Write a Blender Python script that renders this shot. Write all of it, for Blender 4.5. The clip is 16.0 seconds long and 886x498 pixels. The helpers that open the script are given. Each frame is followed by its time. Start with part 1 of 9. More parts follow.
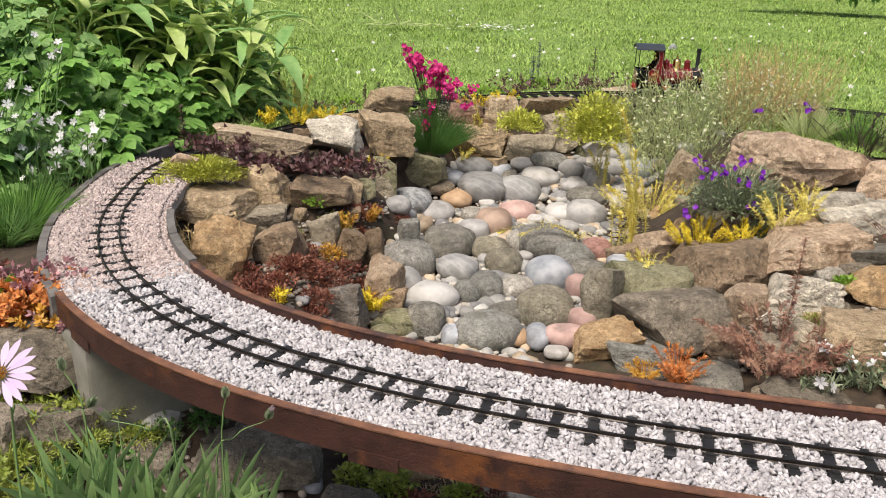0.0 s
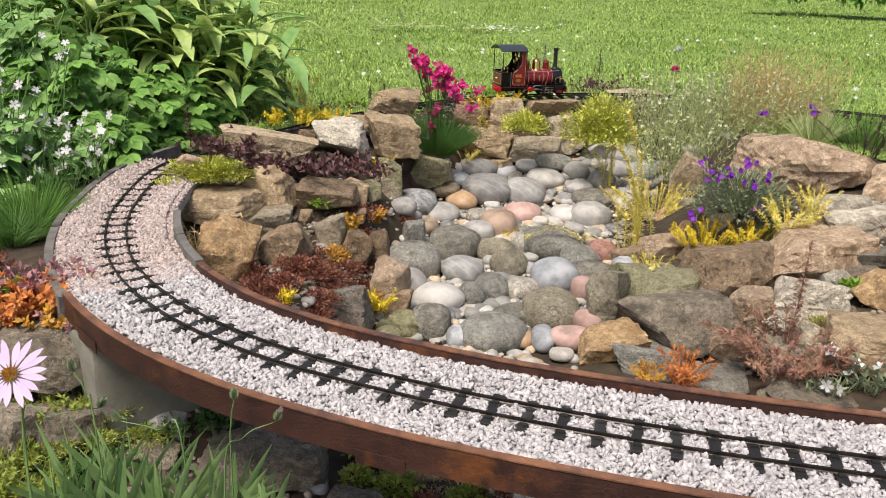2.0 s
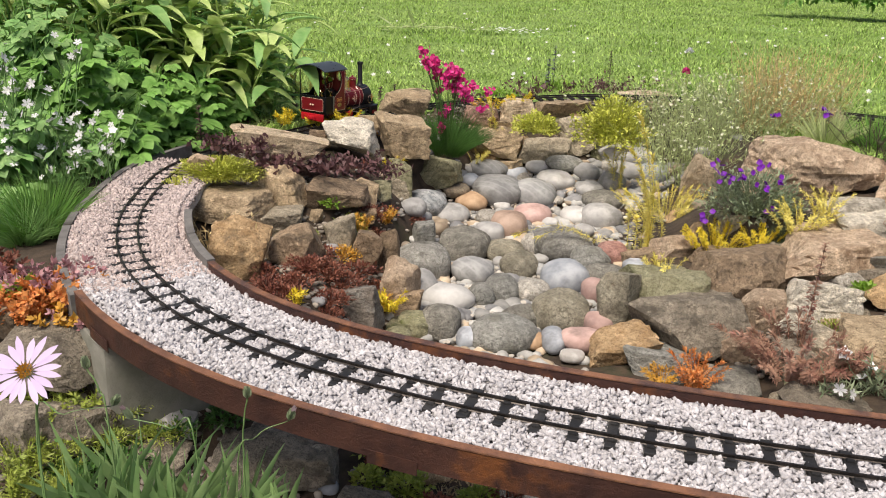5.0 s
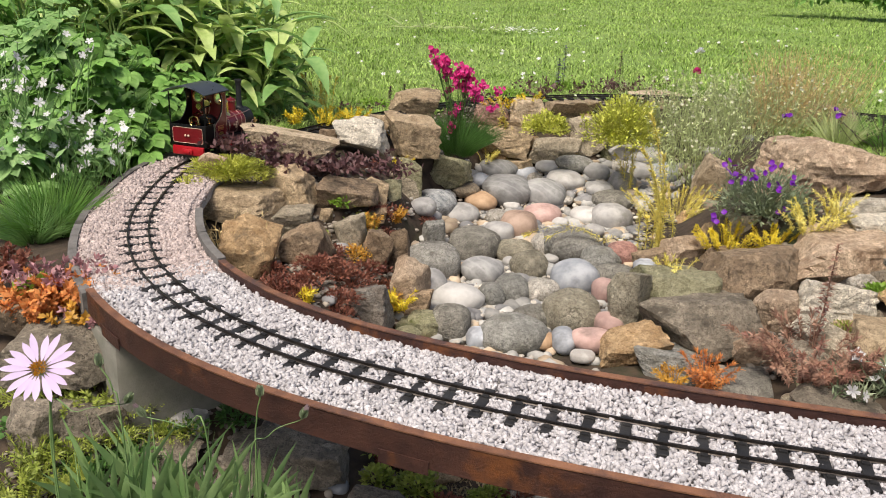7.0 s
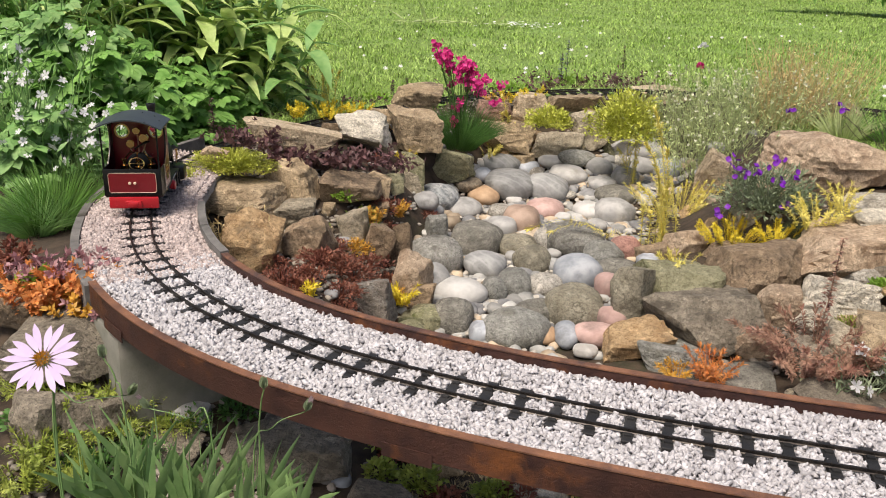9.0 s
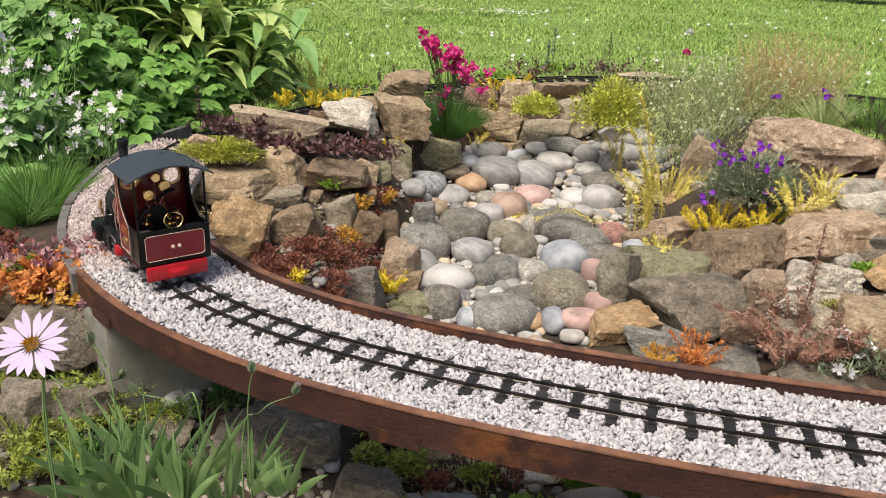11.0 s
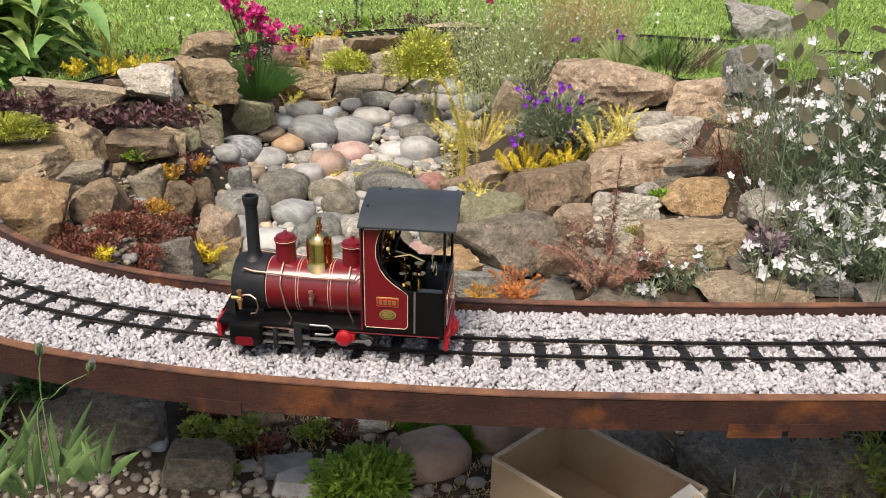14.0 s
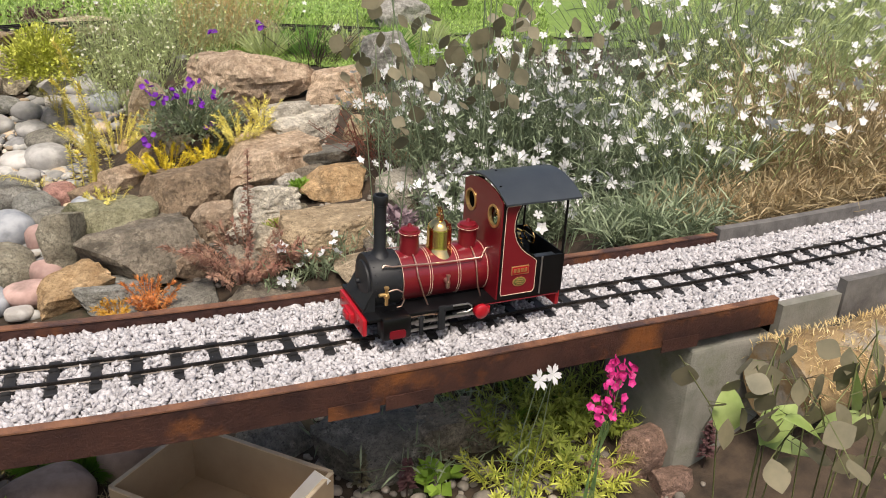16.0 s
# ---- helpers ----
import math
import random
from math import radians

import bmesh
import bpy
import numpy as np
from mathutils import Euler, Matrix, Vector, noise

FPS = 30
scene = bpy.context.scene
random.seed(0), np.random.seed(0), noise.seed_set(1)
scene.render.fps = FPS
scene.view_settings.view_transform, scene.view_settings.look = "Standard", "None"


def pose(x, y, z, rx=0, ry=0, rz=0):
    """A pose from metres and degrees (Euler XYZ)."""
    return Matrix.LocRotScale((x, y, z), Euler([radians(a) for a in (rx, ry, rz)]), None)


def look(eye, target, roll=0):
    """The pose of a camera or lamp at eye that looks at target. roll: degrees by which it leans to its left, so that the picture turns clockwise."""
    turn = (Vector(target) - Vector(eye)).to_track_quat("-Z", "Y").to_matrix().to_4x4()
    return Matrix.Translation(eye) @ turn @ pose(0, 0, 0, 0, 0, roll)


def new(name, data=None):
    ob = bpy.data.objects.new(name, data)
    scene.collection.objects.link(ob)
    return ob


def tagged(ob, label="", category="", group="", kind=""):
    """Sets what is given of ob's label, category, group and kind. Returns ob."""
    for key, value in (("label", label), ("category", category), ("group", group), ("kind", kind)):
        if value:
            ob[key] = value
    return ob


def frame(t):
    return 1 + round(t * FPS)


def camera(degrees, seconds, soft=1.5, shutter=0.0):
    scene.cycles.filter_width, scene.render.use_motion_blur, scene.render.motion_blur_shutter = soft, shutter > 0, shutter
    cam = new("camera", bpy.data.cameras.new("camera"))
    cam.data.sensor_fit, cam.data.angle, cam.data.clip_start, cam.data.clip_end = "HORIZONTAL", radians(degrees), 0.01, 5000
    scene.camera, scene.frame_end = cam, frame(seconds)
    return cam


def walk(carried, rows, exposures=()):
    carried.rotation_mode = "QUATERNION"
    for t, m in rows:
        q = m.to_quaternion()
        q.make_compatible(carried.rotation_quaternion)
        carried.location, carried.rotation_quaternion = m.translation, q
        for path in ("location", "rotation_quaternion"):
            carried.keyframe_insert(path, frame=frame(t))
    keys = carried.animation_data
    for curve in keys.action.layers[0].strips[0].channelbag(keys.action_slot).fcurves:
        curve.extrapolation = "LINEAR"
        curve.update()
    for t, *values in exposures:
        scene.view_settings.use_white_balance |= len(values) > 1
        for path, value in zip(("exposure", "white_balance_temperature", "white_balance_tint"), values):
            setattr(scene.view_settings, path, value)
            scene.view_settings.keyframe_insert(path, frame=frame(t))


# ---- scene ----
cam = camera(56.8, 16.0, soft=1.0)
PATH = [
    (0, (0.005, -0.016, 0.483), (0.005, 1.866, -0.196), 1.8),
    (0.5, (0.007, -0.015, 0.483), (0.005, 1.867, -0.192), 1.8),
    (1, (0.005, -0.017, 0.484), (0.001, 1.866, -0.191), 1.9),
    (1.5, (0.002, -0.015, 0.483), (-0.005, 1.867, -0.192), 1.9),
    (2, (0.001, -0.017, 0.484), (-0.008, 1.865, -0.192), 1.9),
    (2.5, (0.001, -0.016, 0.483), (-0.011, 1.866, -0.192), 1.9),
    (3, (0.0, -0.014, 0.482), (-0.017, 1.869, -0.192), 1.9),
    (3.5, (-0.001, -0.014, 0.482), (-0.02, 1.869, -0.192), 1.8),
    (4, (-0.002, -0.015, 0.482), (-0.022, 1.868, -0.192), 1.9),
    (6.5, (-0.008, -0.013, 0.479), (-0.052, 1.871, -0.193), 2.0),
    (7, (-0.009, -0.012, 0.479), (-0.057, 1.871, -0.195), 2.0),
    (7.5, (-0.011, -0.007, 0.478), (-0.06, 1.874, -0.201), 2.0),
    (8, (-0.012, -0.006, 0.476), (-0.064, 1.874, -0.204), 2.1),
    (10.5, (-0.011, -0.017, 0.474), (-0.047, 1.855, -0.228), 2.1),
    (11, (-0.009, -0.018, 0.475), (-0.031, 1.851, -0.235), 2.1),
    (11.5, (-0.007, -0.02, 0.473), (-0.008, 1.847, -0.244), 2.0),
    (12, (-0.005, -0.018, 0.472), (0.025, 1.844, -0.258), 1.8),
    (12.5, (0.0, -0.015, 0.469), (0.074, 1.84, -0.275), 1.7),
    (13, (0.005, -0.013, 0.467), (0.146, 1.831, -0.294), 1.4),
    (13.5, (0.012, -0.014, 0.463), (0.25, 1.814, -0.313), 1.3),
    (14, (0.023, -0.025, 0.466), (0.394, 1.775, -0.323), 1.2),
    (14.5, (0.036, -0.036, 0.47), (0.563, 1.72, -0.329), 1.3),
    (15, (0.046, -0.054, 0.473), (0.743, 1.639, -0.331), 1.6),
    (15.5, (0.087, -0.056, 0.472), (0.949, 1.561, -0.331), 2.1),
    (16, (0.147, -0.057, 0.473), (1.169, 1.47, -0.315), 3.0),
]
walk(cam, [(t, look(eye, target, roll)) for t, eye, target, roll in PATH], exposures=[(0.0, 0.36, 6700, 12), (16.0, 0.36, 6700, 12)])

# world and sun: bright overcast
world = bpy.data.worlds.new("sky")
scene.world = world
world.use_nodes = True
wn = world.node_tree.nodes
sky = wn.new("ShaderNodeTexSky")
sky.sky_type, sky.sun_disc = "NISHITA", False
sky.sun_elevation, sky.sun_rotation = radians(58), radians(200)
sky.dust_density = 4.0
world.node_tree.links.new(sky.outputs[0], wn["Background"].inputs[0])
wn["Background"].inputs[1].default_value = 0.09
sun = new("sun", bpy.data.lights.new("sun", "SUN"))
sun.data.energy, sun.data.angle, sun.data.color = 3.3, radians(24), (1.0, 0.93, 0.82)
sun.matrix_world = look((-0.8, -1.25, 3.0), (0, 0, 0))

# ---- materials ----


def mat(name, c1, c2, scale=40.0, rough=0.8, metal=0.0, bump=0.3, fine=160.0, vary=0.0, stain=None, stain_scale=9.0, stain_at=0.55, coat=0.0, spec=0.5, island=0.0, through_light=0.0, speck=None, crack=0.0, bands=0.0):
    """Two mottled colours, a stain at a larger scale, fine relief."""
    m = bpy.data.materials.new(name)
    m.use_nodes = True
    nt = m.node_tree
    n, l = nt.nodes, nt.links
    b = n["Principled BSDF"]
    tc = n.new("ShaderNodeTexCoord")
    oi = n.new("ShaderNodeObjectInfo")
    shift = n.new("ShaderNodeVectorMath")
    shift.operation = "MULTIPLY_ADD"
    comb = n.new("ShaderNodeCombineXYZ")
    for i in range(3):
        l.new(oi.outputs["Random"], comb.inputs[i])
    l.new(comb.outputs[0], shift.inputs[0])
    shift.inputs[1].default_value = (7.0, 13.0, 5.0)
    l.new(tc.outputs["Object"], shift.inputs[2])

    def tex(s, detail=5.0, r=0.6):
        t = n.new("ShaderNodeTexNoise")
        t.inputs["Scale"].default_value, t.inputs["Detail"].default_value, t.inputs["Roughness"].default_value = s, detail, r
        l.new(shift.outputs[0], t.inputs["Vector"])
        return t

    def step(src, lo, hi):
        r = n.new("ShaderNodeMapRange")
        r.inputs["From Min"].default_value, r.inputs["From Max"].default_value = lo, hi
        l.new(src, r.inputs["Value"])
        return r.outputs[0]

    def mix(f, a, c, kind="MIX"):
        x = n.new("ShaderNodeMix")
        x.data_type, x.blend_type = "RGBA", kind
        if isinstance(f, float):
            x.inputs[0].default_value = f
        else:
            l.new(f, x.inputs[0])
        for k, v in ((6, a), (7, c)):
            if isinstance(v, tuple):
                x.inputs[k].default_value = (*v, 1)
            else:
                l.new(v, x.inputs[k])
        return x.outputs[2]

    big = tex(scale)
    col = mix(step(big.outputs["Fac"], 0.35, 0.65), c1, c2)
    if stain:
        st = tex(stain_scale, 8.0, 0.65)
        col = mix(step(st.outputs["Fac"], stain_at, stain_at + 0.12), col, stain)
    if speck:
        v = n.new("ShaderNodeTexVoronoi")
        v.inputs["Scale"].default_value = speck[1]
        l.new(shift.outputs[0], v.inputs["Vector"])
        col = mix(step(v.outputs["Distance"], 0.28, 0.18), col, speck[0])
    if crack:
        cv = n.new("ShaderNodeTexVoronoi")
        cv.feature = "DISTANCE_TO_EDGE"
        cv.inputs["Scale"].default_value = 19.0
        wob = n.new("ShaderNodeVectorMath")
        wob.operation = "MULTIPLY_ADD"
        l.new(tex(30).outputs["Color"], wob.inputs[0])
        wob.inputs[1].default_value = (0.05, 0.05, 0.05)
        l.new(shift.outputs[0], wob.inputs[2])
        l.new(wob.outputs[0], cv.inputs["Vector"])
        line = n.new("ShaderNodeMath")
        line.operation = "MULTIPLY"
        l.new(step(cv.outputs["Distance"], 0.022, 0.004), line.inputs[0])
        l.new(step(tex(9).outputs["Fac"], 0.5, 0.6), line.inputs[1])
        col = mix(line.outputs[0], col, tuple(0.4 * c for c in c1))
        col = mix(step(tex(110, 8.0, 0.8).outputs["Fac"], 0.46, 0.66), col, tuple(0.5 * c for c in c1))
        col = mix(step(tex(38, 8.0, 0.75).outputs["Fac"], 0.57, 0.68), col, tuple(min(1.0, 1.3 * c) for c in c2))
        col = mix(step(tex(420, 3.0, 0.6).outputs["Fac"], 0.56, 0.7), col, tuple(0.35 * c for c in c1))
    if bands:
        wv = n.new("ShaderNodeTexWave")
        wv.bands_direction = "DIAGONAL"
        wv.inputs["Scale"].default_value, wv.inputs["Distortion"].default_value, wv.inputs["Detail"].default_value = bands, 5.0, 4.0
        l.new(shift.outputs[0], wv.inputs["Vector"])
        col = mix(step(wv.outputs["Fac"], 0.7, 1.6), col, tuple(min(1.0, 1.25 * c) for c in c2))
    if vary or island:
        h = n.new("ShaderNodeHueSaturation")
        if island:
            g = n.new("ShaderNodeNewGeometry")
            src, amount = g.outputs["Random Per Island"], island
        else:
            src, amount = oi.outputs["Random"], vary
        r = n.new("ShaderNodeMapRange")
        r.inputs["To Min"].default_value, r.inputs["To Max"].default_value = 1 - amount, 1 + amount
        l.new(src, r.inputs["Value"])
        l.new(r.outputs[0], h.inputs["Value"])
        l.new(col, h.inputs["Color"])
        col = h.outputs[0]
    l.new(col, b.inputs["Base Color"])
    b.inputs["Roughness"].default_value, b.inputs["Metallic"].default_value = rough, metal
    b.inputs["Coat Weight"].default_value = coat
    b.inputs["Coat Roughness"].default_value = 0.08
    b.inputs["Specular IOR Level"].default_value = spec
    if bump:
        f = tex(fine, 6.0, 0.7)
        bp = n.new("ShaderNodeBump")
        bp.inputs["Strength"].default_value, bp.inputs["Distance"].default_value = min(bump, 1.0), 0.004 if not crack else 0.012
        if crack:
            both = n.new("ShaderNodeMath")
            both.operation = "MULTIPLY_ADD"
            l.new(tex(230, 4.0, 0.7).outputs["Fac"], both.inputs[0])
            both.inputs[1].default_value = 0.35
            l.new(f.outputs["Fac"], both.inputs[2])
            l.new(both.outputs[0], bp.inputs["Height"])
        else:
            l.new(f.outputs["Fac"], bp.inputs["Height"])
        l.new(bp.outputs[0], b.inputs["Normal"])
    if through_light:
        out = n["Material Output"]
        tr = n.new("ShaderNodeBsdfTranslucent")
        l.new(col, tr.inputs[0])
        ms = n.new("ShaderNodeMixShader")
        ms.inputs[0].default_value = through_light
        l.new(b.outputs[0], ms.inputs[1])
        l.new(tr.outputs[0], ms.inputs[2])
        l.new(ms.outputs[0], out.inputs[0])
    return m


M = {}
M["soil"] = mat("soil", (0.03, 0.021, 0.014), (0.075, 0.052, 0.034), 30, 0.95, bump=0.8, fine=90, stain=(0.03, 0.04, 0.015), stain_scale=5)
M["turf"] = mat("turf", (0.13, 0.21, 0.04), (0.19, 0.29, 0.065), 6, 0.9, bump=0.6, fine=120, stain=(0.18, 0.3, 0.07), stain_scale=1.6)
M["grass"] = mat("grass", (0.25, 0.385, 0.08), (0.4, 0.53, 0.16), 1.5, 0.6, bump=0, island=0.62, through_light=0.3, stain=(0.36, 0.5, 0.15), stain_scale=3)
M["rust"] = mat("rusty_steel", (0.04, 0.017, 0.015), (0.085, 0.036, 0.026), 26, 0.5, 0.25, 0.6, 200, stain=(0.24, 0.085, 0.026), stain_scale=7, stain_at=0.56)
M["lip"] = mat("worn_rusty_lip", (0.15, 0.07, 0.045), (0.3, 0.14, 0.075), 30, 0.6, 0.2, 0.6, 200, stain=(0.08, 0.045, 0.04), stain_scale=12, stain_at=0.5)
M["rust_tab"] = mat("orange_rust", (0.13, 0.045, 0.016), (0.2, 0.07, 0.024), 40, 0.8, 0.1, 0.5, 300, stain=(0.07, 0.026, 0.017), stain_scale=25, stain_at=0.48)
M["concrete"] = mat("concrete", (0.15, 0.15, 0.12), (0.24, 0.23, 0.2), 18, 0.92, bump=0.5, fine=180, stain=(0.1, 0.11, 0.06), stain_scale=9)
M["slate_edge"] = mat("weathered_edging", (0.1, 0.095, 0.09), (0.19, 0.18, 0.17), 25, 0.9, bump=0.6, fine=120, stain=(0.06, 0.055, 0.045))
M["ballast"] = mat("crushed_stone", (0.39, 0.375, 0.39), (0.57, 0.555, 0.575), 90, 0.9, bump=0.3, fine=500, island=0.22)
M["ballast_pink"] = mat("pinkish_crushed_stone", (0.36, 0.3, 0.285), (0.52, 0.44, 0.42), 90, 0.9, bump=0.3, fine=500, island=0.3)
M["ballast_bed"] = mat("crushed_stone_bed", (0.33, 0.31, 0.31), (0.52, 0.5, 0.5), 260, 0.95, bump=0.8, fine=260)
M["rail"] = mat("dark_rail", (0.03, 0.026, 0.024), (0.06, 0.05, 0.042), 60, 0.42, 0.7, 0.1, 300)
M["sleeper"] = mat("black_sleeper", (0.012, 0.012, 0.013), (0.028, 0.027, 0.027), 60, 0.55, bump=0.2, fine=300, vary=0.3)
M["crimson"] = mat("crimson_enamel", (0.15, 0.006, 0.012), (0.17, 0.008, 0.014), 20, 0.3, bump=0, coat=0.4)
M["red"] = mat("bright_red_paint", (0.36, 0.006, 0.014), (0.42, 0.009, 0.018), 30, 0.35, bump=0, coat=0.15)
M["black"] = mat("black_enamel", (0.003, 0.003, 0.0035), (0.006, 0.006, 0.007), 30, 0.32, bump=0.02, spec=0.3)
M["smokebox"] = mat("smokebox_black", (0.009, 0.01, 0.012), (0.017, 0.018, 0.021), 40, 0.5, bump=0.06, fine=400, spec=0.35)
M["roof"] = mat("slate_grey_paint", (0.03, 0.037, 0.047), (0.042, 0.05, 0.06), 30, 0.42, bump=0.03, fine=300)
M["brass"] = mat("polished_brass", (0.85, 0.6, 0.24), (0.9, 0.66, 0.3), 30, 0.12, 1.0, 0)
M["copper"] = mat("copper_pipe", (0.6, 0.4, 0.33), (0.7, 0.48, 0.4), 40, 0.38, 1.0, 0)
M["steel"] = mat("bright_steel", (0.35, 0.34, 0.33), (0.5, 0.49, 0.48), 40, 0.35, 0.9, 0)
M["lining"] = mat("pale_lining", (0.72, 0.56, 0.42), (0.78, 0.62, 0.48), 40, 0.4, bump=0)
M["plate"] = mat("brass_plate", (0.6, 0.38, 0.14), (0.7, 0.46, 0.2), 40, 0.3, 0.8, 0)
M["green_plate"] = mat("green_plate", (0.16, 0.17, 0.04), (0.22, 0.22, 0.07), 40, 0.4, 0.3, 0)

# ---- mesh helpers ----


def part(name, bm, material, parent=None, label="", smooth=40):
    me = bpy.data.meshes.new(name)
    bm.to_mesh(me)
    bm.free()
    ob = new(name, me)
    me.materials.append(M[material])
    if smooth:
        me.shade_smooth()
        me.set_sharp_from_angle(angle=radians(smooth))
    if parent:
        ob.parent = parent
    if label:
        tagged(ob, label)
    return ob


def from_lists(name, verts, faces, material, parent=None, smooth=False):
    """verts: (n, 3) array; faces: (m, k) array."""
    me = bpy.data.meshes.new(name)
    verts, faces = np.asarray(verts, dtype=np.float32), np.asarray(faces, dtype=np.int32)
    me.vertices.add(len(verts))
    me.vertices.foreach_set("co", verts.ravel())
    k = faces.shape[1]
    me.loops.add(faces.size)
    me.loops.foreach_set("vertex_index", faces.ravel())
    me.polygons.add(len(faces))
    me.polygons.foreach_set("loop_start", np.arange(0, faces.size, k, dtype=np.int32))
    me.polygons.foreach_set("loop_total", np.full(len(faces), k, dtype=np.int32))
    me.update(calc_edges=True)
    me.validate()
    if smooth:
        me.shade_smooth()
    ob = new(name, me)
    me.materials.append(M[material])
    if parent:
        ob.parent = parent
    return ob


def box(bm, x0, x1, y0, y1, z0, z1, bevel=0.0):
    r = bmesh.ops.create_cube(bm, size=1.0, matrix=Matrix.LocRotScale(((x0 + x1) / 2, (y0 + y1) / 2, (z0 + z1) / 2), None, (x1 - x0, y1 - y0, z1 - z0)))
    if bevel:
        edges = list({e for v in r["verts"] for e in v.link_edges})
        bmesh.ops.bevel(bm, geom=edges, offset=bevel, segments=2, profile=0.5, affect="EDGES")
    return bm


def turned(bm, profile, centre=(0, 0, 0), axis="Z", seg=24):
    """A lathe: profile of (radius, height) pairs."""
    turn = {"Z": Matrix(), "X": Matrix.Rotation(radians(90), 4, "Y"), "Y": Matrix.Rotation(radians(-90), 4, "X")}[axis]
    m = Matrix.Translation(centre) @ turn
    rings = []
    for r, h in profile:
        rings.append([bm.verts.new(m @ Vector((max(r, 1e-5) * math.cos(2 * math.pi * i / seg), max(r, 1e-5) * math.sin(2 * math.pi * i / seg), h))) for i in range(seg)])
    for a, c in zip(rings, rings[1:]):
        for i in range(seg):
            j = (i + 1) % seg
            bm.faces.new((a[i], a[j], c[j], c[i]))
    bm.faces.new(rings[0][::-1])
    bm.faces.new(rings[-1])
    return bm


def pipe(bm, pts, r=0.002, seg=8, taper=1.0):
    pts = [Vector(p) for p in pts]
    rings = []
    for i, p in enumerate(pts):
        d = (pts[min(i + 1, len(pts) - 1)] - pts[max(i - 1, 0)]).normalized()
        u = d.cross(Vector((0.31, 0.17, 0.94))).normalized()
        v = d.cross(u)
        rr = r * (1 + (taper - 1) * i / (len(pts) - 1))
        rings.append([bm.verts.new(p + rr * (math.cos(2 * math.pi * k / seg) * u + math.sin(2 * math.pi * k / seg) * v)) for k in range(seg)])
    for a, c in zip(rings, rings[1:]):
        for k in range(seg):
            j = (k + 1) % seg
            bm.faces.new((a[k], a[j], c[j], c[k]))
    bm.faces.new(rings[0][::-1])
    bm.faces.new(rings[-1])
    return bm


def spline(ctrl, n=24):
    """A smooth curve through the points."""
    p = [Vector(c) for c in ctrl]
    p = [2 * p[0] - p[1]] + p + [2 * p[-1] - p[-2]]
    out = []
    for i in range(1, len(p) - 2):
        for k in range(n):
            t = k / n
            a, b, c, d = p[i - 1], p[i], p[i + 1], p[i + 2]
            out.append(0.5 * (2 * b + (c - a) * t + (2 * a - 5 * b + 4 * c - d) * t * t + (3 * b - a - 3 * c + d) * t ** 3))
    out.append(p[-2])
    return out


# ---- the ground ----
ANCHORS = [(-0.05, 1.45, -0.29), (0.1, 1.45, -0.29), (-0.03, 1.9, -0.28), (0.2, 1.9, -0.28), (0.05, 2.35, -0.27), (0.38, 2.35, -0.27), (0.15, 2.68, -0.25), (0.62, 2.7, -0.23),
           (0, 0.85, -0.27), (0.5, 0.75, -0.27), (0.8, 0.6, -0.25), (-0.3, 0.85, -0.25), (0, 0.4, -0.3), (0.6, 0.3, -0.3), (-0.5, 0.5, -0.26), (1.2, 0.2, -0.2)]
ANCHORS += [(-0.38, 1.5, -0.14), (-0.33, 2.0, -0.06), (-0.2, 2.62, -0.035), (-0.6, 1.3, -0.035), (-0.67, 1.9, -0.035), (-0.45, 2.4, -0.035), (-1.0, 1.4, -0.06), (-1.0, 2.2, -0.03), (-0.8, 0.9, -0.18),
            (0.1, 2.93, -0.012), (0.5, 3.03, -0.002), (1.1, 2.98, -0.006), (0.6, 1.7, -0.2), (0.85, 1.95, -0.08)]
ANCHORS += [(1.1, 2.2, -0.06), (0.9, 2.6, -0.04), (1.3, 1.5, -0.1), (1.3, 0.75, -0.05), (1.7, 0.6, -0.05), (0.75, 1.05, -0.22), (1.0, 1.3, -0.17), (2.2, 1.5, -0.05), (2, 2.5, -0.03), (-1.6, 1.5, -0.04), (0.4, 1.3, -0.27)]
AN = np.array(ANCHORS)


def heights(x, y):
    x, y = np.atleast_1d(np.asarray(x, float)), np.atleast_1d(np.asarray(y, float))
    d2 = (x[:, None] - AN[:, 0]) ** 2 + (y[:, None] - AN[:, 1]) ** 2 + 0.004
    w = d2 ** -2.0
    z = (w * AN[:, 2]).sum(1) / w.sum(1)
    far = np.clip((y - 3.0) / 0.25, 0, 1) + np.clip((np.abs(x) - 2.4) / 0.5, 0, 1) * np.clip(y - 1, 0, 1)
    far = np.clip(far, 0, 1)
    return z * (1 - far) + -0.03 * far


def height(x, y):
    return float(heights(x, y)[0])


def sheet(name, xs, ys, lift, material):
    gx, gy = np.meshgrid(xs, ys)
    z = heights(gx.ravel(), gy.ravel()) + lift
    v = np.stack([gx.ravel(), gy.ravel(), z], 1)
    w = len(xs)
    i = (np.arange(len(ys) - 1)[:, None] * w + np.arange(w - 1)).ravel()
    return from_lists(name, v, np.stack([i, i + 1, i + w + 1, i + w], 1), material, smooth=True)


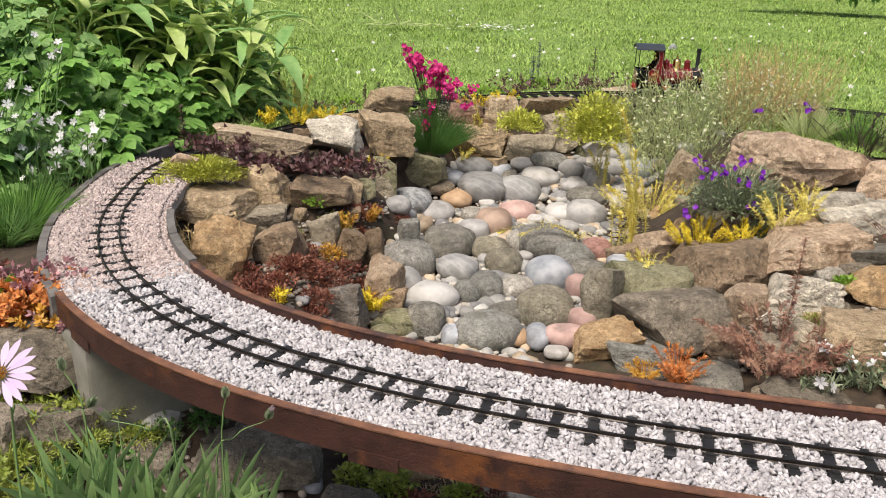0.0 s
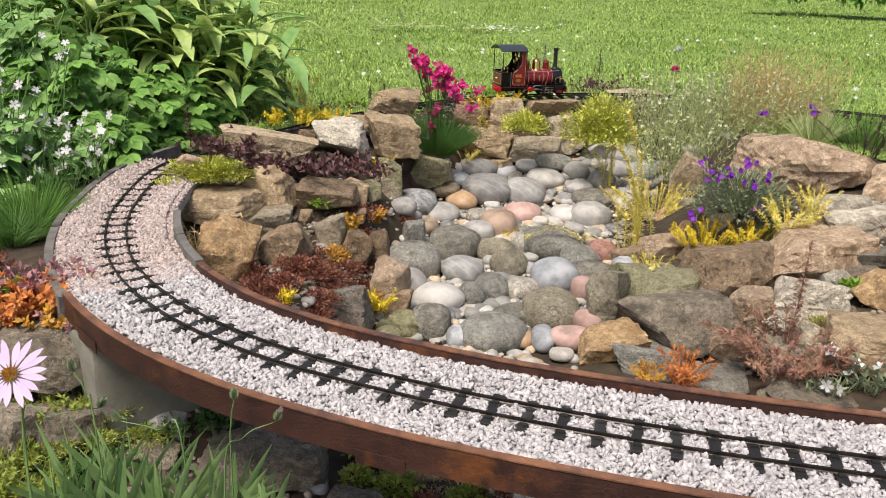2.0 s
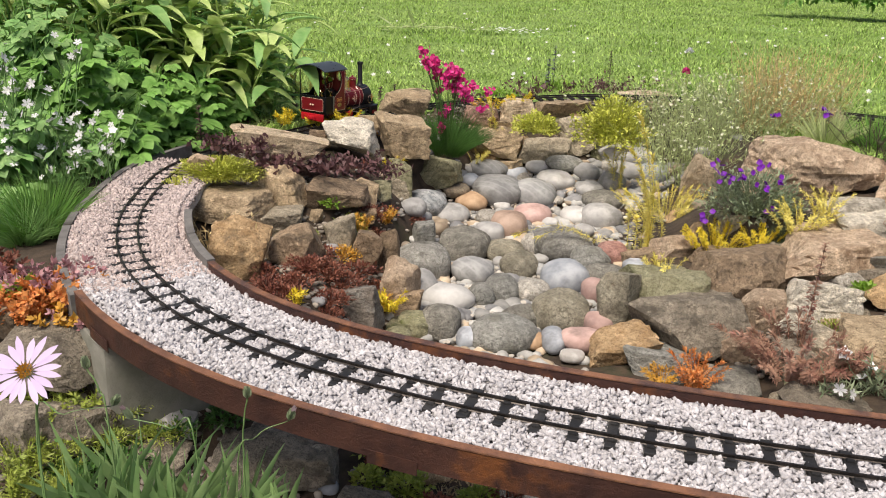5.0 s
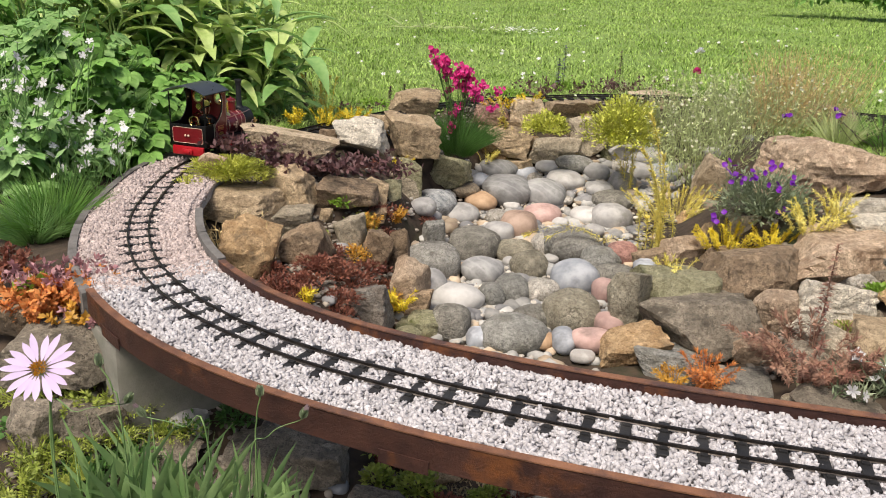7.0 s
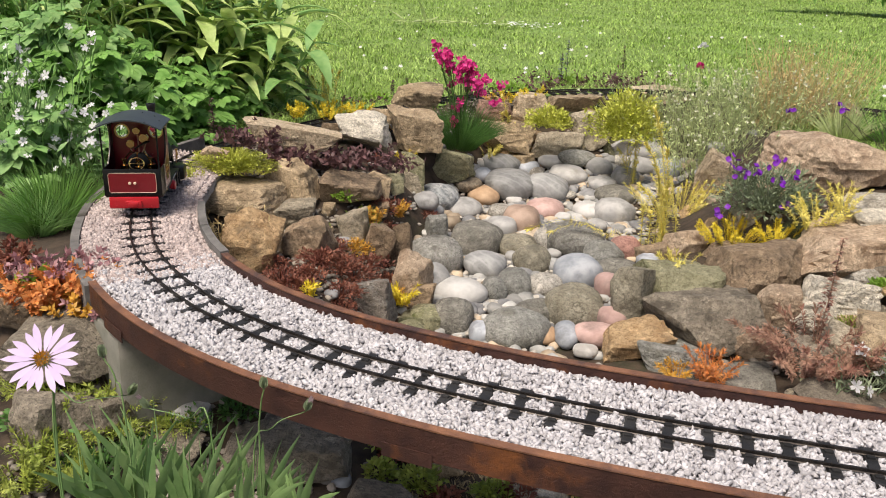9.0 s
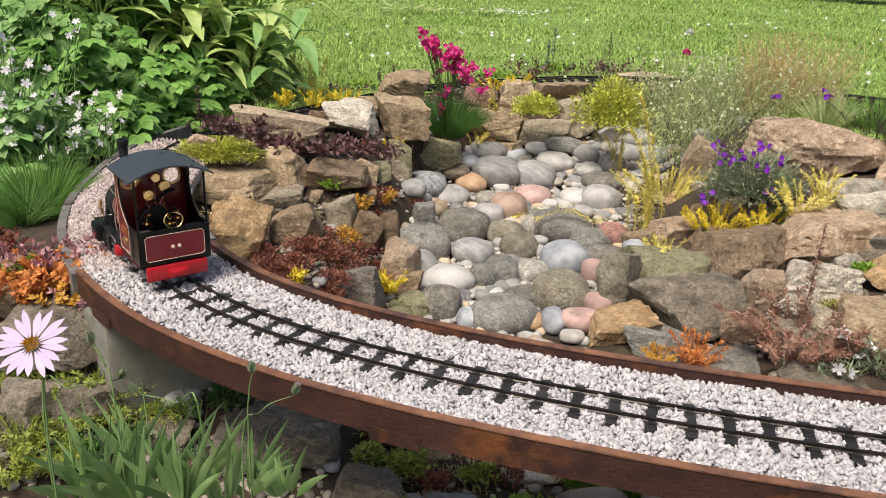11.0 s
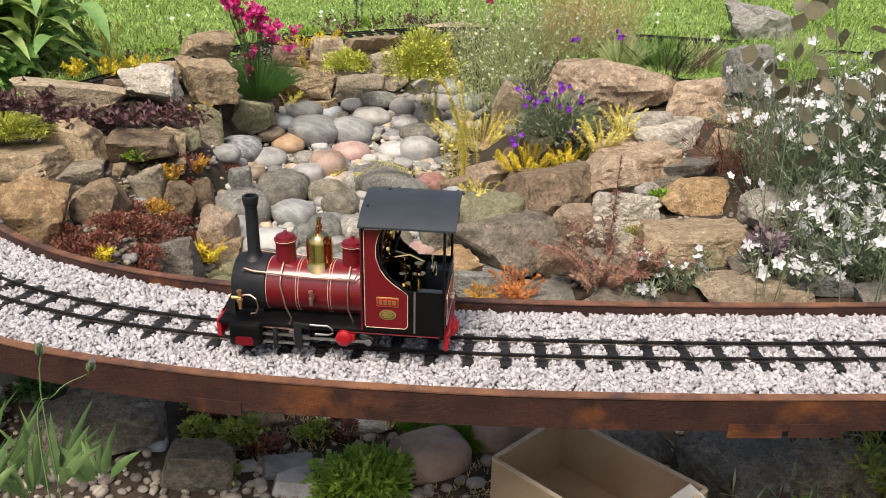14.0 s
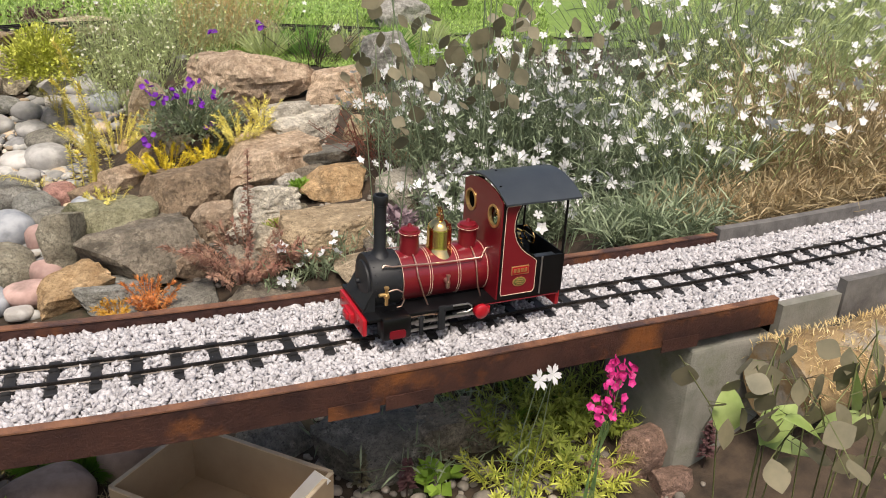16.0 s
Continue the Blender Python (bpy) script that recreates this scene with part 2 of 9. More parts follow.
xs = np.concatenate([[-80, -30, -12, -6, -4, -3], np.arange(-2.4, 2.8, 0.03), [3, 4, 6, 12, 30, 80]])
ys = np.concatenate([[-80, -30, -10, -4, -2], np.arange(-1.0, 3.6, 0.03), [4, 5, 7, 10, 15, 30, 80]])
tagged(sheet("ground", xs, ys, 0.0, "soil"), "dark brown garden soil of the rock garden", "ground", kind="structure")
LAWN = (np.concatenate([[-60, -20, -8], np.arange(-4, -2.2, 0.25), np.arange(-2.2, 2.4, 0.05), np.arange(2.4, 5, 0.25), [8, 20, 60]]), np.concatenate([[-60, -20, -8, -4, -3], np.arange(-2.4, 1.9, 0.25), np.arange(1.9, 3.6, 0.04), np.arange(3.6, 9, 0.25), [12, 20, 40, 70]]))

# ---- the railway ----
LINE = spline([(2.6, 0.54, 0), (2.0, 0.55, 0), (1.433, 0.58, 0), (1.058, 0.622, 0), (0.833, 0.656, 0), (0.6, 0.69, 0), (0.39, 0.727, 0), (0.188, 0.773, 0), (-0.025, 0.838, 0), (-0.234, 0.933, 0), (-0.4, 1.06, 0), (-0.53, 1.229, 0),
               (-0.618, 1.441, 0), (-0.656, 1.66, 0), (-0.661, 1.84, 0), (-0.605, 2.05, 0), (-0.52, 2.2, 0), (-0.41, 2.4, 0), (-0.27, 2.61, 0), (-0.1, 2.78, 0.005), (0.12, 2.91, 0.01), (0.45, 3.01, 0.02), (0.8, 3.03, 0.02), (1.2, 2.96, 0.01), (1.7, 2.78, 0)])
LENGTH = np.concatenate([[0], np.cumsum([(b - a).length for a, b in zip(LINE, LINE[1:])])])
LXYZ = np.array([tuple(p) for p in LINE])


def on_line(s, side=0.0, up=0.0):
    """The place s metres along the track, side metres to its outer side, and the direction of growing s."""
    p = Vector([float(np.interp(s, LENGTH, LXYZ[:, i])) for i in range(3)])
    q = Vector([float(np.interp(s + 0.02, LENGTH, LXYZ[:, i])) for i in range(3)]) - Vector([float(np.interp(s - 0.02, LENGTH, LXYZ[:, i])) for i in range(3)])
    q.normalize()
    return p + side * Vector((-q.y, q.x, 0)).normalized() + Vector((0, 0, up)), q


def swept(bm, s0, s1, section, step=0.03):
    """A bar of a closed section of (side, up) pairs swept along the track."""
    n = max(2, int((s1 - s0) / step) + 1)
    rings = []
    for s in np.linspace(s0, s1, n):
        rings.append([bm.verts.new(on_line(s, a, b)[0]) for a, b in section])
    k = len(section)
    for r, t in zip(rings, rings[1:]):
        for i in range(k):
            bm.faces.new((r[i], r[(i + 1) % k], t[(i + 1) % k], t[i]))
    bm.faces.new(rings[0][::-1])
    bm.faces.new(rings[-1])
    bmesh.ops.recalc_face_normals(bm, faces=bm.faces)
    return bm


def s_near(x, y):
    return float(LENGTH[np.argmin((LXYZ[:, 0] - x) ** 2 + (LXYZ[:, 1] - y) ** 2)])


S_END = float(LENGTH[-1])


def outside(x, y):
    """How far a place lies outside the loop of track (negative within)."""
    x, y = np.asarray(x, np.float32), np.asarray(y, np.float32)
    line = LXYZ[::3].astype(np.float32)
    tang = np.gradient(line[:, :2], axis=0)
    tang /= np.linalg.norm(tang, axis=1)[:, None]
    out = np.empty(len(x), np.float32)
    for i in range(0, len(x), 4000):
        dx, dy = x[i:i + 4000, None] - line[:, 0], y[i:i + 4000, None] - line[:, 1]
        k = np.argmin(dx * dx + dy * dy, axis=1)
        r = np.arange(len(k))
        out[i:i + 4000] = dx[r, k] * -tang[k, 1] + dy[r, k] * tang[k, 0]
    return out


def lawn_edge(x, y):
    """True on the lawn: beyond the track and the beds beside it."""
    off = outside(x, y)
    back = (x > 1.0) & (y > 2.3 + 0.7 * np.clip(1.5 - x, 0, 1)) & (np.abs(off) > 0.05)
    around = np.hypot(x - 0.4, y - 1.3) > 2.5 + 0.5 * np.clip(x - 1.2, 0, 1)
    return back | around | (off > 0.1) & (y > 2.25 + 0.5 * np.clip(-0.75 - x, 0, 1.2)) & (y > 3.12 - 6 * np.clip(0.9 - x, 0, 1)) & (y > 1.0 + 1.8 * np.clip(x - 0.2, 0, 1.2))


def build_lawn():
    xs, ys = LAWN
    gx, gy = np.meshgrid(xs, ys)
    x, y = gx.ravel(), gy.ravel()
    v = np.stack([x, y, heights(x, y) + 0.006], 1)
    w = len(xs)
    i = (np.arange(len(ys) - 1)[:, None] * w + np.arange(w - 1)).ravel()
    i = i[lawn_edge((x[i] + x[i + w + 1]) / 2, (y[i] + y[i + w + 1]) / 2)]
    tagged(from_lists("lawn", v, np.stack([i, i + 1, i + w + 1, i + w], 1), "turf", smooth=True), "mown green garden lawn", "lawn", kind="structure")


build_lawn()

INNER, OUTER = -0.098, 0.098  # sides of the ballast bed


def build_track():
    track = tagged(new("railway_track"), "narrow gauge garden railway track with black sleepers", "railway track")
    for off in (-0.0175, 0.0175):
        sec = [(off - 0.0013, 0), (off - 0.0013, -0.0015), (off - 0.0006, -0.002), (off - 0.0006, -0.004), (off - 0.0016, -0.005), (off + 0.0016, -0.005), (off + 0.0006, -0.004), (off + 0.0006, -0.002), (off + 0.0013, -0.0015), (off + 0.0013, 0)]
        part("rail", swept(bmesh.new(), 0, S_END, sec), "rail", track, "dark weathered steel rail", smooth=0)
    bm = bmesh.new()
    box(bm, -0.0062, 0.0062, -0.034, 0.034, -0.0132, -0.0052, 0.0008)
    for off in (-0.0175, 0.0175):
        for k in (-1, 1):
            box(bm, -0.004, 0.004, off + k * 0.0045 - 0.0028, off + k * 0.0045 + 0.0028, -0.0052, -0.003)
    me = bpy.data.meshes.new("sleeper")
    bm.to_mesh(me)
    bm.free()
    me.materials.append(M["sleeper"])
    rnd = random.Random(5)
    s = 0.02
    while s < S_END:
        p, q = on_line(s)
        ob = new("sleeper", me)
        ob.parent = track
        ob.matrix_basis = Matrix.Translation(p + Vector((0, 0, rnd.uniform(-0.0012, 0.0002)))) @ Matrix.Rotation(math.atan2(q.y, q.x) + rnd.uniform(-0.03, 0.03), 4, "Z")
        s += 0.041
    return track


build_track()


def build_ballast(n, lo, hi, material, label, seed):
    """Angular stone chips heaped in the trough, sleepers half sunk."""
    rng = np.random.default_rng(seed)
    s = rng.uniform(lo, hi, n)
    dense = rng.uniform(0, 1, n) < np.interp(s, [0, 3.3, 3.9, 4.02], [1, 1, 0.8, 0.0])
    s = s[dense]
    n = len(s)
    side = rng.uniform(INNER, OUTER, n)
    pos = np.stack([np.interp(s, LENGTH, LXYZ[:, i]) for i in range(3)], 1)
    d = np.stack([np.interp(s + 0.02, LENGTH, LXYZ[:, i]) - np.interp(s - 0.02, LENGTH, LXYZ[:, i]) for i in range(2)], 1)
    d /= np.linalg.norm(d, axis=1)[:, None]
    pos[:, 0] += -d[:, 1] * side
    pos[:, 1] += d[:, 0] * side
    crest = np.where(np.abs(side) > 0.05, -0.0062, -0.0078)
    crest = np.where(np.abs(side) > 0.085, -0.0105, crest)
    pos[:, 2] += crest + rng.uniform(-0.0035, 0.0022, n)
    phase = np.abs((s - 0.02 + 0.0205) % 0.041 - 0.0205)
    pos[:, 2] -= np.where((phase < 0.0078) & (np.abs(side) < 0.038), 0.006, 0)
    onrail = np.abs(np.abs(side) - 0.0175) < 0.0045
    pos[:, 2] -= np.where(onrail, 0.001, 0)
    size = rng.uniform(0.0017, 0.0034, n)
    cube = np.array([(x, y, z) for x in (-1, 1) for y in (-1, 1) for z in (-1, 1)], float)
    v = cube[None] * (1 + rng.uniform(-0.45, 0.25, (n, 8, 3)))
    v *= np.stack([rng.uniform(0.9, 1.7, n), rng.uniform(0.6, 1.05, n), rng.uniform(0.4, 0.8, n)], 1)[:, None]
    a = rng.normal(size=(n, 4))
    a /= np.linalg.norm(a, axis=1)[:, None]
    w, x, y, z = a.T
    R = np.stack([1 - 2 * (y * y + z * z), 2 * (x * y - z * w), 2 * (x * z + y * w), 2 * (x * y + z * w), 1 - 2 * (x * x + z * z), 2 * (y * z - x * w), 2 * (x * z - y * w), 2 * (y * z + x * w), 1 - 2 * (x * x + y * y)], 1).reshape(n, 3, 3)
    v = np.einsum("nij,nkj->nki", R, v) * size[:, None, None] + pos[:, None]
    f = np.array([(0, 1, 3, 2), (4, 6, 7, 5), (0, 4, 5, 1), (2, 3, 7, 6), (0, 2, 6, 4), (1, 5, 7, 3)])
    faces = (np.arange(n)[:, None, None] * 8 + f[None]).reshape(-1, 4)
    ob = from_lists("ballast", v.reshape(-1, 3), faces, material)
    tagged(ob, label, "gravel", kind="stuff")


S_PINK = s_near(-0.5, 1.18)
build_ballast(66000, 0.0, S_PINK, "ballast", "pale grey crushed stone ballast round the track", 3)
build_ballast(32000, S_PINK - 0.06, 4.02, "ballast_pink", "pinkish grey crushed stone ballast round the track", 4)
bed = part("ballast_bed", swept(bmesh.new(), 0, 3.95, [(INNER - 0.0005, -0.032), (OUTER + 0.0005, -0.032), (OUTER + 0.0005, -0.0125), (INNER - 0.0005, -0.0125)]), "ballast_bed", smooth=0)
tagged(bed, "packed bed of pale crushed stone", "track bed", kind="structure")

S_BR0, S_BR1 = s_near(1.08, 0.62), s_near(-0.46, 1.145)
S_IN0, S_IN1 = s_near(1.16, 0.61), s_near(-0.47, 1.16)


def beam(name, s0, s1, side, out, tabs, label):
    """A steel angle: upright web and a narrow top lip, with bracket tabs below."""
    a, b = side, side + out * 0.009
    thing = tagged(new(name), label, "steel beam")
    sec = [(a, -0.034), (b, -0.034), (b, 0.003), (a, 0.003)]
    bm = swept(bmesh.new(), s0, s1, sec, 0.02)
    edges = [e for e in bm.edges if abs(e.verts[0].co.z - e.verts[1].co.z) < 1e-4 and e.verts[0].co.z > 0 and abs((e.verts[0].co - e.verts[1].co).length) > 0.012]
    bmesh.ops.bevel(bm, geom=edges, offset=0.0012, segments=2, affect="EDGES")
    part("web", bm, "rust", thing)
    lip = [(a - out * 0.0012, 0.0032), (b + out * 0.0008, 0.0032), (b + out * 0.0008, 0.005), (a - out * 0.0012, 0.005)]
    part("lip", swept(bmesh.new(), s0, s1, lip, 0.02), "lip", thing, "worn orange-brown top lip")
    for s in tabs:
        part("bracket", swept(bmesh.new(), s - 0.028, s + 0.028, [(b + out * 0.001, -0.041), (b + out * 0.002, -0.041), (b + out * 0.002, -0.024), (b + out * 0.001, -0.024)], 0.014), "rust", thing, "rusted bracket tab")
    return thing


TABS = [s_near(0.5, 0.71), s_near(0.56, 0.70), s_near(-0.02, 0.84), s_near(-0.41, 1.07), s_near(0.93, 0.64)]
beam("outer_beam", S_BR0, S_BR1, OUTER + 0.001, 1, TABS, "curved rusty steel beam along the outer side of the trackbed")
beam("inner_beam", S_IN0, S_IN1, INNER - 0.001, -1, [], "curved rusty steel beam along the inner side of the trackbed")


def edging(s0, s1, side, out, top, label, material="slate_edge", pieces=1):
    for k in range(pieces):
        a, b = s0 + (s1 - s0) * k / pieces + 0.002, s0 + (s1 - s0) * (k + 1) / pieces - 0.002
        sec = [(side, -0.09), (side + out * 0.014, -0.09), (side + out * 0.014, top), (side, top)]
        tagged(part("edging_board", swept(bmesh.new(), a, b, sec, 0.05), material), label, "edging")


edging(S_BR1 + 0.004, S_BR1 + 0.95, OUTER + 0.001, 1, -0.004, "grey weathered edging board along the ballast", pieces=3)
edging(S_IN1 + 0.004, S_IN1 + 0.34, INNER - 0.001, -1, 0.006, "grey weathered edging board along the ballast", pieces=2)
edging(0.0, S_IN0 - 0.004, INNER - 0.001, -1, 0.012, "dark weathered edging board beside the white flowers", pieces=2)
edging(0.0, S_BR0 - 0.12, OUTER + 0.001, 1, 0.012, "dark weathered edging board beside the log", pieces=2)

edging(S_BR0 - 0.118, S_BR0 - 0.004, OUTER + 0.001, 1, -0.006, "rough grey mortar edge of the trackbed", "concrete")


def pier(s, label, half=0.05, depth=0.15, turn=0.0):
    p, q = on_line(s, 0.02)
    bm = bmesh.new()
    box(bm, -half, half, -depth / 2, depth / 2, -0.4, -0.052, 0.006)
    for v in bm.verts:
        if v.co.z < -0.2:
            v.co.x *= 1.15
            v.co.y *= 1.1
    bmesh.ops.subdivide_edges(bm, edges=bm.edges, cuts=3, use_grid_fill=True)
    for v in bm.verts:
        v.co += 0.004 * noise.noise_vector(v.co * 30)
    ob = part("pier", bm, "concrete")
    ob.matrix_basis = Matrix.Translation((p.x, p.y, 0)) @ Matrix.Rotation(math.atan2(q.y, q.x) + turn, 4, "Z")
    tagged(ob, label, "bridge pier")


pier(S_BR1 - 0.035, "rough grey concrete pier under the beam", 0.06, 0.17)
pier(S_BR0 + 0.06, "rough grey concrete pier with mortar under the beam", 0.07, 0.17)

# ---- the locomotive: origin on the rails, chimney towards +x ----


def prism(bm, outline, y0, y1):
    """A plate cut to an outline of (x, z) pairs."""
    a = [bm.verts.new((x, y0, z)) for x, z in outline]
    b = [bm.verts.new((x, y1, z)) for x, z in outline]
    n = len(outline)
    bm.faces.new(a)
    bm.faces.new(b[::-1])
    for i in range(n):
        bm.faces.new((a[i], b[i], b[(i + 1) % n], a[(i + 1) % n]))
    bmesh.ops.recalc_face_normals(bm, faces=bm.faces)
    return bm


def line_on(bm, pts, w=0.0008):
    """A thin raised line of paint through points."""
    return pipe(bm, pts, w / 2, 6)


WHEEL_R, AXLES = 0.0175, (0.045, -0.035)
AX, AZ, BR = 0.0, 0.0645, 0.0295  # boiler axis height, radius


def build_locomotive():
    loco = tagged(new("steam_locomotive"), "crimson and black model steam locomotive, grey roof, brass dome", "locomotive")
    P = lambda name, bm, m, label="", parent=loco, smooth=40: part(name, bm, m, parent, label, smooth)
    # frame and running board
    fr = P("frame", box(bmesh.new(), -0.122, 0.118, -0.0135, 0.0135, 0.016, 0.036, 0.001), "black", "black chassis frame")
    rb = bmesh.new()
    box(rb, -0.128, 0.122, -0.049, 0.049, 0.0345, 0.0385, 0.0008)
    P("running_board", rb, "black")
    bm = bmesh.new()
    for y in (-0.0495, 0.0495):
        line_on(bm, [(-0.125, y, 0.0350), (-0.02, y, 0.0350)], 0.0012)
    P("lining", bm, "crimson", "crimson line along the valance")
    for x, name in ((0.124, "front_buffer_beam"), (-0.1315, "rear_buffer_beam")):
        bb = P(name, box(bmesh.new(), x - 0.003, x + 0.003, -0.043, 0.043, 0.015, 0.036, 0.002), "red", "bright red buffer beam")
        bm = bmesh.new()
        k = 1 if x > 0 else -1
        box(bm, min(x, x + k * 0.008), max(x, x + k * 0.008), -0.014, 0.014, 0.018, 0.03, 0.0015)
        box(bm, min(x + k * 0.004, x + k * 0.011), max(x + k * 0.004, x + k * 0.011), -0.008, 0.008, 0.02, 0.028, 0.0015)
        P("coupling", bm, "red", "red centre coupling block", bb)
        bm = bmesh.new()
        for y in (-0.03, 0.03):
            for z in (0.02, 0.03):
                turned(bm, [(0.0014, -0.0045), (0.0014, 0.0045)], (x, y, z), "X", 8)
        P("rivet", bm, "red", "", bb)
    # smokebox saddle, smokebox, boiler
    bm = bmesh.new()
    prism(bm, [(0.078, 0.036), (0.11, 0.036), (0.11, 0.062), (0.078, 0.062)], -0.022, 0.022)
    P("saddle", bm, "smokebox")
    for y in (-1, 1):
        bm = prism(bmesh.new(), [(0.108, 0.0385), (0.122, 0.0385), (0.119, 0.043), (0.108, 0.068)], y * 0.03 - 0.001, y * 0.03 + 0.001)
        P("wing_plate", bm, "smokebox", "black sloping wing plate")
    bm = prism(bmesh.new(), [(0.108, 0.068), (0.123, 0.0415), (0.1225, 0.0395), (0.1065, 0.067)], -0.031, 0.031)
    P("front_plate", bm, "smokebox")
    sb = turned(bmesh.new(), [(BR + 0.0005, 0.073), (BR + 0.0022, 0.0735), (BR + 0.0022, 0.1095), (BR + 0.001, 0.111), (0.026, 0.1115)], (0, 0, AZ), "X", 40)
    sb = P("smokebox", sb, "smokebox", "matt black riveted smokebox")
    bm = bmesh.new()
    for x in (0.0765, 0.1065):
        for i in range(22):
            a = 2 * math.pi * i / 22
            bmesh.ops.create_icosphere(bm, subdivisions=1, radius=0.0009, matrix=Matrix.Translation((x, (BR + 0.0022) * math.cos(a), AZ + (BR + 0.0022) * math.sin(a))))
    P("rivet", bm, "smokebox", "", sb)
    door = P("smokebox_door", turned(bmesh.new(), [(0.024, 0.111), (0.023, 0.1135), (0.015, 0.116), (0.003, 0.117), (0.003, 0.121), (0.001, 0.122)], (0, 0, AZ), "X", 32), "smokebox", "round black smokebox door", sb)
    bl = P("boiler", turned(bmesh.new(), [(BR, -0.043), (BR, 0.075)], (0, 0, AZ), "X", 48), "crimson", "glossy crimson boiler")
    for x in (0.0735, 0.037, 0.0005, -0.0385):
        for dx in (-0.0014, 0.0014):
            P("boiler_band", turned(bmesh.new(), [(BR + 0.0001, x + dx - 0.0003), (BR + 0.0004, x + dx - 0.0002), (BR + 0.0004, x + dx + 0.0002), (BR + 0.0001, x + dx + 0.0003)], (0, 0, AZ), "X", 48), "lining", "fine cream band", bl)
    P("firebox", box(bmesh.new(), -0.046, 0.075, -0.018, 0.018, 0.036, 0.052, 0.001), "black")
    # chimney
    z0 = AZ + BR - 0.004
    ch = turned(bmesh.new(), [(0.016, z0), (0.013, z0 + 0.004), (0.0095, z0 + 0.007), (0.0072, z0 + 0.012), (0.0068, z0 + 0.0640), (0.0078, z0 + 0.0645), (0.0086, z0 + 0.0690), (0.0092, z0 + 0.0725), (0.0084, z0 + 0.0750), (0.0055, z0 + 0.0750), (0.0055, z0 + 0.0640)], (0.092, 0, 0), "Z", 28)
    P("chimney", ch, "smokebox", "tall black capped chimney")
    # domes
    top = AZ + BR - 0.003
    sd = P("sand_dome", turned(bmesh.new(), [(0.0115, top), (0.0112, top + 0.024), (0.0128, top + 0.0245), (0.0128, top + 0.0275), (0.011, top + 0.028), (0.0105, top + 0.0305), (0.003, top + 0.033), (0.0018, top + 0.036), (0.0005, top + 0.0365)], (0.055, 0, 0), "Z", 28), "crimson", "crimson sand dome")
    s2 = P("sand_dome", turned(bmesh.new(), [(0.0115, top), (0.0112, top + 0.022), (0.0128, top + 0.0225), (0.0128, top + 0.0255), (0.011, top + 0.026), (0.0105, top + 0.0285), (0.003, top + 0.031), (0.0018, top + 0.034), (0.0005, top + 0.0345)], (-0.021, 0, 0), "Z", 28), "crimson", "crimson sand dome")
    for ob, dz in ((sd, 0.026), (s2, 0.024)):
        x = 0.055 if ob is sd else -0.021
        P("rim", turned(bmesh.new(), [(0.0126, top + dz - 0.0004), (0.0131, top + dz), (0.0126, top + dz + 0.0004)], (x, 0, 0), "Z", 28), "lining", "", ob)
    sdm = P("steam_dome", turned(bmesh.new(), [(0.0215, top - 0.008), (0.0195, top - 0.003), (0.0158, top + 0.002), (0.0148, top + 0.006), (0.0147, top + 0.026), (0.0136, top + 0.031), (0.009, top + 0.0355), (0.004, top + 0.0375), (0.003, top + 0.041), (0.0005, top + 0.041)], (0.0165, 0, 0), "Z", 36), "brass", "polished brass steam dome")
    bm = bmesh.new()
    turned(bm, [(0.0035, 0), (0.0035, 0.004), (0.002, 0.005), (0.002, 0.01), (0.0032, 0.0105), (0.0032, 0.012), (0.001, 0.013)], (0.0165, -0.003, top + 0.04), "Z", 14)
    turned(bm, [(0.0025, 0), (0.0025, 0.007), (0.0012, 0.008), (0.0012, 0.014)], (0.0165, 0.004, top + 0.038), "Z", 12)
    P("safety_valve", bm, "brass", "brass safety valve", sdm)
    # pipes on both sides
    for k in (-1, 1):
        def ring(x, a0, a1, extra=0.002, n=8):
            return [(x, k * (BR + extra) * math.sin(radians(a0 + (a1 - a0) * i / n)), AZ + (BR + extra) * math.cos(radians(a0 + (a1 - a0) * i / n))) for i in range(n + 1)]
        P("handrail", pipe(bmesh.new(), [(0.098, k * 0.0265, AZ + 0.024), (0.096, k * 0.0255, AZ + 0.0265), (0.086, k * 0.026, AZ + 0.024), (0.02, k * 0.027, AZ + 0.021), (-0.028, k * 0.027, AZ + 0.021), (-0.031, k * 0.025, AZ + 0.026), (-0.036, k * 0.022, AZ + 0.03), (-0.041, k * 0.022, AZ + 0.03)], 0.0011), "copper", "thin copper handrail pipe")
        P("sand_pipe", pipe(bmesh.new(), ring(0.055, 22, 70) + [(0.049, k * 0.034, AZ - 0.012), (0.043, k * 0.034, AZ - 0.026), (0.043, k * 0.034, AZ - 0.034)], 0.001), "copper", "copper sand pipe")
        P("sand_pipe", pipe(bmesh.new(), ring(-0.021, 22, 75) + [(-0.022, k * 0.034, AZ - 0.012), (-0.027, k * 0.033, AZ - 0.026), (-0.03, k * 0.033, AZ - 0.032)], 0.001), "copper", "copper sand pipe")
        ck = bmesh.new()
        turned(ck, [(0.003, 0.029), (0.003, 0.036), (0.0015, 0.0365), (0.0015, 0.04)], (0.019, 0, AZ), "Y", 10) if k > 0 else turned(ck, [(0.0015, -0.04), (0.0015, -0.0365), (0.003, -0.036), (0.003, -0.029)], (0.019, 0, AZ), "Y", 10)
        turned(ck, [(0.0014, -0.008), (0.0026, -0.007), (0.0026, -0.003), (0.0018, 0), (0.0018, 0.006), (0.0028, 0.0065), (0.0028, 0.009)], (0.019, k * 0.036, AZ), "Z", 10)
        P("clack_valve", ck, "copper", "small brass and copper valve")
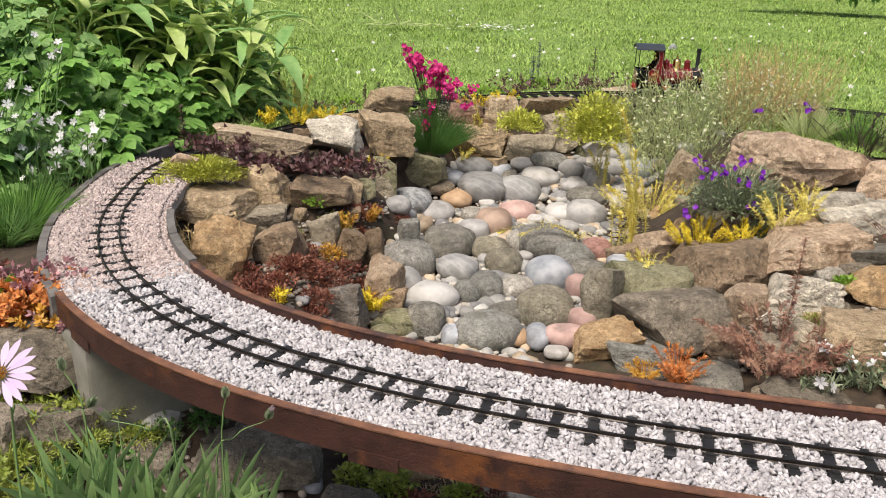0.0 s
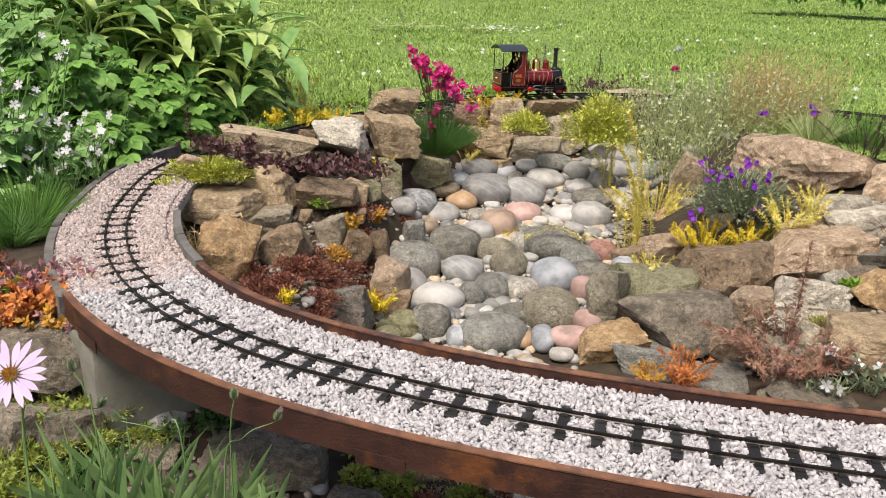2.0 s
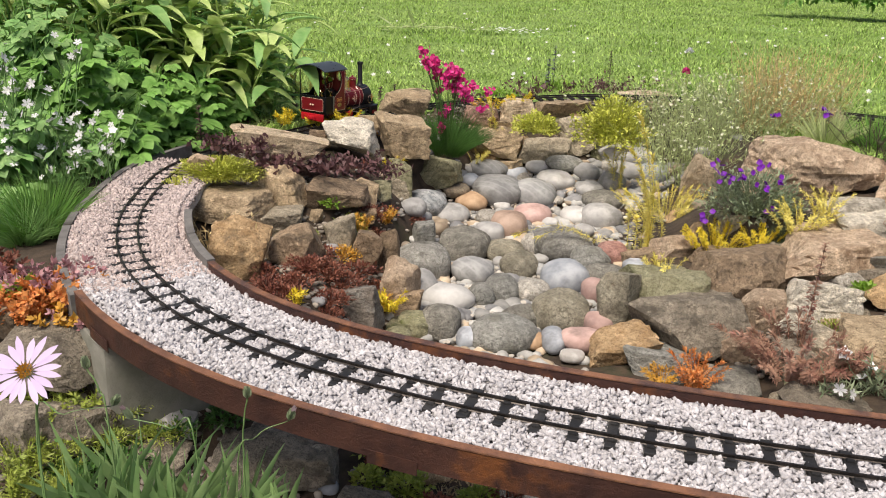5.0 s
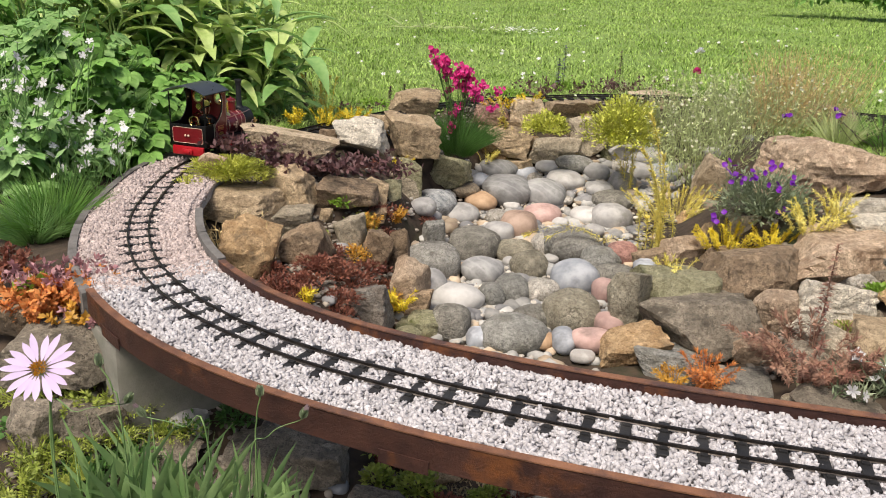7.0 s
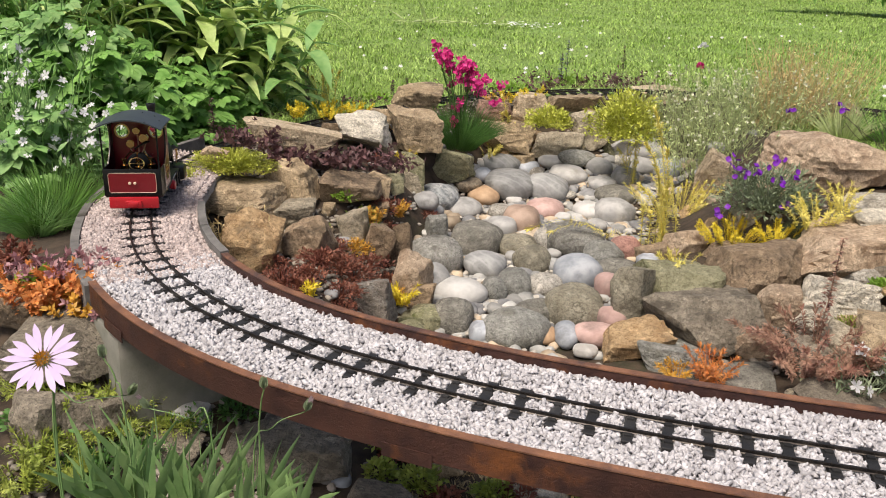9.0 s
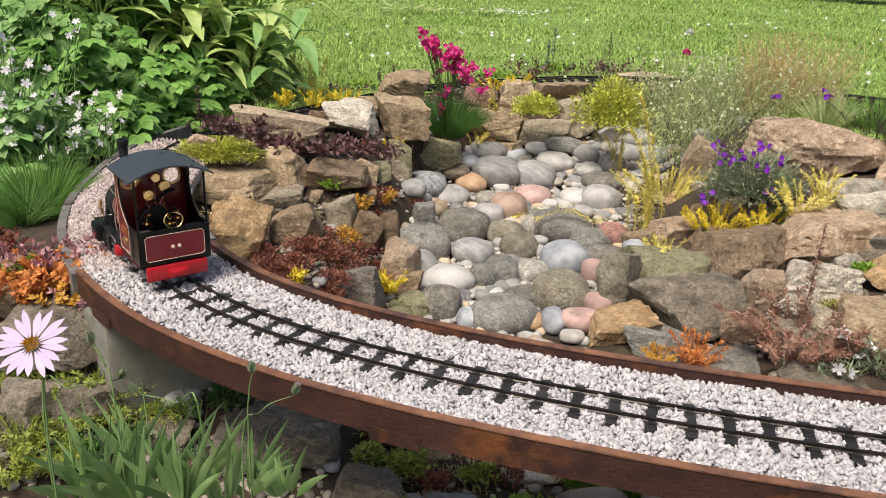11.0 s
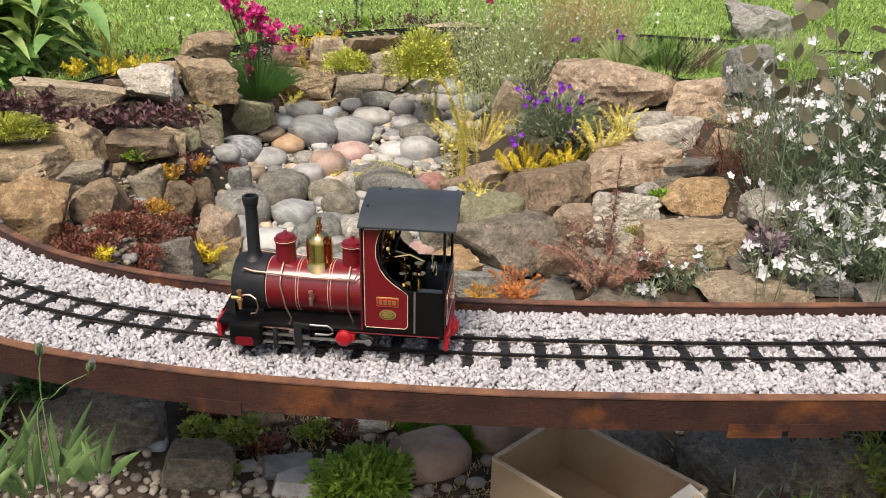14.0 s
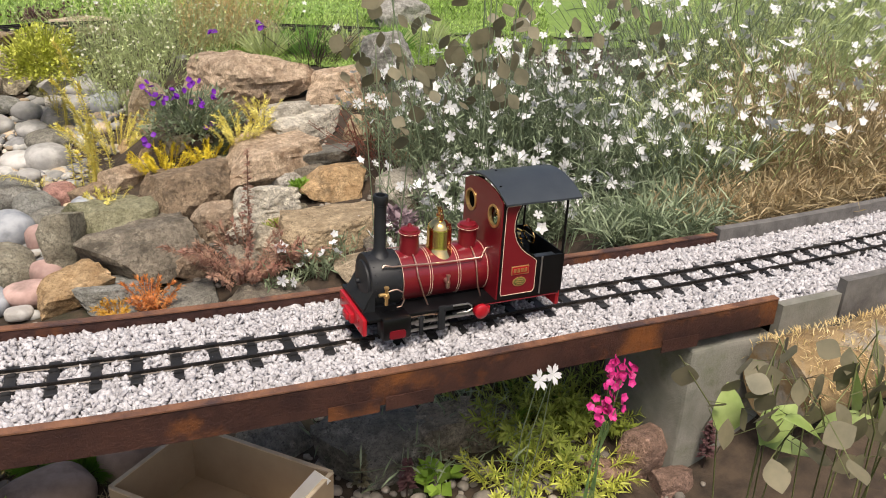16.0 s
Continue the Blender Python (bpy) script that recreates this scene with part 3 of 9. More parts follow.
        cv = bmesh.new()
        turned(cv, [(0.002, 0), (0.002, 0.008), (0.0034, 0.009), (0.0034, 0.012), (0.0018, 0.013), (0.0018, 0.019), (0.003, 0.02), (0.003, 0.022)], (0.098, k * 0.041, 0.05), "Z", 12)
        turned(cv, [(0.0022, -0.006), (0.0022, 0.005)], (0.102, k * 0.041, 0.063), "X", 10)
        P("lubricator", cv, "plate", "brass lubricator valve")
        P("drain_pipe", pipe(bmesh.new(), [(0.096, k * 0.041, 0.066), (0.086, k * 0.042, 0.068), (0.079, k * 0.043, 0.064), (0.077, k * 0.043, 0.054), (0.08, k * 0.043, 0.047), (0.086, k * 0.043, 0.046)], 0.0009), "copper", "thin curled pipe")
        # cylinders and rods
        cy = P("cylinder", box(bmesh.new(), 0.072, 0.108, k * 0.046 - 0.012, k * 0.046 + 0.012, 0.013, 0.04, 0.004), "black", "black cylinder block")
        y = k * 0.0584
        P("cylinder_plate", prism(bmesh.new(), [(0.082, 0.0155), (0.098, 0.0155), (0.1, 0.0175), (0.1, 0.0235), (0.098, 0.0255), (0.082, 0.0255), (0.08, 0.0235), (0.08, 0.0175)], y - 0.0006, y + 0.0006), "crimson", "small dark red panel", cy)
        P("slide_bar", box(bmesh.new(), 0.02, 0.073, k * 0.047 - 0.0015, k * 0.047 + 0.0015, 0.024, 0.0265), "steel", "bright steel slide bar")
        P("slide_bar", box(bmesh.new(), 0.02, 0.073, k * 0.047 - 0.0015, k * 0.047 + 0.0015, 0.0145, 0.017), "steel", "bright steel slide bar")
        P("valve_chest", box(bmesh.new(), 0.03, 0.068, k * 0.04 - 0.005, k * 0.04 + 0.005, 0.031, 0.036, 0.001), "black")
        P("valve_rod", pipe(bmesh.new(), [(0.076, k * 0.046, 0.034), (0.045, k * 0.046, 0.033), (0.03, k * 0.046, 0.031)], 0.0018), "copper", "valve rod")
        vg = bmesh.new()
        box(vg, 0.027, 0.036, k * 0.05 - 0.0015, k * 0.05 + 0.0015, 0.012, 0.043, 0.001)
        box(vg, 0.018, 0.03, k * 0.05 - 0.002, k * 0.05 + 0.002, 0.036, 0.042, 0.001)
        box(vg, 0.055, 0.06, k * 0.05 - 0.0015, k * 0.05 + 0.0015, 0.01, 0.034, 0.001)
        P("valve_gear", vg, "smokebox", "dark valve gear links")
        P("reach_rod", pipe(bmesh.new(), [(0.03, k * 0.05, 0.041), (0.012, k * 0.05, 0.0405), (-0.002, k * 0.05, 0.0405), (-0.007, k * 0.05, 0.037), (-0.008, k * 0.05, 0.033), (-0.003, k * 0.05, 0.03), (0.012, k * 0.05, 0.03)], 0.0011), "steel", "bent steel rod")
        # red bracket of the rod gear: a round boss on a small block
        rbx = bmesh.new()
        turned(rbx, [(0.0075, -0.0055), (0.009, -0.004), (0.009, 0.003), (0.0072, 0.0045), (0.003, 0.0055)], (-0.02, k * 0.05, 0.028), "Y", 20)
        box(rbx, -0.032, -0.012, k * 0.048 - 0.003, k * 0.048 + 0.003, 0.024, 0.033, 0.001)
        P("weight", rbx, "red", "round red bracket beside the rods")
        # step and rear details
        P("handrail_post", pipe(bmesh.new(), [(-0.098, k * 0.0515, 0.04), (-0.098, k * 0.0515, 0.088)], 0.0011), "steel", "upright steel grab rail")
    # cab
    CX, CZ0, CZ1, YC = -0.041, 0.0385, 0.158, 0.049
    curve = [(-0.067, 0.156), (-0.062, 0.147), (-0.0595, 0.136), (-0.0600, 0.124), (-0.064, 0.112), (-0.071, 0.102), (-0.079, 0.095), (-0.086, 0.0905), (-0.089, 0.087)]
    side = [(CX, CZ0), (CX, CZ1), (-0.067, CZ1)] + curve + [(-0.13, 0.087), (-0.13, CZ0)]
    for k in (-1, 1):
        cs = P("cab_side", prism(bmesh.new(), side, k * YC - 0.001, k * YC + 0.001), "black", "black cab side sheet with a curved opening")
        y = k * (YC + 0.0012)
        red = [(-0.044, 0.0465), (-0.0455, 0.0435), (-0.0875, 0.0435), (-0.0905, 0.0465), (-0.0905, 0.0835)] + [(x + 0.0032, z - 0.001) for x, z in curve[::-1][1:-1]] + [(-0.063, 0.1545), (-0.0455, 0.1545), (-0.044, 0.152)]
        P("panel", prism(bmesh.new(), red, y - 0.0004, y + 0.0004), "crimson", "crimson side panel", cs, 0)
        P("lining", line_on(bmesh.new(), [(x, y + k * 0.0005, z) for x, z in red + red[:1]], 0.0008), "lining", "cream lining", cs)
        pl = P("nameplate", box(bmesh.new(), -0.0808, -0.0568, y - 0.0013, y + 0.0013, 0.0685, 0.0795, 0.0006), "plate", "small red nameplate with brass bars", cs)
        P("plate_ground", box(bmesh.new(), -0.0797, -0.0579, y + k * 0.001 - 0.0006, y + k * 0.001 + 0.0006, 0.0697, 0.0783), "red", "", cs)
        for i in range(4):
            x = -0.0778 + i * 0.0049
            P("letter_bar", box(bmesh.new(), x, x + 0.0036, y + k * 0.0016 - 0.0005, y + k * 0.0016 + 0.0005, 0.0715, 0.0765), "plate", "", cs)
        oval = bmesh.new()
        turned(oval, [(0.0062, -0.0009), (0.0062, 0.0009)], (0, 0, 0), "Y", 28)
        for v in oval.verts:
            v.co = Vector((v.co.x * 1.5 - 0.0688, v.co.y + y, v.co.z * 0.95 + 0.0592))
        P("works_plate", oval, "plate", "oval brass works plate", cs)
        oval = bmesh.new()
        turned(oval, [(0.0052, -0.0013), (0.0052, 0.0013)], (0, 0, 0), "Y", 28)
        for v in oval.verts:
            v.co = Vector((v.co.x * 1.5 - 0.0688, v.co.y + y, v.co.z * 0.93 + 0.0592))
        P("plate_ground", oval, "green_plate", "", cs)
        for dz, hw in ((0.0025, 0.0045), (0.0, 0.0058), (-0.0025, 0.004)):
            P("letter_bar", box(bmesh.new(), -0.0688 - hw, -0.0688 + hw, y + k * 0.0013 - 0.0004, y + k * 0.0013 + 0.0004, 0.0586 + dz, 0.0598 + dz), "plate", "", cs)
        # rear roof pillars
        P("roof_pillar", pipe(bmesh.new(), [(-0.1285, k * 0.0475, 0.085), (-0.1285, k * 0.0475, 0.16)], 0.0016), "black", "thin black roof pillar")
        P("bunker_tank", box(bmesh.new(), -0.128, -0.1, k * 0.036 - 0.011, k * 0.036 + 0.011, 0.039, 0.08, 0.0012), "roof", "dark steel side tank")
    # front sheet with two round brass-rimmed windows
    outline = [(-0.049, 0.0385), (0.049, 0.0385), (0.049, 0.158), (0.036, 0.165), (0.018, 0.169), (0, 0.1705), (-0.018, 0.169), (-0.036, 0.165), (-0.049, 0.158)]
    bm = bmesh.new()
    ring0 = [bm.verts.new((CX, y, z)) for y, z in outline]
    holes = []
    for hy in (-0.03, 0.03):
        holes.append([bm.verts.new((CX, hy + 0.0115 * math.cos(2 * math.pi * i / 20), 0.137 + 0.0115 * math.sin(2 * math.pi * i / 20))) for i in range(20)])
    edges = [bm.edges.new((r[i], r[(i + 1) % len(r)])) for r in (ring0, *holes) for i in range(len(r))]
    bmesh.ops.triangle_fill(bm, use_beauty=True, edges=edges)
    for f in [f for f in bm.faces if any((f.calc_center_median() - Vector((CX, hy, 0.137))).length < 0.0095 and all((v.co - Vector((CX, hy, 0.137))).length < 0.012 for v in f.verts) for hy in (-0.03, 0.03))]:
        bm.faces.remove(f)
    g = bmesh.ops.extrude_face_region(bm, geom=list(bm.faces))
    for v in g["geom"]:
        if isinstance(v, bmesh.types.BMVert):
            v.co.x += 0.0018
    bmesh.ops.recalc_face_normals(bm, faces=bm.faces)
    cf = P("cab_front", bm, "crimson", "crimson cab front sheet with two round windows", loco, 20)
    for hy in (-0.03, 0.03):
        t = turned(bmesh.new(), [(0.0112, -0.001), (0.0138, -0.001), (0.0138, 0.0032), (0.0112, 0.0032), (0.0112, -0.001)], (CX, hy, 0.137), "X", 28)
        bmesh.ops.delete(t, geom=[f for f in t.faces if len(f.verts) > 4], context="FACES")
        P("window_rim", t, "plate", "polished brass window rim", cf)
    # roof: curved sheet with overhang
    n = 14
    bm = bmesh.new()
    rows = []
    for i in range(n + 1):
        y = -0.058 + 0.116 * i / n
        z = 0.1765 - 0.0165 * (y / 0.058) ** 2
        rows.append([bm.verts.new((x, y, z)) for x in (-0.039, -0.06, -0.1, -0.141)])
    for a, b in zip(rows, rows[1:]):
        for i in range(3):
            bm.faces.new((a[i], a[i + 1], b[i + 1], b[i]))
    g = bmesh.ops.extrude_face_region(bm, geom=list(bm.faces))
    for v in g["geom"]:
        if isinstance(v, bmesh.types.BMVert):
            v.co.z -= 0.0022
    bmesh.ops.recalc_face_normals(bm, faces=bm.faces)
    rf = P("cab_roof", bm, "roof", "slate-grey curved cab roof")
    for x, y in ((-0.062, -0.014), (-0.068, -0.036), (-0.09, -0.047), (-0.135, -0.03), (-0.045, 0.03)):
        z = 0.1765 - 0.0165 * (y / 0.058) ** 2
        P("rivet", turned(bmesh.new(), [(0.0016, -0.001), (0.0016, 0.0008)], (x, y, z), "Z", 10), "black", "", rf)
    # rear bunker
    rp = P("bunker_back", box(bmesh.new(), -0.1305, -0.1285, -0.05, 0.05, 0.0375, 0.087, 0.0006), "black", "black bunker back sheet")
    xx = -0.1312
    rd = [(-0.041, 0.047), (-0.038, 0.044), (0.038, 0.044), (0.041, 0.047), (0.041, 0.077), (0.038, 0.08), (-0.038, 0.08), (-0.041, 0.077)]
    bm = bmesh.new()
    a = [bm.verts.new((xx - 0.0006, y, z)) for y, z in rd]
    b = [bm.verts.new((xx + 0.0004, y, z)) for y, z in rd]
    bm.faces.new(a), bm.faces.new(b[::-1])
    for i in range(8):
        bm.faces.new((a[i], b[i], b[(i + 1) % 8], a[(i + 1) % 8]))
    bmesh.ops.recalc_face_normals(bm, faces=bm.faces)
    P("panel", bm, "crimson", "crimson rear panel", rp, 0)
    P("lining", line_on(bmesh.new(), [(xx - 0.0007, y, z) for y, z in rd + rd[:1]]), "lining", "cream lining", rp)
    for y in (-0.0045, 0.0045):
        P("knob", turned(bmesh.new(), [(0.001, -0.0055), (0.0022, -0.005), (0.0026, -0.003), (0.001, -0.001), (0.001, 0.001)], (xx, y, 0.062), "X", 12), "lining", "small pale knob", rp)
    P("bunker_floor", box(bmesh.new(), -0.128, -0.043, -0.047, 0.047, 0.05, 0.053), "black")
    P("boiler_back", turned(bmesh.new(), [(0.026, -0.056), (BR - 0.002, -0.055), (BR - 0.002, -0.042)], (0, 0, AZ + 0.006), "X", 32), "black", "boiler backhead")
    # fittings in the cab
    hw = bmesh.new()
    for i in range(20):
        a0, a1 = 2 * math.pi * i / 20, 2 * math.pi * (i + 1) / 20
        pipe(hw, [(-0.112 + 0.002 * math.sin(a0), 0.013 * math.cos(a0) - 0.006, 0.092 + 0.011 * math.sin(a0)), (-0.112 + 0.002 * math.sin(a1), 0.013 * math.cos(a1) - 0.006, 0.092 + 0.011 * math.sin(a1))], 0.0012, 6)
    pipe(hw, [(-0.112, -0.019, 0.092), (-0.112, 0.007, 0.092)], 0.001, 6)
    P("hand_wheel", hw, "brass", "brass hand wheel")
    for y, z, r in ((-0.012, 0.128, 0.008), (0.012, 0.118, 0.007), (0.0, 0.142, 0.006)):
        P("gauge", turned(bmesh.new(), [(r, -0.004), (r * 1.1, -0.003), (r * 1.1, 0.003), (r, 0.004)], (-0.062, y, z), "X", 20), "brass", "round brass gauge")
        P("gauge_pipe", pipe(bmesh.new(), [(-0.06, y, z), (-0.057, y * 1.2, z - 0.01), (-0.054, y * 0.8, z - 0.022), (-0.054, y * 0.5, 0.1)], 0.0013, 6), "copper", "thin copper pipe")
    for y, x in ((-0.024, -0.075), (0.022, -0.082), (-0.006, -0.095)):
        P("valve", turned(bmesh.new(), [(0.006, 0.053), (0.006, 0.075), (0.0075, 0.077), (0.0075, 0.083), (0.003, 0.084), (0.003, 0.091), (0.005, 0.092), (0.005, 0.095)], (x, y, 0), "Z", 16), "brass", "brass cab fitting")
        P("valve_pipe", pipe(bmesh.new(), [(x, y, 0.09), (x - 0.006, y * 0.8, 0.098), (x + 0.01, y * 0.5, 0.106), (-0.058, y * 0.4, 0.1)], 0.0014, 6), "brass", "bent brass pipe")
    P("regulator", pipe(bmesh.new(), [(-0.06, 0.004, 0.108), (-0.068, 0.004, 0.11), (-0.07, -0.012, 0.12), (-0.071, -0.024, 0.124)], 0.0018, 6), "black", "black regulator lever")
    # wheels and rods, which turn
    wheels, rods = [], []
    for x in AXLES:
        for k in (-1, 1):
            bm = bmesh.new()
            turned(bm, [(0.0185, -0.003), (0.0185, -0.0022), (WHEEL_R, -0.0018), (WHEEL_R, 0.0028), (0.0155, 0.0028), (0.0150, 0.0012), (0.0055, 0.0012), (0.005, 0.003), (0.0005, 0.003)], (0, 0, 0), "Y", 32)
            if k < 0:
                for v in bm.verts:
                    v.co.y *= -1
                bmesh.ops.reverse_faces(bm, faces=bm.faces)
            w = P("wheel", bm, "smokebox", "dark steel driving wheel")
            w.matrix_basis = pose(x, k * 0.0185, WHEEL_R)
            cr = bmesh.new()
            box(cr, -0.0035, 0.0115, k * 0.0055 - 0.0018, k * 0.0055 + 0.0018, -0.0035, 0.0035, 0.0012)
            turned(cr, [(0.002, -0.014 if k < 0 else 0.003), (0.002, -0.003 if k < 0 else 0.014)], (0.008, 0, 0), "Y", 10)
            P("crank", cr, "steel", "steel crank and pin", w)
            wheels.append((w, x, k))
    for k in (-1, 1):
        bm = bmesh.new()
        y = k * 0.031
        box(bm, AXLES[1], AXLES[0], y - 0.0012, y + 0.0012, -0.0022, 0.0022, 0.0006)
        for x in AXLES:
            turned(bm, [(0.0042, -0.0018), (0.0042, 0.0018)], (x, y, 0), "Y", 16)
        rods.append((P("coupling_rod", bm, "steel", "bright steel coupling rod"), k))
    for o in loco.children_recursive:
        if o.type == "MESH" and o.parent is loco and o not in [w[0] for w in wheels] and o not in [r[0] for r in rods]:
            o.data.transform(Matrix.Diagonal((0.98, 1, 1.01, 1)))
            for c in o.children_recursive:
                c.data.transform(Matrix.Diagonal((0.98, 1, 1.01, 1)))
    return loco, wheels, rods


LOCO, WHEELS, RODS = build_locomotive()

# ---- stones ----
STONE = {
    "gran": ((0.42, 0.4, 0.34), (0.56, 0.54, 0.46), (0.16, 0.15, 0.11)),
    "olive": ((0.27, 0.25, 0.19), (0.37, 0.34, 0.26), (0.18, 0.17, 0.12)),
    "bluew": ((0.4, 0.44, 0.46), (0.66, 0.67, 0.66), (0.2, 0.24, 0.26)),
    "grey": ((0.38, 0.37, 0.35), (0.5, 0.48, 0.45), (0.3, 0.29, 0.26)),
    "tan": ((0.42, 0.32, 0.2), (0.54, 0.43, 0.28), (0.3, 0.22, 0.13)),
    "tanor": ((0.44, 0.28, 0.16), (0.55, 0.38, 0.24), (0.33, 0.21, 0.12)),
    "slate": ((0.25, 0.25, 0.25), (0.34, 0.34, 0.33), (0.2, 0.2, 0.19)),
    "bluegrey": ((0.33, 0.36, 0.4), (0.47, 0.49, 0.52), (0.27, 0.28, 0.3)),
    "white": ((0.5, 0.48, 0.44), (0.58, 0.56, 0.52), (0.45, 0.41, 0.36)),
    "pink": ((0.42, 0.27, 0.24), (0.52, 0.36, 0.32), (0.36, 0.25, 0.22)),
    "ochre": ((0.4, 0.34, 0.2), (0.52, 0.46, 0.3), (0.34, 0.3, 0.19)),
    "cream": ((0.55, 0.5, 0.4), (0.68, 0.62, 0.52), (0.42, 0.36, 0.26)),
    "greygreen": ((0.34, 0.34, 0.28), (0.45, 0.44, 0.37), (0.29, 0.28, 0.2)),
    "redst": ((0.33, 0.17, 0.14), (0.42, 0.24, 0.2), (0.26, 0.15, 0.12)),
    "moss": ((0.27, 0.26, 0.15), (0.36, 0.34, 0.22), (0.17, 0.19, 0.06)),
    "sand": ((0.42, 0.31, 0.19), (0.55, 0.43, 0.28), (0.25, 0.19, 0.12)),
    "sandpale": ((0.52, 0.41, 0.27), (0.64, 0.52, 0.37), (0.36, 0.25, 0.14)),
    "sando": ((0.4, 0.25, 0.12), (0.52, 0.37, 0.21), (0.27, 0.2, 0.12)),
    "sandpink": ((0.47, 0.34, 0.23), (0.6, 0.47, 0.34), (0.36, 0.23, 0.14)),
    "brown": ((0.27, 0.19, 0.12), (0.39, 0.29, 0.19), (0.16, 0.12, 0.08)),
    "dark": ((0.2, 0.17, 0.13), (0.3, 0.26, 0.2), (0.13, 0.11, 0.08)),
    "greysand": ((0.34, 0.29, 0.21), (0.46, 0.4, 0.3), (0.22, 0.19, 0.13)),
    "lichen": ((0.2, 0.17, 0.14), (0.3, 0.26, 0.22), (0.46, 0.45, 0.41)),
    "redbrown": ((0.23, 0.14, 0.1), (0.33, 0.21, 0.16), (0.17, 0.11, 0.08)),
    "palest": ((0.5, 0.46, 0.38), (0.62, 0.57, 0.48), (0.3, 0.26, 0.19)),
    "brownpink": ((0.34, 0.24, 0.18), (0.44, 0.32, 0.25), (0.28, 0.19, 0.14)),
}
for key, (c1, c2, c3) in STONE.items():
    smooth_kind = key in ("slate", "pink", "bluegrey", "brownpink", "grey", "tanor", "white")
    grey = {"gran": 0.35, "olive": 0.4, "bluew": 0.2, "grey": 0.4, "slate": 0.0, "bluegrey": 0.0, "white": 0.4, "ochre": 0.35, "greygreen": 0.45, "cream": 0.35, "tan": 0.2}.get(key, 0.0)
    c1, c2, c3 = (tuple(v + grey * (sum(c) / 3 - v) for v in c) for c in (c1, c2, c3))
    shade = 0.88 if grey else (1.2 if not smooth_kind else 0.95)
    c1, c2 = tuple(0.82 * shade * v for v in c1), tuple(shade * v for v in c2)
    c3 = tuple(0.72 * v for v in c3)
    M[key] = mat("stone_" + key, c1, c2, 26 if smooth_kind else 34, 0.72 if smooth_kind else 0.9, bump=0.2 if smooth_kind else 1.0, fine=120 if smooth_kind else 60, vary=0.24, stain=c3, stain_scale=11 if smooth_kind else 16, stain_at=0.53, crack=0.0 if smooth_kind else 1.0, bands={"bluew": 9.0, "slate": 16.0}.get(key, 0.0),
                 speck=((0.2, 0.18, 0.13), 240) if key in ("gran", "cream") else None)

bm0 = bmesh.new()
bmesh.ops.create_icosphere(bm0, subdivisions=4, radius=1.0)
bm0.verts.index_update()
ICO = np.array([v.co[:] for v in bm0.verts])
ICOF = np.array([[v.index for v in f.verts] for f in bm0.faces])
bm0.free()
bm0 = bmesh.new()
bmesh.ops.create_icosphere(bm0, subdivisions=3, radius=1.0)
ICO3 = np.array([v.co[:] for v in bm0.verts])
ICOF3 = np.array([[v.index for v in f.verts] for f in bm0.faces])
bm0.free()


def stone_object(name, v, f, x, y, z, yaw, material, label, category, group, sharp):
    ob = from_lists(name, v, f, material, smooth=True)
    if sharp:
        ob.data.set_sharp_from_angle(angle=radians(sharp))
    ob.matrix_basis = pose(x, y, z, 0, 0, yaw)
    return tagged(ob, label, category, group)


WORDS = {"gran": "speckled pale granite", "olive": "olive-grey", "bluew": "white-veined blue-grey", "grey": "smooth grey", "tan": "tan", "tanor": "orange-tan", "slate": "dark slate-grey", "bluegrey": "smooth blue-grey", "white": "pale whitish", "pink": "dull pink",
         "ochre": "ochre", "cream": "cream speckled", "greygreen": "greenish grey", "redst": "dark red", "moss": "mossy green-brown", "sand": "tan sandstone", "sandpale": "pale yellow sandstone", "sando": "orange-brown sandstone", "sandpink": "pinkish tan sandstone", "brown": "brown sandstone",
         "dark": "dark brown", "greysand": "grey-tan sandstone", "lichen": "dark lichen-spotted", "redbrown": "red-brown", "palest": "pale weathered", "brownpink": "smooth pinkish brown"}


def pebble(x, y, z, sx, sy, sz, yaw, col, seed):
    """A water-worn cobble."""
    rng = np.random.default_rng(seed)
    sy, sz = sy * 0.8, sz * 1.28
    k = rng.uniform(0, 50, 3)
    w = np.array([noise.noise(Vector(p * 1.1 + k)) for p in ICO3])
    e = rng.uniform(0.75, 1.0)
    r = np.sign(ICO3) * np.abs(ICO3) ** e * np.array([sx, sy, sz]) / 2
    r *= (1 + 0.13 * w)[:, None]
    return stone_object("cobble", r, ICOF3, x, y, z, yaw, col, WORDS[col] + " rounded cobble in the dry stone pool", "cobble", "cobbles of the dry pool", 0)


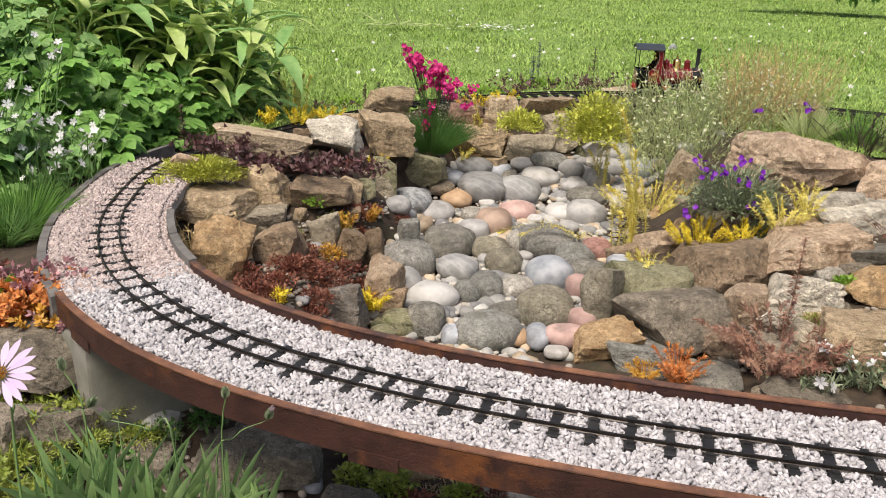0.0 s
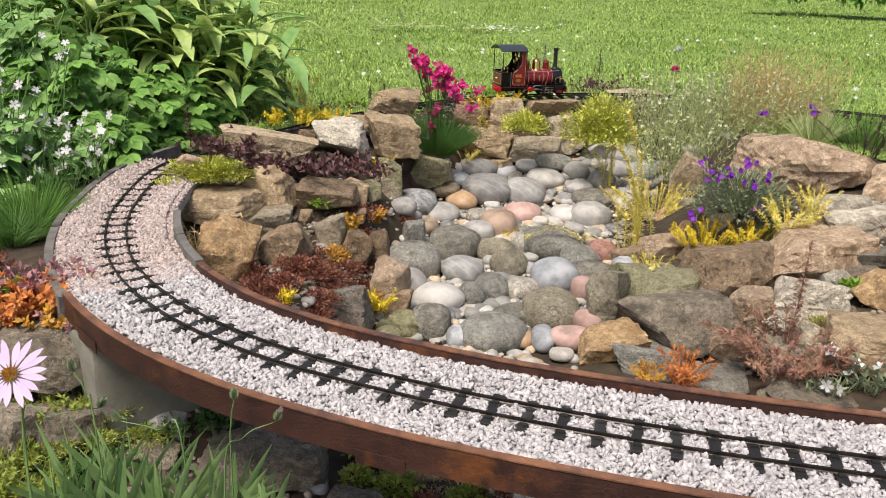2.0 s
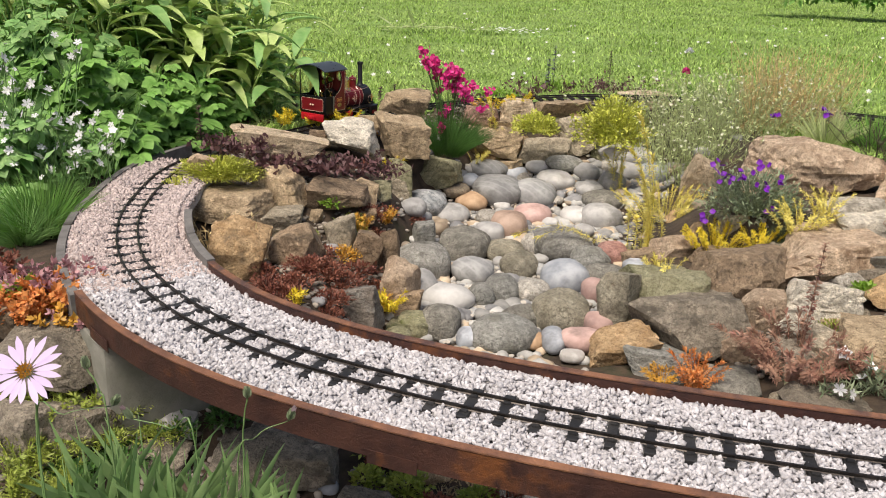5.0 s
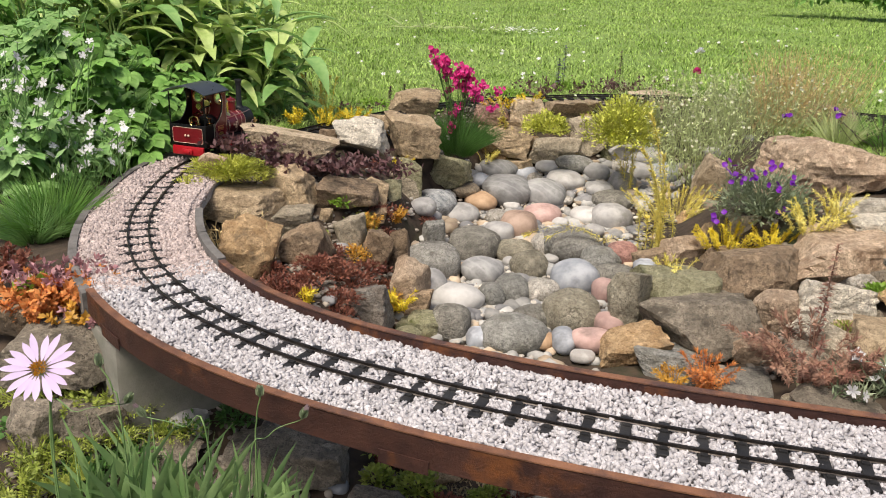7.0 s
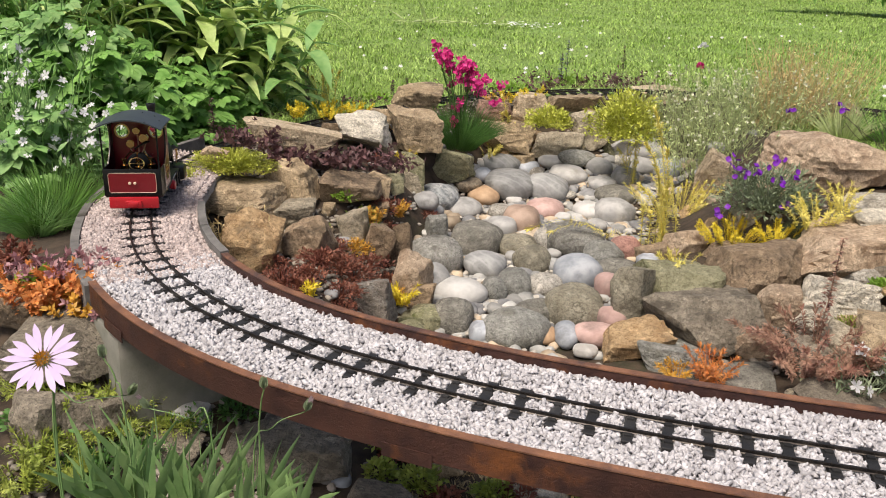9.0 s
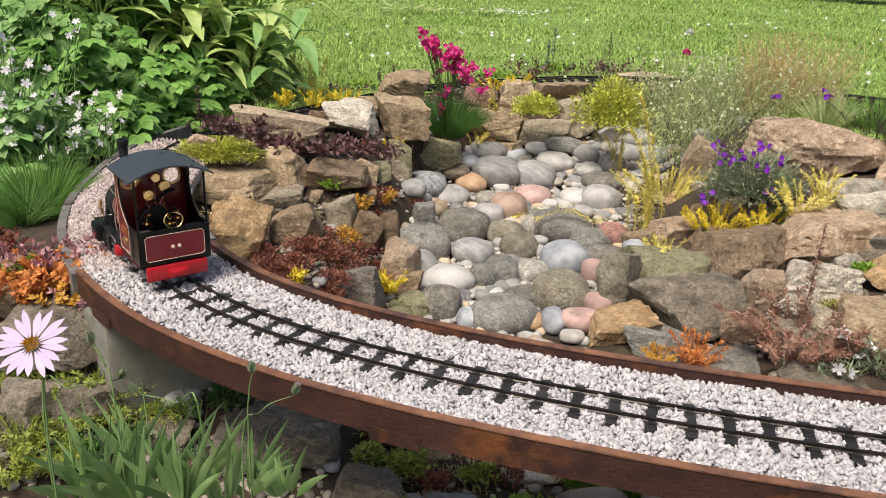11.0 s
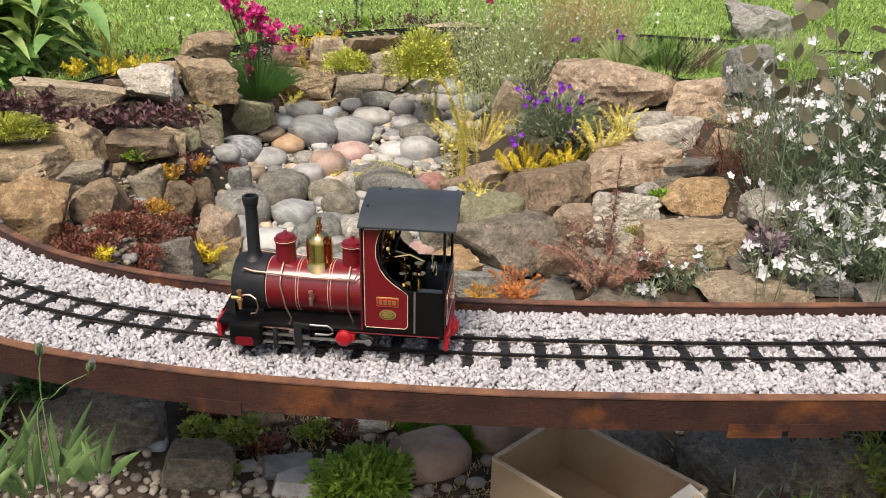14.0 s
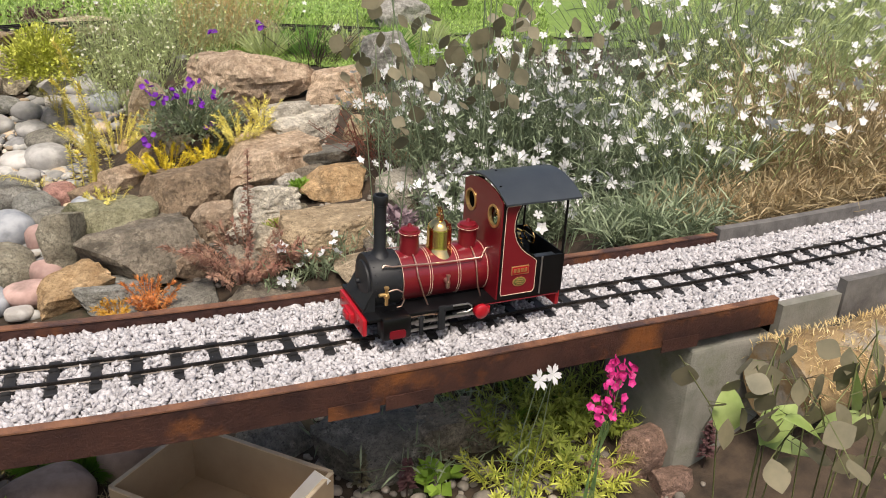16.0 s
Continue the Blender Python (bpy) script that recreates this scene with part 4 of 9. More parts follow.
def rock(x, y, z, sx, sy, sz, yaw, col, seed):
    """A quarried angular stone: planes broken off a block, with rough faces and worn edges."""
    rng = np.random.default_rng(seed)
    planes = []
    for ax in range(3):
        for sg in (-1, 1):
            d = rng.normal(size=3) * 0.2
            d[ax] += sg
            planes.append((d / np.linalg.norm(d), rng.uniform(0.85, 1.1)))
    for i in range(5):
        d = rng.normal(size=3)
        planes.append((d / np.linalg.norm(d), rng.uniform(0.93, 1.2)))
    inv = np.zeros(len(ICO))
    for d, off in planes:
        inv += np.clip(ICO @ d / off, 0, None) ** 90
    v = ICO / (inv ** (1 / 90))[:, None]
    k = rng.uniform(0, 50, 3)
    half = np.array([sx, sy, sz]) / 2
    lo, hi = v.min(0), v.max(0)
    v = (v - (lo + hi) / 2) / ((hi - lo) / 2)
    p = v * half
    n1 = np.array([noise.noise(Vector(q * 22 + k)) for q in p])
    n2 = np.array([noise.noise(Vector(q * 75 + k)) for q in p])
    n3 = np.array([noise.noise(Vector((q[0] * 30, q[1] * 30, q[2] * 160)) + Vector(k)) for q in p])
    u = p / (np.linalg.norm(p, axis=1)[:, None] + 1e-9)
    m = min(sx, sy, sz)
    p = p + u * (n1 * 0.05 * m + n2 * 0.035 * m + n3 * 0.03 * m)[:, None]
    return stone_object("rock", p, ICOF, x, y, z, yaw, col, WORDS[col] + " rock in the rockery bank", "rock", "rockery stones", 17)


# ---- plants ----
GREEN = {
    "leaf": ((0.13, 0.3, 0.05), (0.23, 0.42, 0.1)), "leaf_light": ((0.33, 0.46, 0.12), (0.52, 0.63, 0.25)), "leaf_blue": ((0.15, 0.32, 0.09), (0.27, 0.44, 0.15)),
    "lance": ((0.17, 0.31, 0.1), (0.3, 0.44, 0.18)), "tuft": ((0.06, 0.15, 0.03), (0.12, 0.26, 0.06)), "lime": ((0.46, 0.5, 0.07), (0.66, 0.68, 0.15)), "yellow": ((0.72, 0.56, 0.03), (0.86, 0.72, 0.07)), "yellowsed": ((0.78, 0.68, 0.14), (0.9, 0.83, 0.3)),
    "gold": ((0.6, 0.32, 0.04), (0.7, 0.42, 0.08)), "orange": ((0.62, 0.2, 0.05), (0.75, 0.36, 0.12)), "rosy": ((0.34, 0.16, 0.12), (0.46, 0.3, 0.21)), "redsed": ((0.17, 0.05, 0.035), (0.32, 0.13, 0.08)), "ajuga": ((0.1, 0.045, 0.05), (0.19, 0.1, 0.1)),
    "airy": ((0.42, 0.5, 0.2), (0.58, 0.65, 0.34)), "strawtan": ((0.62, 0.45, 0.19), (0.74, 0.6, 0.33)), "silver": ((0.2, 0.26, 0.15), (0.32, 0.38, 0.24)), "dry": ((0.4, 0.3, 0.16), (0.55, 0.45, 0.27)), "bright": ((0.2, 0.36, 0.04), (0.3, 0.46, 0.07)),
    "mossgreen": ((0.1, 0.22, 0.02), (0.17, 0.32, 0.04)), "sedgreen": ((0.25, 0.33, 0.05), (0.4, 0.45, 0.09)), "darkstem": ((0.06, 0.04, 0.035), (0.11, 0.075, 0.06)), "pod": ((0.14, 0.13, 0.08), (0.25, 0.22, 0.14)), "podgreen": ((0.16, 0.18, 0.07), (0.24, 0.25, 0.1)), "lilacleaf": ((0.25, 0.17, 0.2), (0.38, 0.29, 0.32)),
    "mauve": ((0.34, 0.15, 0.17), (0.5, 0.3, 0.31)), "magenta": ((0.6, 0.02, 0.2), (0.75, 0.05, 0.3)), "purple": ((0.12, 0.008, 0.3), (0.21, 0.02, 0.42)), "violetblue": ((0.06, 0.05, 0.16), (0.13, 0.1, 0.26)), "whitefl": ((0.82, 0.83, 0.84), (0.9, 0.9, 0.9)), "daisy": ((0.55, 0.42, 0.68), (0.66, 0.54, 0.77)), "daisyeye": ((0.6, 0.3, 0.02), (0.78, 0.5, 0.05)), "budwhite": ((0.5, 0.52, 0.34), (0.62, 0.62, 0.48)),
}
for key, (c1, c2) in GREEN.items():
    M[key] = mat("plant_" + key, c1, c2, 25, 0.55, bump=0, island=0.28, through_light=0.25)


class Leaves:
    """Gathers leaf blades into one mesh."""

    def __init__(self, seed):
        self.v, self.f, self.rng = [], [], np.random.default_rng(seed)

    def blade(self, base, d, up, length, width, bend=0.0, fold=0.25, seg=3, wide=0.45):
        """A leaf from base along d, curving by bend, widest at share wide."""
        px, py, pz = float(base[0]), float(base[1]), float(base[2])
        dx, dy, dz = float(d[0]), float(d[1]), float(d[2])
        m = math.sqrt(dx * dx + dy * dy + dz * dz) + 1e-9
        dx, dy, dz = dx / m, dy / m, dz / m
        ux, uy, uz = float(up[0]), float(up[1]), float(up[2])
        sx, sy, sz = dy * uz - dz * uy, dz * ux - dx * uz, dx * uy - dy * ux
        m = math.sqrt(sx * sx + sy * sy + sz * sz) + 1e-9
        sx, sy, sz = sx / m, sy / m, sz / m
        i0 = len(self.v)
        step = length / seg
        for k in range(seg + 1):
            t = k / seg
            w = width / 2 * (math.sin(math.pi * ((t / wide) * 0.5 if t < wide else 0.5 + 0.5 * (t - wide) / (1 - wide))) * 0.95 + 0.05)
            if k == seg:
                w = width * 0.02
            nx, ny, nz = (sy * dz - sz * dy) * fold * w, (sz * dx - sx * dz) * fold * w, (sx * dy - sy * dx) * fold * w
            self.v += [(px + sx * w + nx, py + sy * w + ny, pz + sz * w + nz), (px, py, pz), (px - sx * w + nx, py - sy * w + ny, pz - sz * w + nz)]
            px, py, pz = px + dx * step, py + dy * step, pz + dz * step
            dz -= bend / seg
            m = math.sqrt(dx * dx + dy * dy + dz * dz) + 1e-9
            dx, dy, dz = dx / m, dy / m, dz / m
        for k in range(seg):
            a = i0 + 3 * k
            self.f += [(a, a + 1, a + 4, a + 3), (a + 1, a + 2, a + 5, a + 4)]

    def stem(self, pts, r):
        i0 = len(self.v)
        for p in pts:
            x, y, z = float(p[0]), float(p[1]), float(p[2])
            self.v += [(x + r, y, z), (x - r / 2, y + r * 0.87, z), (x - r / 2, y - r * 0.87, z)]
        for k in range(len(pts) - 1):
            a = i0 + 3 * k
            for j in range(3):
                self.f.append((a + j, a + (j + 1) % 3, a + 3 + (j + 1) % 3, a + 3 + j))

    def done(self, name, material, parent, label=""):
        if not self.f:
            return None
        ob = from_lists(name, np.array(self.v), np.array(self.f), material, parent, smooth=True)
        if label:
            tagged(ob, label)
        return ob


def unit(rng, low=-0.1):
    while True:
        d = rng.normal(size=3)
        d /= np.linalg.norm(d)
        if d[2] > low:
            return d


def plant(name, x, y, z, label, category="plant", group=""):
    ob = new(name)
    ob.matrix_basis = pose(x, y, z)
    return tagged(ob, label, category, group)


def mound(name, x, y, z, rx, ry, rz, n, length, width, col, label, seed=1, bend=0.5, fold=0.25, flowers=None, seg=2, outward=0.7):
    """A cushion of many small leaves on short twigs; flowers: (how many, size, colour, height over)."""
    ob = plant(name, x, y, z, label)
    L = Leaves(seed)
    rng = L.rng
    k = rng.uniform(0, 40, 3)
    for i in range(n):
        d = unit(rng)
        s = rng.uniform(0.45, 1.0) ** 0.6 * (0.8 + 0.45 * noise.noise(Vector(d * 2.2 + k)))
        p = d * (rx, ry, rz) * s
        a = d * outward + rng.normal(size=3) * 0.5 + (0, 0, 0.35)
        L.blade(p, a, rng.normal(size=3) * 0.4 + (0, 0, 1), length * rng.uniform(0.6, 1.25), width * rng.uniform(0.7, 1.2), bend, fold, seg)
    for i in range(n // 14):
        d = unit(rng, 0.0)
        L.stem([(0, 0, -0.01), d * (rx, ry, rz) * 0.5, d * (rx, ry, rz) * 0.95], min(0.0012, width * 0.4))
    L.done("foliage", col, ob)
    if flowers:
        count, size, fcol, over = flowers
        F = Leaves(seed + 7)
        for i in range(count):
            d = unit(rng, 0.2)
            p = d * (rx, ry, rz) * 1.0 + np.array((0, 0, over))
            L2 = unit(rng, 0.3) + d * 0.4 + (0, -0.35, 0)
            bloom(F, p, L2, size * rng.uniform(0.75, 1.15), 5)
        F.done("flower", fcol, ob)
    return ob


FLOWERS = {}


def flower_on(ob, p, axis, size, col, turn, petals=5, width=0.75):
    """One open flower as a part of its plant; alike flowers share a mesh."""
    key = (col, petals)
    if key not in FLOWERS:
        F = Leaves(77)
        if col == "whitefl":
            for k in range(10):
                a = 1.2566 * (k // 2) + (0.17 if k % 2 else -0.17)
                F.blade((0, 0, 0), (math.cos(a), math.sin(a), 0.32), (0, 0, 1), 0.52, 0.2, 0.35, 0.15, 3, 0.66)
        else:
            bloom(F, (0, 0, 0), (0, 0, 1), 1.0, petals, width)
        me = bpy.data.meshes.new("flower")
        me.from_pydata([tuple(v) for v in F.v], [], F.f)
        fb = bmesh.new()
        fb.from_mesh(me)
        bmesh.ops.remove_doubles(fb, verts=[v for v in fb.verts if v.co.length < 0.05], dist=0.06)
        fb.to_mesh(me)
        fb.free()
        me.shade_smooth()
        me.materials.append(M[col])
        FLOWERS[key] = me
    f = new("flower", FLOWERS[key])
    f.parent = ob
    q = Vector(axis).to_track_quat("Z", "Y")
    f.matrix_basis = Matrix.LocRotScale(Vector(p), q @ Euler((0, 0, turn)).to_quaternion(), (size, size, size))
    return f


def bloom(F, p, axis, size, petals=5, width=0.55, cup=0.35):
    axis = np.array(axis, float)
    axis /= np.linalg.norm(axis)
    u = np.cross(axis, (0.3, 0.5, 0.8))
    u /= np.linalg.norm(u)
    w = np.cross(axis, u)
    a0 = F.rng.uniform(0, 6.28)
    for k in range(petals):
        a = a0 + 2 * math.pi * k / petals
        d = math.cos(a) * u + math.sin(a) * w + axis * cup
        F.blade(p, d, axis, size / 2, size * width / 1.5, 0.2, 0.1, 2, 0.65)


def tuft(name, x, y, z, r, h, n, width, col, label, seed=1, spread=0.8, bend=0.9, seg=4):
    """Grass-like blades from one root."""
    ob = plant(name, x, y, z, label)
    L = Leaves(seed)
    rng = L.rng
    for i in range(n):
        a, q = rng.uniform(0, 6.28), rng.uniform(0, 1) ** 0.7
        d = np.array((math.cos(a) * spread * q, math.sin(a) * spread * q, 1.0))
        L.blade((r * 0.35 * q * math.cos(a), r * 0.35 * q * math.sin(a), -0.01), d, (math.cos(a + 1.6), math.sin(a + 1.6), 0.2), h * rng.uniform(0.6, 1.1), width * rng.uniform(0.7, 1.2), bend * q + 0.1, 0.3, seg, 0.3)
    L.done("foliage", col, ob)
    return ob


def shoot(L, pts, leaf, width, gap, tip=1.0, droop=0.2):
    """A sedum shoot: whorls of needle leaves along a stem."""
    rng = L.rng
    pts = spline([tuple(p) for p in pts], 6)
    L.stem(pts, width * 0.35)
    total = sum((b - a).length for a, b in zip(pts, pts[1:]))
    n = max(6, int(total / gap))
    for i in range(n):
        t = i / (n - 1) * (len(pts) - 1.001)
        p = pts[int(t)].lerp(pts[int(t) + 1], t % 1)
        ax = np.array((pts[int(t) + 1] - pts[int(t)]).normalized())
        u = np.cross(ax, rng.normal(size=3))
        u /= np.linalg.norm(u) + 1e-9
        near_tip = i / n > 0.8
        L.blade(np.array(p), u + ax * (1.1 if near_tip else 0.25), ax, leaf * rng.uniform(0.75, 1.15) * (tip if near_tip else 1), width, droop, 0.1, 2, 0.5)


def sedum(name, x, y, z, rx, ry, h, shoots, leaf, width, col, label, seed=1, gap=0.0009, lean=0.75):
    """A mat of stonecrop shoots."""
    ob = plant(name, x, y, z, label)
    L = Leaves(seed)
    rng = L.rng
    for i in range(shoots):
        a, q = rng.uniform(0, 6.28), rng.uniform(0, 1) ** 0.5
        bx, by = rx * q * math.cos(a), ry * q * math.sin(a)
        hh = h * rng.uniform(0.6, 1.15) * (1 - 0.35 * q)
        o = np.array((math.cos(a), math.sin(a), 0)) * hh * lean * (0.3 + q)
        S = Leaves(seed * 61 + i)
        shoot(S, [(bx * 0.8, by * 0.8, -0.012), (bx + o[0] * 0.35, by + o[1] * 0.35, hh * 0.5), (bx + o[0], by + o[1], hh)], leaf, width, gap, 1.2)
        S.done("shoot", col, ob)
    return ob


def airy(name, x, y, z, rx, ry, h, stems, col, label, seed=1, dots=None, wire=0.0006, lean=0.5, leaf=0.012, leafw=0.0022, per=7):
    """Many thin branching stems with small leaves; dots: (share, size, colour) for tiny flowers."""
    ob = plant(name, x, y, z, label)
    L, F = Leaves(seed), Leaves(seed + 3)
    rng = L.rng
    for i in range(stems):
        a, q = rng.uniform(0, 6.28), rng.uniform(0, 1) ** 0.5
        b = np.array((rx * q * math.cos(a), ry * q * math.sin(a), -0.01))
        hh = h * rng.uniform(0.55, 1.1)
        top = b + np.array((rng.normal() * lean * hh * 0.6 + math.cos(a) * lean * hh * q, rng.normal() * lean * hh * 0.6 + math.sin(a) * lean * hh * q, hh))
        mid = (b + top) / 2 + np.array((rng.normal(), rng.normal(), 0)) * hh * 0.08
        L.stem([b, (b + mid) / 2 + (0, 0, hh * 0.06), mid, (mid + top) / 2 + rng.normal(size=3) * hh * 0.02, top], wire)
        for k in range(per):
            t = rng.uniform(0.1, 1)
            p = b + (mid - b) * t * 2 if t < 0.5 else mid + (top - mid) * (t * 2 - 1)
            L.blade(p, rng.normal(size=3) * 0.6 + (0, 0, 0.5), rng.normal(size=3), leaf * rng.uniform(0.6, 1.3), leafw, 0.4, 0.1, 2)
        if dots and dots[1] > 0.02 and rng.uniform() < dots[0]:
            flower_on(ob, top, unit(rng, 0.2) + (0, -0.3, 0.2), dots[1] * rng.uniform(0.7, 1.2), dots[2], rng.uniform(0, 6.28))
        elif dots and rng.uniform() < dots[0]:
            bloom(F, top, unit(rng, 0.2) + (0, -0.3, 0.2), dots[1] * rng.uniform(0.7, 1.2), 5, dots[3] if len(dots) > 3 else 0.6)
    L.done("foliage", col, ob)
    if dots:
        f = F.done("flower", dots[2], ob)
        if f:
            tagged(f, kind="stuff")
    return ob


def spire(name, x, y, z, h, r, n, size, col, label, seed=1, stemcol=None, tilt=(0, 0), petals=4):
    """An upright flower or seed spike."""
    ob = plant(name, x, y, z, label)
    L, F = Leaves(seed), Leaves(seed + 1)
    rng = L.rng
    top = np.array((tilt[0], tilt[1], h))
    L.stem([(0, 0, -0.01), top * 0.5 + (0.002, 0, 0), top], 0.0012)
    for i in range(n):
        t = rng.uniform(0.3, 1.0)
        a = rng.uniform(0, 6.28)
        d = np.array((math.cos(a), math.sin(a), rng.uniform(-0.1, 0.5)))
        F.blade(top * t + d * r * 0.3 * (1.1 - t), d, (0, 0, 1), size * rng.uniform(0.6, 1.2) * (1.25 - 0.6 * t), size * 0.5, 0.4, 0.3, 2)
    L.done("stem", stemcol or col, ob)
    F.done("flower", col, ob)
    return ob


def thrift_flowers(x, y, z, u):
    """Magenta flower heads on stems over the tuft; u: metres of one unit of the sketch."""
    ob = plant("thrift_flower", x, y, z, "magenta thrift flower heads on thin stems")
    L, F = Leaves(11), Leaves(12)
    rng = L.rng
    for i in range(46):
        t = rng.uniform(0, 1)
        hx = -48 + 110 * t + rng.normal() * 7
        hz = 165 - 70 * t + rng.normal() * 10 - (18 if rng.uniform() < 0.3 else 0)
        p = np.array((hx * u, rng.normal() * 0.02, hz * u))
        if i > 40:
            p = np.array(((-12 + rng.normal() * 6) * u, rng.normal() * 0.01, (70 + rng.normal() * 22) * u))
        L.stem([(p[0] * 0.15, 0, 0.0), (p[0] * 0.5, p[1] * 0.5, p[2] * 0.55), p], 0.001)
        F = Leaves(500 + i)
        for k in range(11):
            bloom(F, p + rng.normal(size=3) * 0.007, unit(rng, -0.2) + (0, -0.5, 0), 0.017, 5, 0.8)
        F.done("flower_head", "magenta", ob)
    L.done("stem", "tuft", ob)


def purple_flowers(x, y, z, u):
    """Purple four-petalled flowers over the cushion."""
    ob = plant("aubrieta_flower", x, y, z, "purple aubrieta flowers on short stems")
    L, F = Leaves(13), Leaves(14)
    rng = L.rng
    for gx, gz, n in ((-85, 82, 3), (-75, 70, 4), (-55, 62, 5), (-35, 64, 5), (-10, 82, 6), (2, 50, 5), (22, 60, 3), (-85, 2, 5), (15, 12, 3)):
        for i in range(n):
            p = np.array(((gx + rng.normal() * 6) * u, -0.055 + rng.normal() * 0.008, (gz + rng.normal() * 4) * u))
            L.stem([(p[0] * 0.7, 0.01, p[2] * 0.4), p], 0.0007)
            flower_on(ob, p, unit(rng, 0.0) + (0, -0.7, 0.2), 0.016, "purple", rng.uniform(0, 6), 4, 1.1)
    L.done("stem", "silver", ob)


def purple_head(x, y, z, seed):
    ob = plant("purple_flower", x, y, z, "small purple flowers on a thin stem")
    L, F = Leaves(seed), Leaves(seed + 1)
    g = height(x, y) - z
    L.stem([(0.01, 0.02, g), (0.004, 0.01, g * 0.4), (0, 0, 0)], 0.0008)
    for i in range(4):
        flower_on(ob, L.rng.normal(size=3) * 0.007, unit(L.rng, 0) + (0, -0.6, 0), 0.018, "purple", 1.0 * i, 4, 1.1)
    L.done("stem", "silver", ob)


def yellow_spires(x, y, z, h, n, spread, seed):
    """Tall yellow stonecrop shoots, the tallest bending over."""
    ob = plant("yellow_stonecrop_spire", x, y, z, "tall pale yellow stonecrop shoots in the rockery")
    L = Leaves(seed)
    rng = L.rng
    for i in range(n):
        hh = h * (1.0 if i == 0 else rng.uniform(0.25, 0.8))
        bx, by = rng.normal() * spread * 0.6, rng.normal() * spread * 0.5
        lx = -hh * 0.16 if i == 0 else rng.normal() * hh * 0.24
        L = Leaves(seed * 40 + i)
        shoot(L, [(bx, by, -0.02), (bx * 1.1 + lx * 0.1, by, hh * 0.4), (bx + lx * 0.55, by, hh * 0.8), (bx + lx, by - 0.005, hh)], 0.0125, 0.0036, 0.0011, 1.0, 0.35)
        L.done("shoot", "yellowsed", ob)


def trailing(x, y, z, length, seed):
    ob = plant("trailing_stonecrop", x, y, z, "yellow stonecrop shoot trailing over the cobbles")
    L = Leaves(seed)
    for k, (dx, dz) in enumerate(((-1.0, 0.03), (-0.7, 0.02), (0.45, 0.0))):
        shoot(L, [(0.02, 0, 0.0), (dx * length * 0.4, -0.01, dz + 0.012), (dx * length * 0.8, -0.015, dz * 0.7 + 0.006), (dx * length, -0.02, dz * 0.4)], 0.013, 0.003, 0.002, 1.3)
    L.done("foliage", "yellowsed", ob)


def daisy(x, y, z):
    """One large pale lilac daisy on its stalk, facing up and forward."""
    ob = plant("daisy", x, y, z, "large pale lilac daisy with a golden eye", "flower")
    face = np.array((0.12, -0.66, 0.75))
    face /= np.linalg.norm(face)
    u = np.cross(face, (0, 0, 1))
    u /= np.linalg.norm(u)
    w = np.cross(u, face)
    rng = np.random.default_rng(5)
    for k in range(19):
        F = Leaves(300 + k)
        a = 2 * math.pi * k / 19 + rng.uniform(-0.07, 0.07)
        d = math.cos(a) * u + math.sin(a) * w + face * 0.1
        F.blade(d * 0.005, d, face, 0.0205 * rng.uniform(0.88, 1.08), 0.005, 0.12, 0.18, 5, 0.62)
        F.done("petal", "daisy", ob)
    E = Leaves(330)
    for i in range(150):
        r, a = 0.0052 * math.sqrt(rng.uniform()), rng.uniform(0, 6.28)
        p = (math.cos(a) * u + math.sin(a) * w) * r + face * (0.0025 - 30 * r * r)
        E.blade(p, face + rng.normal(size=3) * 0.35, u, 0.0026, 0.0014, 0, 0.2, 2)
    E.done("eye", "daisyeye", ob, "golden brown flower eye")
    S = Leaves(331)
    g = height(x, y) - z
    S.stem([(0, 0, 0), (0.001, 0.006, -0.02), (-0.004, 0.008, -0.08), (-0.01, 0.01, g)], 0.0008)
    S.done("stem", "lance", ob)


def bud_stalk(x, y, z, top, kind, seed):
    """A closed flower bud nodding on a long stalk."""
    ob = plant("daisy_bud", x, y, z, "closed daisy bud on a long green stalk", "flower bud")
    t = Vector(top)
    S = Leaves(seed + 400)
    g = height(x, y) - z
    S.stem([tuple(p) for p in spline([(0, 0, g), (0, 0, 0), tuple(t * 0.5 + Vector((t.x * -0.1, 0, t.z * 0.25))), tuple(t)], 6)], 0.0008)
    S.done("stem", "lance", ob)
    B = Leaves(seed + 420)
    d = np.array((t.x * 0.6, -0.003, t.z)) + np.array((0, 0, 0.01))
    for k in range(11):
        a = 2 * math.pi * k / 11
        B.blade(np.array(t), d / np.linalg.norm(d) + 0.22 * np.array((math.cos(a), math.sin(a), 0.2)), (math.sin(a), math.cos(a), 0.3), 0.0115, 0.0055, -0.3, 0.3, 3, 0.4)
    B.done("bud", "silver", ob)
    if kind == "budpink":
        C = Leaves(seed + 440)
        for k in range(8):
            C.blade(np.array(t) + d / np.linalg.norm(d) * 0.006, d + C.rng.normal(size=3) * 0.006, (0, 1, 0.2), 0.009, 0.003, 0, 0.2, 2)
        C.done("petal", "lilacleaf", ob)


def small_bloom(x, y, z, col, size, places, seed):
    ob = plant("white_flower", x, y, z, "white five-petalled flowers under the beam", "flower")
    F, S = Leaves(seed), Leaves(seed + 1)
    g = height(x, y) - z
    for p in places:
        flower_on(ob, p, (0.1, -0.8, 0.5), size, col, p[0] * 40)
        S.stem([p, (p[0] * 0.8, 0.02, g * 0.4), (p[0] * 0.5, 0.03, g)], 0.0008)
    S.done("stem", "silver", ob)


